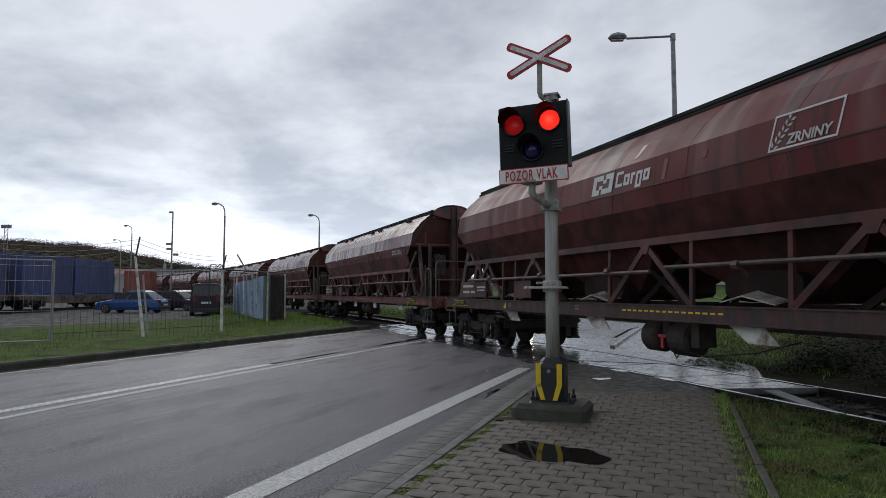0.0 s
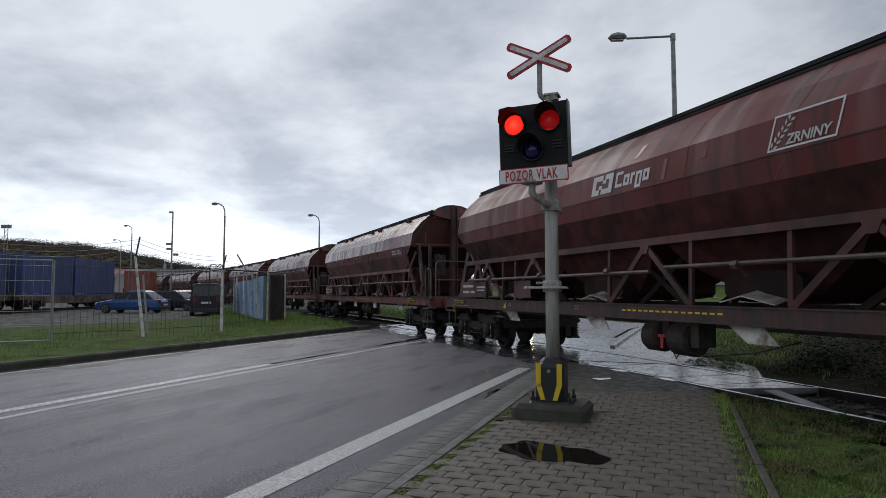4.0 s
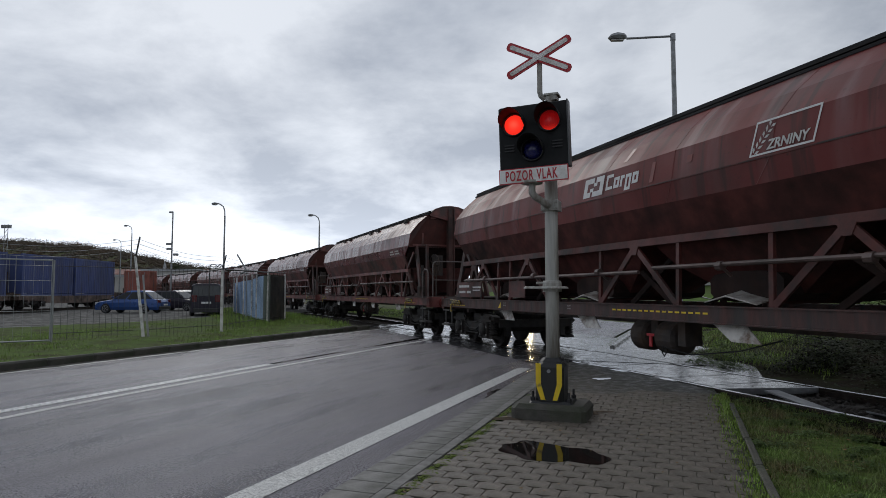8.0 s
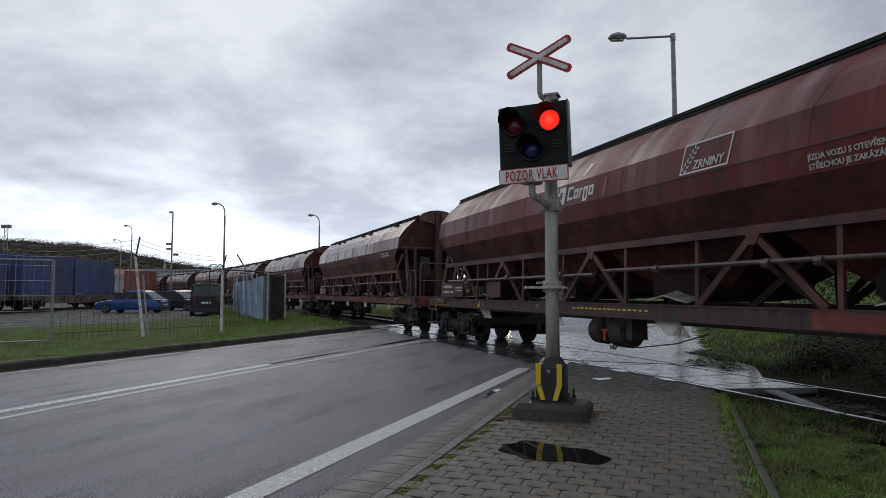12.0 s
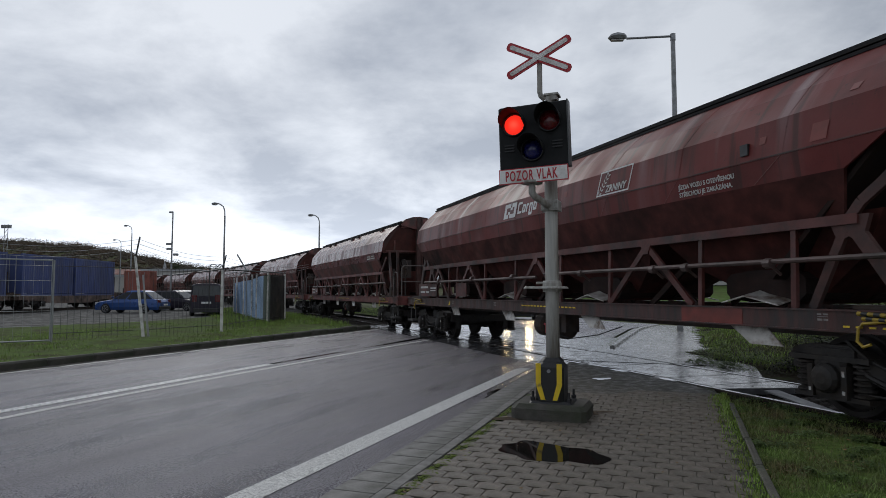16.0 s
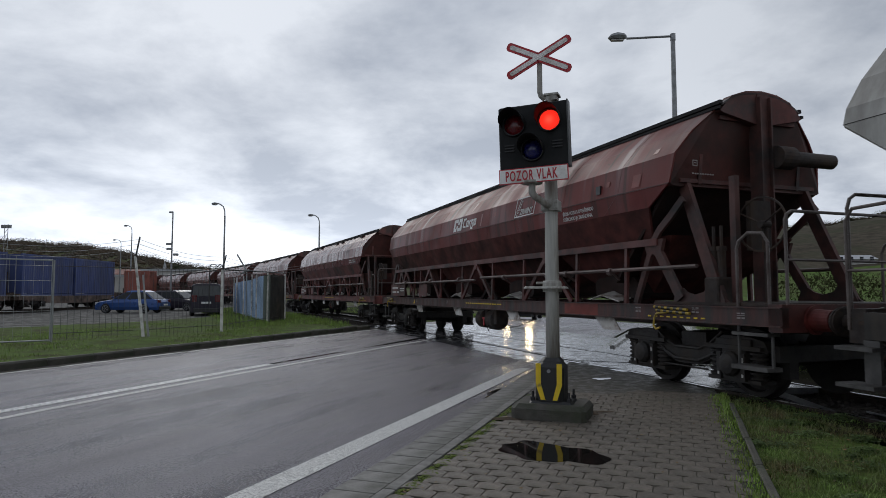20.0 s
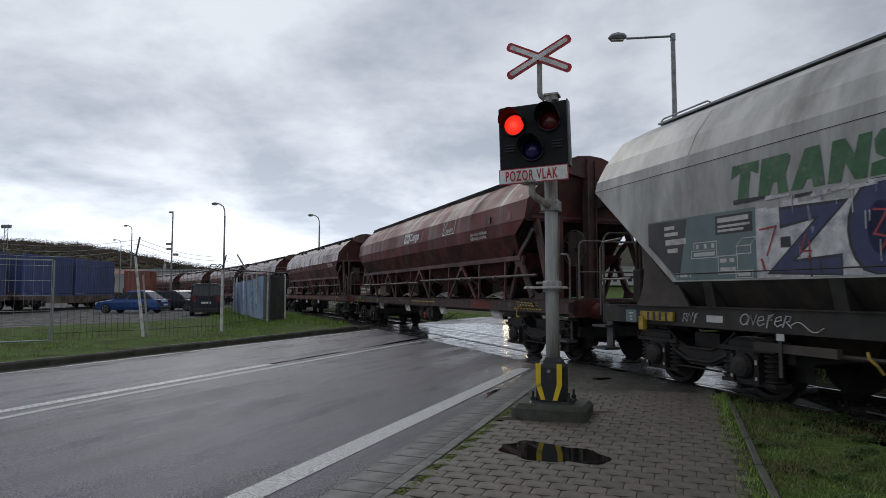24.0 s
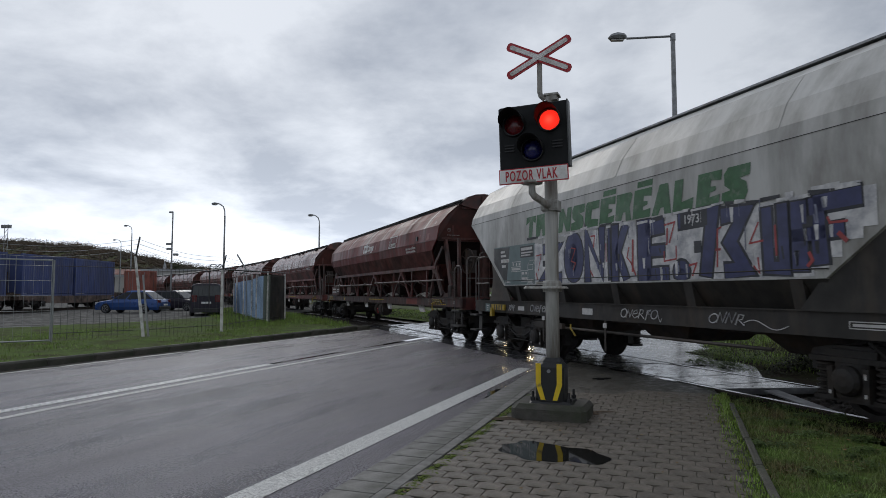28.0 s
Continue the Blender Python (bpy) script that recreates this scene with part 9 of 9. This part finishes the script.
def mark_grey_wagon(w):
    rnd = random.Random(17)
    # data panel
    flat("data_panel", [[(0.62, 0.0), (2.08, 0.0), (2.08, 0.85), (0.0, 0.87), (0.0, 0.55)]], PLATE_GREEN, w, grey_face(1.92, 1.56), label="grey-green data panel with white print")
    flat("dark_field", [[(0.0, 0.52), (0.55, 0.10), (0.70, 0.10), (0.86, 0.84), (0.0, 0.85)]], BLACK, w, grey_face(1.92, 1.56, 0.002))
    flat("owner_plate", [box2(0, 0, 0.62, 0.24)], BLACK, w, grey_face(3.33, 2.13, 0.002))
    bars = [box2(0.04, 0.15, 0.56, 0.21), box2(0.04, 0.085, 0.58, 0.115), box2(0.04, 0.03, 0.48, 0.06)]
    flat("small_print", bars, WHITE_OLD, w, grey_face(3.33, 2.13, 0.004), label="white unreadable print")
    flat("small_print", [box2(0.14, 0.62, 0.36, 0.67), box2(0.14, 0.53, 0.44, 0.58), box2(0.16, 0.40, 0.60, 0.48), box2(0.2, 0.29, 0.42, 0.35)], WHITE_OLD, w, grey_face(2.16, 1.66, 0.004))
    flat("load_table", frame2(0, 0.1, 0.44, 0.22, 0.012) + frame2(-0.05, 0, 0.44, 0.11, 0.012) + [box2(0.05, 0.13, 0.1, 0.19), box2(0.2, 0.13, 0.25, 0.19), box2(0.34, 0.13, 0.39, 0.19), box2(0.0, 0.03, 0.40, 0.08)], WHITE_OLD, w, grey_face(2.91, 1.84, 0.003))
    flat("load_table", frame2(0, 0, 0.34, 0.24, 0.012) + [box2(0.04, 0.04, 0.3, 0.09), box2(0.04, 0.15, 0.15, 0.2), box2(0.2, 0.15, 0.28, 0.2)], WHITE_OLD, w, grey_face(3.36, 1.62, 0.003))
    flat("volume_mark", frame2(0, 0, 0.24, 0.11, 0.012) + [[(0, 0.11), (0.10, 0.2), (0.11, 0.2), (0.012, 0.11)], [(0.23, 0.11), (0.33, 0.2), (0.34, 0.2), (0.24, 0.11)], box2(0.1, 0.19, 0.34, 0.2), box2(0.33, 0.09, 0.34, 0.2)], WHITE_OLD, w, grey_face(3.68, 1.86, 0.003))
    flat("weight_mark", frame2(0, 0, 0.28, 0.10, 0.01) + [box2(0.04, 0.03, 0.24, 0.07)], WHITE_OLD, w, grey_face(3.66, 1.565, 0.003))
    flat("length_mark", [box2(0, 0.025, 0.05, 0.035), box2(0.0, 0, 0.012, 0.06), box2(0.07, 0.01, 0.22, 0.05), box2(0.24, 0.025, 0.29, 0.035), box2(0.28, 0, 0.292, 0.06)], WHITE_OLD, w, grey_face(2.55, 1.59, 0.003))
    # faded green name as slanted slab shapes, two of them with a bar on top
    x0, n = 3.58, 13
    step = (9.68 - x0) / n
    h, sl = 0.44, 0.17
    forms = {
        "bar": [[(0.0, h), (0.0, h - 0.16), (0.14, h - 0.10), (0.14, 0.0), (0.30, 0.0), (0.30, h - 0.10), (0.42, h - 0.16), (0.42, h)]],
        "slab": [[(0.0, 0.0), (0.16, 0.0), (0.20, 0.14), (0.26, 0.14), (0.29, 0.0), (0.43, 0.0), (0.36, 0.20), (0.41, h - 0.04), (0.36, h), (0.0, h)]],
        "peak": [[(0.0, 0.0), (0.15, 0.0), (0.19, 0.10), (0.26, 0.10), (0.29, 0.0), (0.43, 0.0), (0.31, h), (0.13, h)]],
        "notch": [[(0.0, 0.0), (0.15, 0.0), (0.17, 0.20), (0.30, 0.0), (0.43, 0.0), (0.43, h), (0.29, h), (0.27, 0.26), (0.14, h), (0.0, h)]],
        "wave": [[(0.0, 0.0), (0.38, 0.0), (0.42, 0.10), (0.38, 0.22), (0.27, 0.28), (0.42, 0.30), (0.42, h), (0.06, h), (0.0, h - 0.08), (0.03, 0.22), (0.14, 0.15), (0.0, 0.13)]],
        "bite": [[(0.04, 0.0), (0.42, 0.0), (0.42, 0.12), (0.20, 0.14), (0.20, h - 0.14), (0.42, h - 0.13), (0.42, h), (0.04, h), (0.0, h - 0.06), (0.0, 0.06)]],
        "comb": [[(0.0, 0.0), (0.42, 0.0), (0.42, 0.13), (0.24, 0.11), (0.24, 0.17), (0.34, 0.19), (0.34, 0.24), (0.24, 0.25), (0.24, h - 0.11), (0.42, h - 0.13), (0.42, h), (0.0, h)]],
        "foot": [[(0.0, 0.0), (0.40, 0.0), (0.40, 0.16), (0.17, 0.12), (0.17, h), (0.0, h)]]}
    for k, form in enumerate(("bar", "slab", "peak", "notch", "wave", "bite", "comb", "slab", "comb", "peak", "foot", "comb", "wave")):
        ps = [[(x * step / 0.46 + sl * y, y) for x, y in pl] for pl in forms[form]]
        if k in (6, 8):
            ps.append([(x * step / 0.46 + sl * y, y) for x, y in box2(0.06, h + 0.03, 0.42, h + 0.12)])
        flat("green_block", ps, GREEN_LET, w, grey_face(x0 + k * step, 2.52), label="faded green slab of an overpainted name")
    # sprayed picture: patchy white ground up to a ragged edge, blue forms with black rims, red lines and drips
    def ribbon(pts, wd):
        """A painted line of that width as one outline with mitred corners."""
        near, far, closed = [], [], pts[0] == pts[-1]
        P = [Vector(p) for p in pts]
        for i, p in enumerate(P):
            da = (p - P[i - 1]).normalized() if i else ((P[0] - P[-2]).normalized() if closed else None)
            db = (P[i + 1] - p).normalized() if i + 1 < len(P) else ((P[1] - P[0]).normalized() if closed else None)
            d = (da or db) + (db or da)
            d = d.normalized() if d.length > 0.2 else (da or db)
            q = Vector((-d.y, d.x))
            k = wd / 2 / max(0.55, abs(q.dot(Vector((-(da or db).y, (da or db).x)))))
            e = Vector((0, 0)) if closed else (da or db) * wd * 0.28 * (-1 if i == 0 else 1 if i + 1 == len(P) else 0)
            near.append(p + e + q * k)
            far.append(p + e - q * k)
        return [(max(4.02, v.x), max(v.y, 1.565, 1.565 + (v.x - 10.62) * 0.74)) for v in near + far[::-1]]

    def oval(cx, cy, rx, ry, k=18):
        return [(cx + rx * math.cos(2 * math.pi * i / k), cy + ry * math.sin(2 * math.pi * i / k)) for i in range(k + 1)]

    def on_wall(pl):
        return all(y > 1.56 and y > 1.56 + (x - 10.62) * 0.74 for x, y in pl)
    ground, xg = [], 4.0
    while xg < 11.2:
        nx = xg + rnd.uniform(0.10, 0.24)
        lo = max(1.565, 1.565 + (nx - 10.62) * 0.74 + 0.01)
        hi = 2.47 + 0.05 * math.sin(xg * 3.1) + rnd.uniform(-0.05, 0.04) - (0.10 if xg < 5.2 else 0)
        if hi > lo + 0.05:
            ground.append([(xg, lo), (nx, lo), (nx, hi), (xg, hi)])
        xg = nx
    flat_each("spray_ground", ground, SPRAY_WHITE, w, grey_face(0, 0, 0.0015), t=0.001, label="sprayed white graffiti ground")
    # each form: its line, its width
    blue = [([(4.42, 2.24), (5.02, 2.26), (4.36, 1.68), (5.06, 1.67)], 0.17), (oval(5.55, 2.02, 0.235, 0.36), 0.18),
            ([(6.02, 1.62), (6.00, 2.42), (6.46, 1.66), (6.48, 2.44)], 0.17), ([(6.70, 1.62), (6.68, 2.42)], 0.05), ([(6.85, 1.62), (6.86, 2.44)], 0.17), ([(7.14, 2.42), (6.92, 2.04), (7.14, 1.62)], 0.15),
            ([(7.62, 1.62), (7.62, 2.40)], 0.30), ([(7.72, 2.34), (8.02, 2.36)], 0.22), ([(7.72, 2.00), (8.05, 2.00)], 0.15), ([(7.72, 1.66), (8.12, 1.66)], 0.18), (oval(8.44, 1.68, 0.11, 0.10, 12), 0.10),
            ([(8.45, 2.38), (9.05, 2.40), (8.92, 1.66)], 0.20), ([(9.26, 2.36), (9.58, 2.36), (9.34, 2.02), (9.58, 1.68), (9.30, 1.66)], 0.19),
            ([(9.92, 2.34), (9.94, 1.68), (10.16, 1.66), (10.14, 2.36)], 0.14), ([(10.36, 2.34), (10.36, 1.68)], 0.20), ([(10.30, 2.02), (10.52, 2.02)], 0.14), ([(10.58, 2.36), (10.62, 1.74)], 0.18), ([(10.60, 2.34), (11.05, 2.36)], 0.18), ([(10.66, 2.03), (10.86, 2.04)], 0.14)]
    for pts, wd in blue:
        flat("spray_outline", [ribbon(pts, wd + 0.075)], SPRAY_BLACK, w, grey_face(0, 0, 0.003), t=0.0008, label="black graffiti outline")
    for pts, wd in blue:
        flat("spray_blue", [ribbon(pts, wd)], SPRAY_BLUE, w, grey_face(0, 0, 0.004), t=0.0008, label="blue graffiti form")
    # shaded, darker runs inside the blue and pale scratches over it
    for k in range(46):
        pts, wd = blue[rnd.randrange(len(blue))]
        (ax, ay), (bx, by) = rnd.choice(list(zip(pts, pts[1:])))
        f = rnd.random()
        x, y = ax + (bx - ax) * f + rnd.uniform(-0.3, 0.3) * wd, ay + (by - ay) * f
        ln = rnd.uniform(0.06, 0.24)
        pl = [(x, y - ln / 2), (x + rnd.uniform(0.012, 0.04), y - ln / 2), (x + rnd.uniform(0.0, 0.05), y + ln / 2), (x - 0.02, y + ln / 2)]
        if on_wall(pl) and y + ln / 2 < 2.5:
            flat("spray_streak", [pl], rnd.choice((SPRAY_PALE, SPRAY_BLACK, SPRAY_BLACK, SPRAY_WHITE)), w, grey_face(0, 0, 0.0055), t=0.0006)
    red = [([(4.06, 2.13), (4.30, 2.15), (4.16, 1.82)], 0.022), ([(4.08, 1.78), (4.12, 1.66)], 0.035), ([(4.70, 2.02), (4.62, 1.84), (4.76, 1.84)], 0.02), ([(4.74, 1.94), (4.74, 1.76)], 0.02), ([(5.48, 2.20), (5.62, 2.18), (5.48, 1.96), (5.62, 1.92), (5.54, 1.80)], 0.022),
           ([(6.14, 2.36), (6.26, 2.36), (6.22, 2.16)], 0.026), ([(6.12, 1.76), (6.20, 1.66)], 0.03), ([(6.60, 2.20), (6.60, 1.90)], 0.02), ([(7.24, 2.10), (7.18, 1.94), (7.30, 1.84)], 0.022), ([(7.34, 2.20), (7.32, 1.72)], 0.045), ([(7.28, 1.86), (7.40, 1.66)], 0.03)]
    red += [([(8.10, 2.36), (8.32, 2.38), (8.20, 2.10)], 0.028), ([(8.16, 2.30), (8.14, 2.08)], 0.035), ([(8.08, 1.98), (8.08, 1.84), (8.34, 1.86), (8.34, 2.04)], 0.022), ([(8.60, 1.76), (8.74, 1.78), (8.66, 1.62)], 0.03), ([(9.20, 2.22), (9.14, 2.20), (9.12, 1.72)], 0.026), ([(9.10, 1.94), (9.18, 1.94)], 0.03),
            ([(9.80, 2.22), (9.66, 1.98), (9.86, 2.00)], 0.024), ([(9.78, 1.80), (9.80, 1.62), (9.70, 1.72)], 0.024), ([(10.04, 2.16), (10.05, 1.82)], 0.03), ([(10.48, 1.82), (10.52, 1.74), (10.46, 1.68)], 0.04), ([(10.72, 2.18), (10.74, 2.12), (10.94, 2.12)], 0.026), ([(10.84, 2.00), (10.92, 1.92)], 0.05)]
    for pts, wd in red:
        flat("spray_red", [ribbon(pts, wd)], SPRAY_RED, w, grey_face(0, 0, 0.0065), t=0.0008, label="red graffiti line")
    # dark field with a pale year, black blocks, and the ragged overspray along the top edge
    flat("spray_black", [box2(8.44, 2.27, 8.96, 2.50)], SPRAY_BLACK, w, grey_face(0, 0, 0.0058), t=0.0006, label="dark sprayed field")
    lettering("1973", 0.17, SPRAY_WHITE, w, grey_face(8.50, 2.33, 0.0075), narrow=0.95, bold=0.002)
    flat_each("spray_black", [box2(8.70, 1.92, 8.84, 2.08), box2(10.46, 2.10, 10.54, 2.22), box2(4.36, 1.90, 4.50, 2.02)], SPRAY_BLACK, w, grey_face(0, 0, 0.0062), t=0.0006)
    x = 3.66
    while x < 11.1:
        wd = rnd.uniform(0.12, 0.42)
        z = 2.46 + 0.03 * math.sin(x * 2.3) + rnd.uniform(-0.02, 0.02)
        flat("spray_edge", [[(x, z), (x + wd, z + 0.012), (x + wd, z + rnd.uniform(0.03, 0.06)), (x, z + rnd.uniform(0.03, 0.06))]], SPRAY_BLACK if (x > 6.4 or x < 4.6) and rnd.random() < 0.55 else SPRAY_WHITE, w, grey_face(0, 0, 0.0068), t=0.0006, label="ragged sprayed edge")
        x += wd * rnd.uniform(0.7, 1.2)
    for k in range(40):
        x, ln = rnd.uniform(4.2, 10.3), rnd.uniform(0.05, 0.30)
        z = rnd.choice((2.48, 2.48, 2.2, 1.9))
        flat("spray_drip", [box2(x, z - ln, x + rnd.uniform(0.006, 0.014), z)], rnd.choice((SPRAY_WHITE, SPRAY_WHITE, SPRAY_PALE)), w, grey_face(0, 0, 0.0072), t=0.0005) if z - ln > 1.58 else None
    bm = B()
    rod(bm, (GLEN / 2 - 2.5, 1.508, 1.645), (GLEN / 2 - 10.7, 1.508, 1.645), 0.008, 6)
    part("edge_rod", bm, GREY_DARK, w)
    # white scribbled tags on the sill, strokes without readable letters
    strokes = ([(0.5 + 0.45 * math.cos(0.5 * i + 1.6), 0.5 + 0.45 * math.sin(0.5 * i + 1.6)) for i in range(14)],
               [(0.0, 0.05), (0.18, 0.95), (0.62, 0.1), (0.85, 1.0)],
               [(0.1, 0.45), (0.75, 0.6), (0.6, 0.95), (0.2, 0.8), (0.1, 0.3), (0.45, 0.02), (0.9, 0.25)],
               [(0.3, -0.1), (0.35, 0.85), (0.8, 0.95), (0.6, 0.8), (0.3, 0.5), (0.7, 0.55)],
               [(0.1, 0.0), (0.25, 0.9), (0.7, 0.85), (0.65, 0.5), (0.3, 0.45), (0.95, 0.0)])

    def tag_stroke(pts, r):
        bm = B()
        tube(bm, pts, r, 4)
        part("scribble", bm, SPRAY_WHITE, w, "white spray paint scribble")
    for u, ln, order, tail in ((2.53, 0.32, (4, 1, 3), 0.0), (3.60, 0.78, (0, 1, 2, 3, 2, 4), 0.42), (6.84, 0.92, (0, 1, 2, 4, 3, 0), 0.12), (8.82, 0.62, (0, 1, 1, 4), 0.66)):
        gw = ln / len(order)
        for i, o in enumerate(order):
            h = 0.150 * (0.85 + 0.2 * rnd.random())
            z0 = 0.985 + 0.01 * rnd.random()
            tag_stroke([(GLEN / 2 - u - gw * (i + 1.1 * px + 0.3 * py), 1.424, z0 + h * py) for px, py in strokes[o]], 0.0085)
        if tail:
            tag_stroke([(GLEN / 2 - u - ln - tail * i / 12, 1.424, 1.02 + 0.045 * math.sin(i * 0.55) - 0.002 * i) for i in range(13)], 0.006)
    flat("small_print", [box2(0, 0, 0.34, 0.11)], WHITE_OLD, w, Matrix(((-1, 0, 0, GLEN / 2 - 5.68), (0, 0, 1, 1.423), (0, 1, 0, 1.0), (0, 0, 0, 1))))
    flat("small_print", [box2(0, 0, 0.30, 0.09)], WHITE_OLD, w, Matrix(((-1, 0, 0, GLEN / 2 - 3.02), (0, 0, 1, 1.423), (0, 1, 0, 1.0), (0, 0, 0, 1))))
    flat("small_print", frame2(0, 0, 0.5, 0.08, 0.01) + [box2(0.04, 0.025, 0.46, 0.055)], WHITE_OLD, w, Matrix(((-1, 0, 0, GLEN / 2 - 10.84), (0, 0, 1, 1.423), (0, 1, 0, 1.02), (0, 0, 0, 1))))
    # black stripes on the tow hook bars
    for u0, d in ((0, 1), (GLEN, -1)):
        for k in range(4):
            bm = B()
            u = u0 + d * (1.82 + 0.14 * k)
            quad_box(bm, GLEN / 2 - u - 0.025, GLEN / 2 - u + 0.025, 1.471, 1.474, 0.985, 1.105)
            part("hook_stripe", bm, BLACK, w)


mark_first_wagon(first)
mark_grey_wagon(grey)
for wg, mid, pv in TRAIN[2:]:
    mark_other_wagons(wg)


# ---------------------------------------------------------------- motion
FLASH, ON = 0.8967, 0.44


def motions():
    for w, mid, pivot in TRAIN:
        walk(w, [(t, wagon_pose(mid + d, pivot)) for t, d in GONE])
        for bo in [c for c in w.children if c.name.startswith("bogie")]:
            for ws in [c for c in bo.children if c.name.startswith("wheelset")]:
                x = ws.matrix_basis.translation.x
                walk(ws, [(t, pose(x, 0, 0.46, 0, math.degrees(gone(t) / 0.46), 0)) for t in [0, 3.5, 4.5, 5.5, 6.5, 7.5, 8.5] + [9 + 0.25 * i for i in range(77)]])
    # the drums show their lit, fading or dark face
    for i, ob in enumerate(LENSES):
        c = ob.matrix_basis.translation.copy()
        right = i == 1
        rows = [(0.0, pose(*c, 0 if right else 88, 0, 0)), (2 / FPS, pose(*c, 0 if right else 88, 0, 0)), (3 / FPS, pose(*c, 0 if right else 176, 0, 0))]
        k = 0
        while True:
            goes_right = k % 2 == 1
            t = -0.045 + FLASH * (k // 2) + (FLASH if goes_right else ON)
            k += 1
            if t > 27.8:
                break
            f0 = round(t * FPS)
            turns = ((-2, 176), (-1, 88), (0, 0)) if goes_right == right else ((0, 0), (1, 88), (2, 88), (3, 176))
            rows += [((f0 + df) / FPS, pose(*c, a, 0, 0)) for df, a in turns]
        rows.append((28.0, rows[-1][1]))
        walk(ob, rows)


pavement()
motions()
